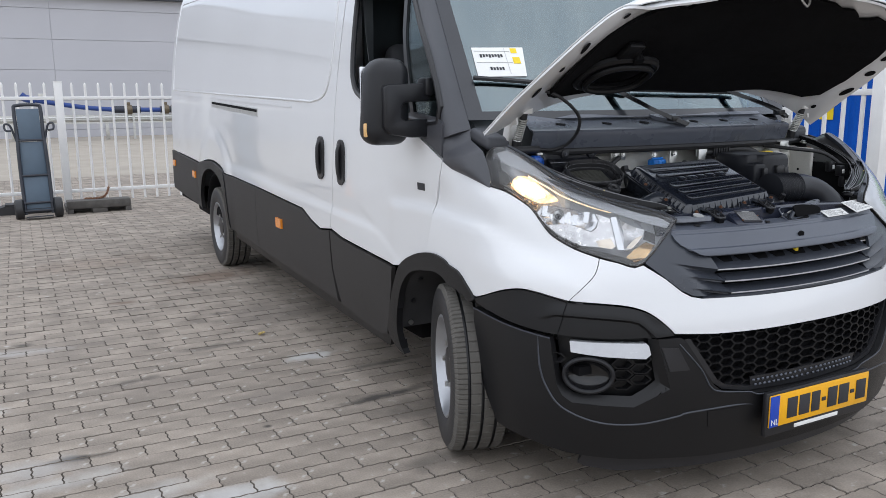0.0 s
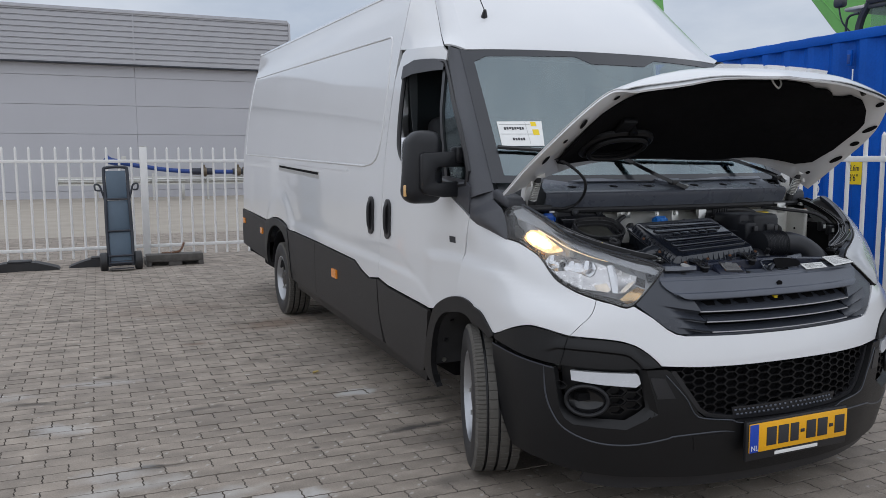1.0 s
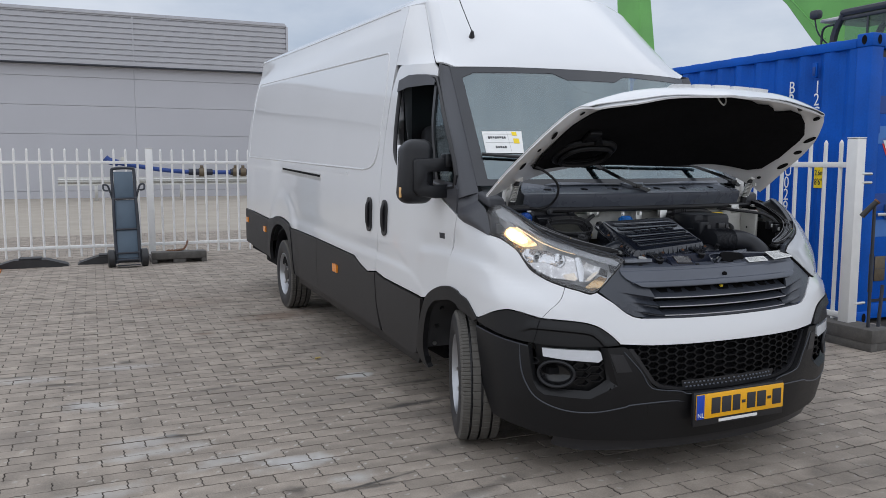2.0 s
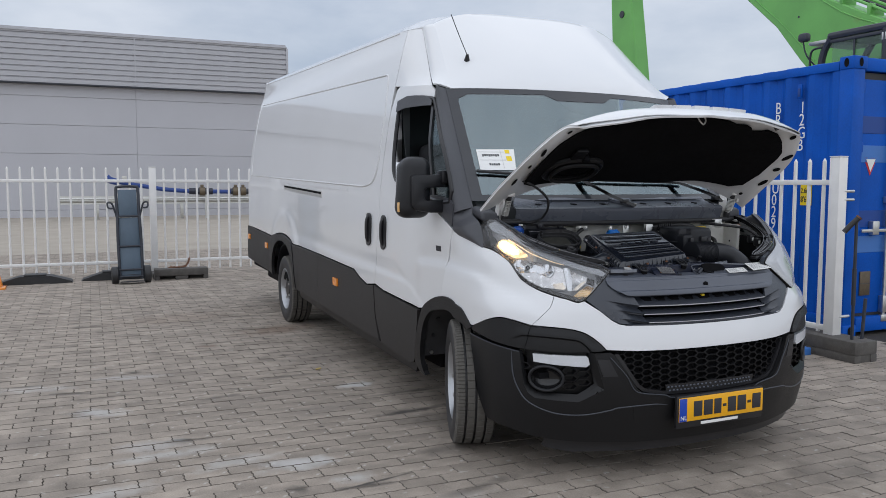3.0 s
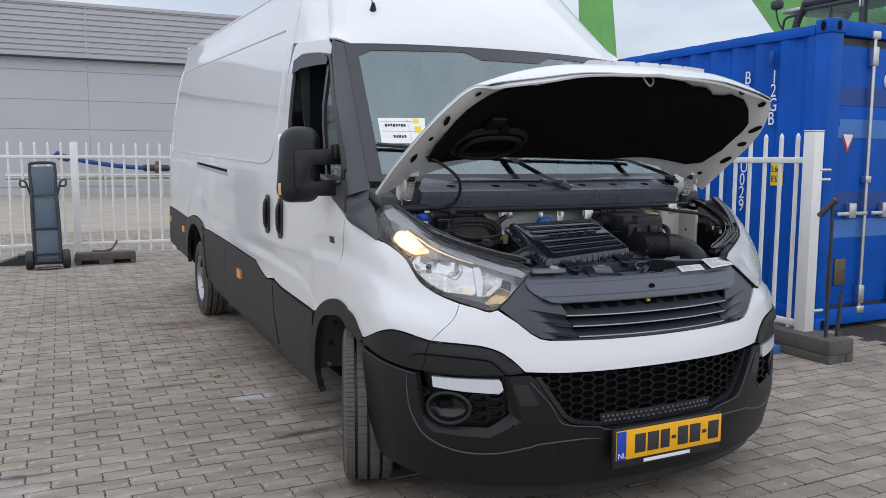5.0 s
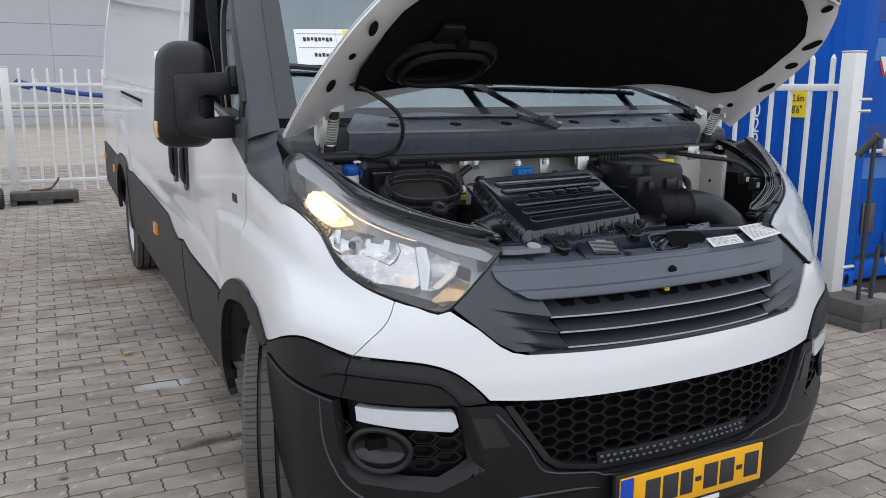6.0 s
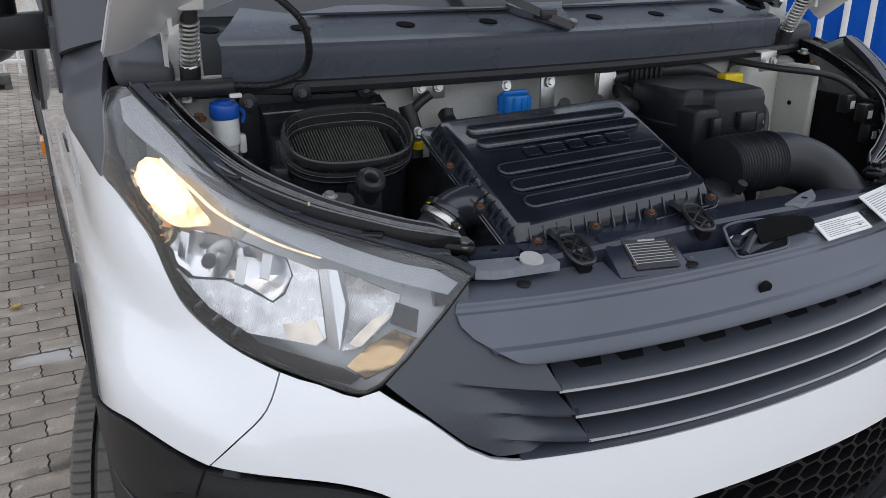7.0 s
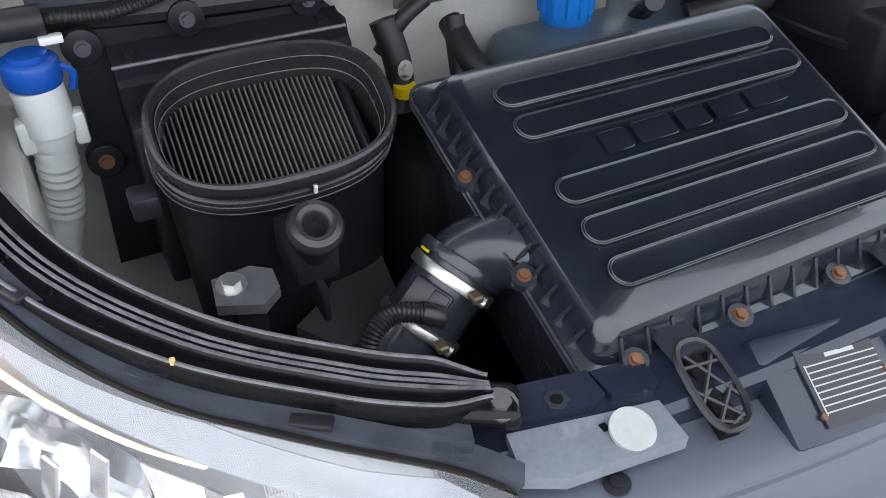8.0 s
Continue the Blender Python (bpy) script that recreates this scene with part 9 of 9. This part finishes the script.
# ---------- mirrors ----------
for s in (1, -1):
    m = Matrix.Diagonal((s, 1, 1, 1))
    hs = box(-1.225, -1.03, 1.20, 1.345, 1.235, 1.582, 0.062, 6)
    for v in hs.verts:
        t = (v.co.z - 1.235) / 0.347
        v.co.x += 0.03 * t * t if v.co.x < -1.12 else 0.0
        v.co.y += 0.03 * (v.co.x + 1.13) * -2
    hs.transform(m)
    bmesh.ops.recalc_face_normals(hs, faces=hs.faces[:])
    mir = part("door_mirror", hs, MIRRORBLACK, van, "large black door mirror on a double arm")

    def bar(pts, w, h):
        return sweep([(s * x, y, z) for x, y, z in pts], [(-w, -h), (w, -h), (w, h), (-w, h)], k=5)
    arm_o = [(-1.165, 1.468), (-1.15, 1.477), (-1.0, 1.482), (-0.925, 1.485), (-0.925, 1.412), (-1.075, 1.406), (-1.09, 1.393), (-1.09, 1.347), (-1.075, 1.334), (-0.925, 1.345), (-0.925, 1.268), (-1.05, 1.266), (-1.14, 1.280), (-1.165, 1.305)]
    arm = plate_poly([(s * x, z) for x, z in arm_o], -1.238, -1.172)
    arm.transform(Matrix.Rotation(radians(90), 4, "X"))
    bmesh.ops.recalc_face_normals(arm, faces=arm.faces[:])
    bmesh.ops.bevel(arm, geom=arm.edges[:], offset=0.009, segments=2, profile=0.5, affect="EDGES")
    part("mirror_arm", arm, MIRRORBLACK, mir, "black double mirror arm")
    part("arm_knuckle", box(*sorted((s * -0.995, s * -0.925)), 1.155, 1.238, 1.43, 1.505, 0.014, 2), MIRRORBLACK, mir)
    part("repeater", box(*sorted((s * -1.226, s * -1.212)), 1.24, 1.257, 1.27, 1.325, 0.005, 3), AMBERLENS, mir, "amber side repeater")
    part("mirror_glass", box(*sorted((s * -1.20, s * -1.055)), 1.338, 1.346, 1.27, 1.55, 0.003), CHROME, mir)
    dr = doors[0] if s == 1 else doors[1]
    part("sail_panel", patch(flank, [(1.05, 1.195), (1.10, 1.215), (1.36, 1.315), (1.40, 1.36), (1.30, 1.365), (1.085, 1.345), (1.047, 1.32)], 0.05, 0.05, 0.012, INS, s, 0.006), PILLAR, dr, "grey-black mirror mounting panel")

# ---------- wheels ----------
def tyre_bump(k, j):
    """Cross grooves: close on the shoulders, wider apart on the middle ribs."""
    if k in (3, 4, 5, 16, 17, 18) and j % 5 == 0:
        return -0.0045
    if k in (8, 9, 12, 13) and j % 10 == (0 if k < 10 else 5):
        return -0.004
    return 0.0


def wheel(c, steer, out):
    """out: -1 for the side that faces -x."""
    R, W = 0.343, 0.222
    m = Matrix.Translation(c) @ Matrix.Rotation(steer, 4, "Z") @ Matrix.Diagonal((out * -1, 1, 1, 1))
    prof = [(-0.090, 0.205), (-0.108, 0.235), (-0.111, 0.275), (-0.104, 0.320), (-0.094, 0.338), (-0.059, 0.343), (-0.057, 0.328), (-0.049, 0.328), (-0.047, 0.343), (-0.008, 0.344), (-0.006, 0.329), (0.002, 0.329), (0.004, 0.344), (0.045, 0.343), (0.047, 0.328), (0.055, 0.328), (0.057, 0.343), (0.094, 0.338), (0.104, 0.320), (0.111, 0.275), (0.108, 0.235), (0.090, 0.205)]
    bm = lathe(prof, 540, m, tyre_bump)
    bmesh.ops.recalc_face_normals(bm, faces=bm.faces[:])
    w = part("wheel", bm, TYRE, van, "black tyre on a silver steel rim", angle=30)
    w.data.materials.append(RUBBER)
    w.data.polygons.foreach_set("material_index", [1 if k < 3 or k > len(prof) - 5 or k in (5, 6, 7, 9, 10, 11, 13, 14, 15) else 0 for k in range(len(prof) - 1) for _ in range(540)])
    rim = [(-0.098, 0.212), (-0.100, 0.203), (-0.090, 0.197), (-0.050, 0.188), (-0.012, 0.178), (-0.016, 0.160), (-0.040, 0.130), (-0.052, 0.110), (-0.042, 0.095), (-0.050, 0.055), (-0.052, 0.0)]
    bm = lathe(rim, 48, m)
    bmesh.ops.recalc_face_normals(bm, faces=bm.faces[:])
    r = part("rim", bm, SILVER, w, "silver steel rim")
    for k in range(6):
        t = 2 * math.pi * k / 6
        p = m @ Vector((-0.030, 0.150 * math.cos(t), 0.150 * math.sin(t)))
        q = m @ Vector((0.01, 0.150 * math.cos(t), 0.150 * math.sin(t)))
        part("vent", cyl(p, q, 0.024, n=14), VOID, r)
    cap_ = [(-0.050, 0.118), (-0.058, 0.112), (-0.064, 0.085), (-0.078, 0.074), (-0.082, 0.045), (-0.084, 0.0)]
    bm = lathe(cap_, 28, m)
    bmesh.ops.recalc_face_normals(bm, faces=bm.faces[:])
    part("hub_cap", bm, BLACK, r)
    for k in range(5):
        t = 2 * math.pi * k / 5
        part("wheel_nut", cyl(m @ Vector((-0.058, 0.095 * math.cos(t), 0.095 * math.sin(t))), m @ Vector((-0.085, 0.095 * math.cos(t), 0.095 * math.sin(t))), 0.012, n=6), STEEL, r)
    return w


wheel((-0.897, 0.998, 0.338), radians(-19), -1)
wheel((0.885, 0.990, 0.338), radians(-19), 1)
wheel((-0.885, 5.19, 0.338), 0.0, -1)
wheel((0.865, 5.19, 0.338), 0.0, 1)
# arch liners and trims
for s in (1, -1):
    for yc_, r in ((1.02, 0.46), (5.16, 0.47)):
        bm = bmesh.new()
        rows = []
        for x in (-0.985, -0.80, -0.55, -0.42):
            rows.append([bm.verts.new((s * (x if yc_ < 2 or t < 2.3 else -0.985 + (x + 0.985) * max(0.12, (2.9 - t) / 0.6)), yc_ + r * math.cos(t), 0.34 + r * 0.98 * math.sin(t))) for t in [radians((6 if yc_ < 2 else 14) + (183 if yc_ < 2 else 152) * k / 24) for k in range(25)]])
        for a, b in zip(rows, rows[1:]):
            for k in range(24):
                bm.faces.new((a[k], a[k + 1], b[k + 1], b[k]))
        bm.faces.new(rows[-1])
        bmesh.ops.recalc_face_normals(bm, faces=bm.faces[:])
        bmesh.ops.solidify(bm, geom=bm.faces[:], thickness=0.006)
        ln = part("arch_liner", bm, LINER if yc_ < 2 else BLACK, van, "dusty black wheel-arch liner")
        if yc_ < 2:
            for t in (9, 24, 42):
                p = Vector((s * -0.93, yc_ + (r - 0.012) * math.cos(radians(t)), 0.34 + (r - 0.012) * 0.98 * math.sin(radians(t))))
                d = Vector((0, -math.cos(radians(t)), -math.sin(radians(t))))
                part("liner_clip", cyl(p, p + d * 0.008, 0.012, n=12), STEEL if t < 20 else BLACK, ln)
trim_o = flat2([(1.47, 0.290), (1.55, 0.315), (1.600, 0.375), (1.548, 0.49), (1.478, 0.638), (1.420, 0.714), (1.285, 0.775), (1.155, 0.802), (1.06, 0.800), (1.0, 0.782), (0.968, 0.732), (0.940, 0.690)], 4)
trim_i = flat2([(0.957, 0.672), (0.986, 0.696), (1.027, 0.722), (1.100, 0.732), (1.173, 0.724), (1.305, 0.697), (1.387, 0.643), (1.435, 0.569), (1.478, 0.425), (1.468, 0.335), (1.43, 0.290)], 4)
both("front_arch_trim", nose, trim_o + trim_i, 0.05, 0.05, 0.03, CLAD, inside=NOSE_IN, offset=0.010, label="black wheel-arch trim")

# ---------- cab interior ----------
part("dashboard", sweep([(-0.80, 1.16, 1.20), (-0.4, 1.08, 1.22), (0.4, 1.08, 1.22), (0.80, 1.16, 1.20)], [(-0.24, -0.35), (0.16, -0.35), (0.16, 0.10), (0.05, 0.16), (-0.10, 0.13), (-0.24, 0.06)], k=4), DASH, van, "grey plastic dashboard")
for x in (-0.52, 0.45):
    st = part("seat_base", box(x - 0.25, x + 0.25, 1.45, 1.95, 0.75, 1.02, 0.05, 3), SEAT, van, "dark fabric cab seat")
    part("seat_back", box(x - 0.24, x + 0.24, -0.07, 0.07, 0.0, 0.72, 0.05, 3, m=Matrix.Translation((0, 1.93, 0.98)) @ Matrix.Rotation(radians(-10), 4, "X")), SEAT, st)
    part("headrest", box(x - 0.13, x + 0.13, 2.03, 2.10, 1.70, 1.90, 0.035, 3), SEAT, st)
part("cab_floor", box(-0.93, 0.93, 1.56, 2.1, 0.52, 0.56), VOID, van)
part("cab_ceiling", box(-0.80, 0.80, 1.55, 2.1, 2.06, 2.08), CLAD, van, "grey cab headliner")
part("seat_belt", sweep([(-0.88, 2.0, 1.95), (-0.87, 1.98, 1.5), (-0.80, 1.95, 0.9)], [(-0.025, -0.002), (0.025, -0.002), (0.025, 0.002), (-0.025, 0.002)], k=4), DASH, van, "grey belt by the door pillar")
sw = [(0.42 + 0.2 * math.cos(t), 1.42 - 0.10 * math.sin(t), 1.30 + 0.17 * math.sin(t)) for t in [2 * math.pi * k / 28 for k in range(28)]]
part("steering_wheel", tube(sw, 0.015, k=1, n=8, closed=True), BLACK, van, "black steering wheel")
# plain chassis boxes added under the van, near-black to deepen the shade there
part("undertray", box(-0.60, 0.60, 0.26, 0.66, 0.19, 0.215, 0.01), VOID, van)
part("underbody", box(-0.80, 0.80, 1.62, 7.0, 0.26, 0.42, 0.02), VOID, van, "underbody box coloured near-black for shade")
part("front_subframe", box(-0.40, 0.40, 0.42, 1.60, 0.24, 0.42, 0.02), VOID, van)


# ---------- paving: wavy concrete blocks in rows ----------
def paver_mesh(seed):
    """One block with wavy long edges and notched ends, slightly rounded on top."""
    rnd = random.Random(seed)
    L, W = 0.2070, 0.1018

    def ring(inset, z):
        pts = []
        teeth = ((0, 0), (0.125, 0.0032), (0.375, -0.0032), (0.625, 0.0032), (0.875, -0.0032))
        for k in range(12):
            t = k / 12
            pts.append((-L / 2 + t * L, -W / 2 + 0.0026 * math.sin(8 * math.pi * t)))
        for t, d in teeth:
            pts.append((L / 2 + d, -W / 2 + t * W))
        for k in range(12):
            t = 1 - k / 12
            pts.append((-L / 2 + t * L, W / 2 + 0.0026 * math.sin(8 * math.pi * t)))
        for t, d in ((1, 0),) + teeth[:0:-1]:
            pts.append((-L / 2 + d, -W / 2 + t * W))
        return [(x * (1 - inset / L * 2), y * (1 - inset / W * 2), z) for x, y in pts]
    tilt = [rnd.uniform(-0.006, 0.006), rnd.uniform(-0.008, 0.008)]
    rings = [ring(0.0, -0.03), ring(0.0, -0.004), ring(0.0022, 0.0)]
    vs = [[(x, y, z + tilt[0] * x + tilt[1] * y) for x, y, z in r] for r in rings]
    return vs


PAVERS = [paver_mesh(i) for i in range(6)]
paving = thing("paving", "worn grey concrete block paving laid in rows", "paving", kind="structure")
paver_me = []
for vs in PAVERS:
    n = len(vs[0])
    V = [p for r in vs for p in r]
    Fc = [tuple(2 * n + i for i in range(n))]
    for a in (0, 1):
        Fc += [(a * n + i, a * n + (i + 1) % n, (a + 1) * n + (i + 1) % n, (a + 1) * n + i) for i in range(n)]
    me = bpy.data.meshes.new("paver")
    me.from_pydata(V, [], Fc)
    me.materials.append(PAVER)
    me.materials.append(EDGE)
    me.polygons.foreach_set("material_index", [0] + [1] * (len(Fc) - 1))
    paver_me.append(me)
prand = random.Random(5)
V, Fc, count = [], [], 0
PITCH_X, PITCH_Y = 0.2095, 0.1045
for r in range(int((14.7 + 3.6) / PITCH_Y)):
    y = 1.766 + PITCH_Y * (r - 51)
    for c in range(int(11.6 / PITCH_X)):
        x = -2.002 + PITCH_X * (c - 25 + (0.5 if r % 2 == 0 else 0.0))
        if 0.2 < y and 3.75 < x:
            continue
        k = prand.randrange(6)
        flip = prand.random() < 0.5
        dz = prand.uniform(-0.0025, 0.0015)
        rot = prand.uniform(-0.006, 0.006)
        near = -2.45 < x < -1.15 and 0.55 < y < 3.0 and count < 300
        if near:
            ob = new("paver", paver_me[k])
            ob.parent = paving
            ob.location = (x, y, dz)
            ob.rotation_euler = (0, 0, rot + (math.pi if flip else 0))
            count += 1
        else:
            vs = PAVERS[k]
            n = len(vs[0])
            base = len(V)
            sg = -1 if flip else 1
            V += [(x + sg * px - rot * py, y + sg * py + rot * px, pz + dz) for rr in vs[1:] for px, py, pz in rr]
            Fc.append(tuple(base + n + i for i in range(n)))
            Fc += [(base + i, base + (i + 1) % n, base + n + (i + 1) % n, base + n + i) for i in range(n)]
rest = bpy.data.meshes.new("pavers")
rest.from_pydata(V, [], Fc)
rest.materials.append(PAVER)
rest.materials.append(EDGE)
rest.polygons.foreach_set("material_index", [0 if len(f) > 4 else 1 for f in Fc])
field = new("paver_field", rest)
field.parent = paving
tagged(field, "rows of worn grey concrete blocks", kind="stuff")
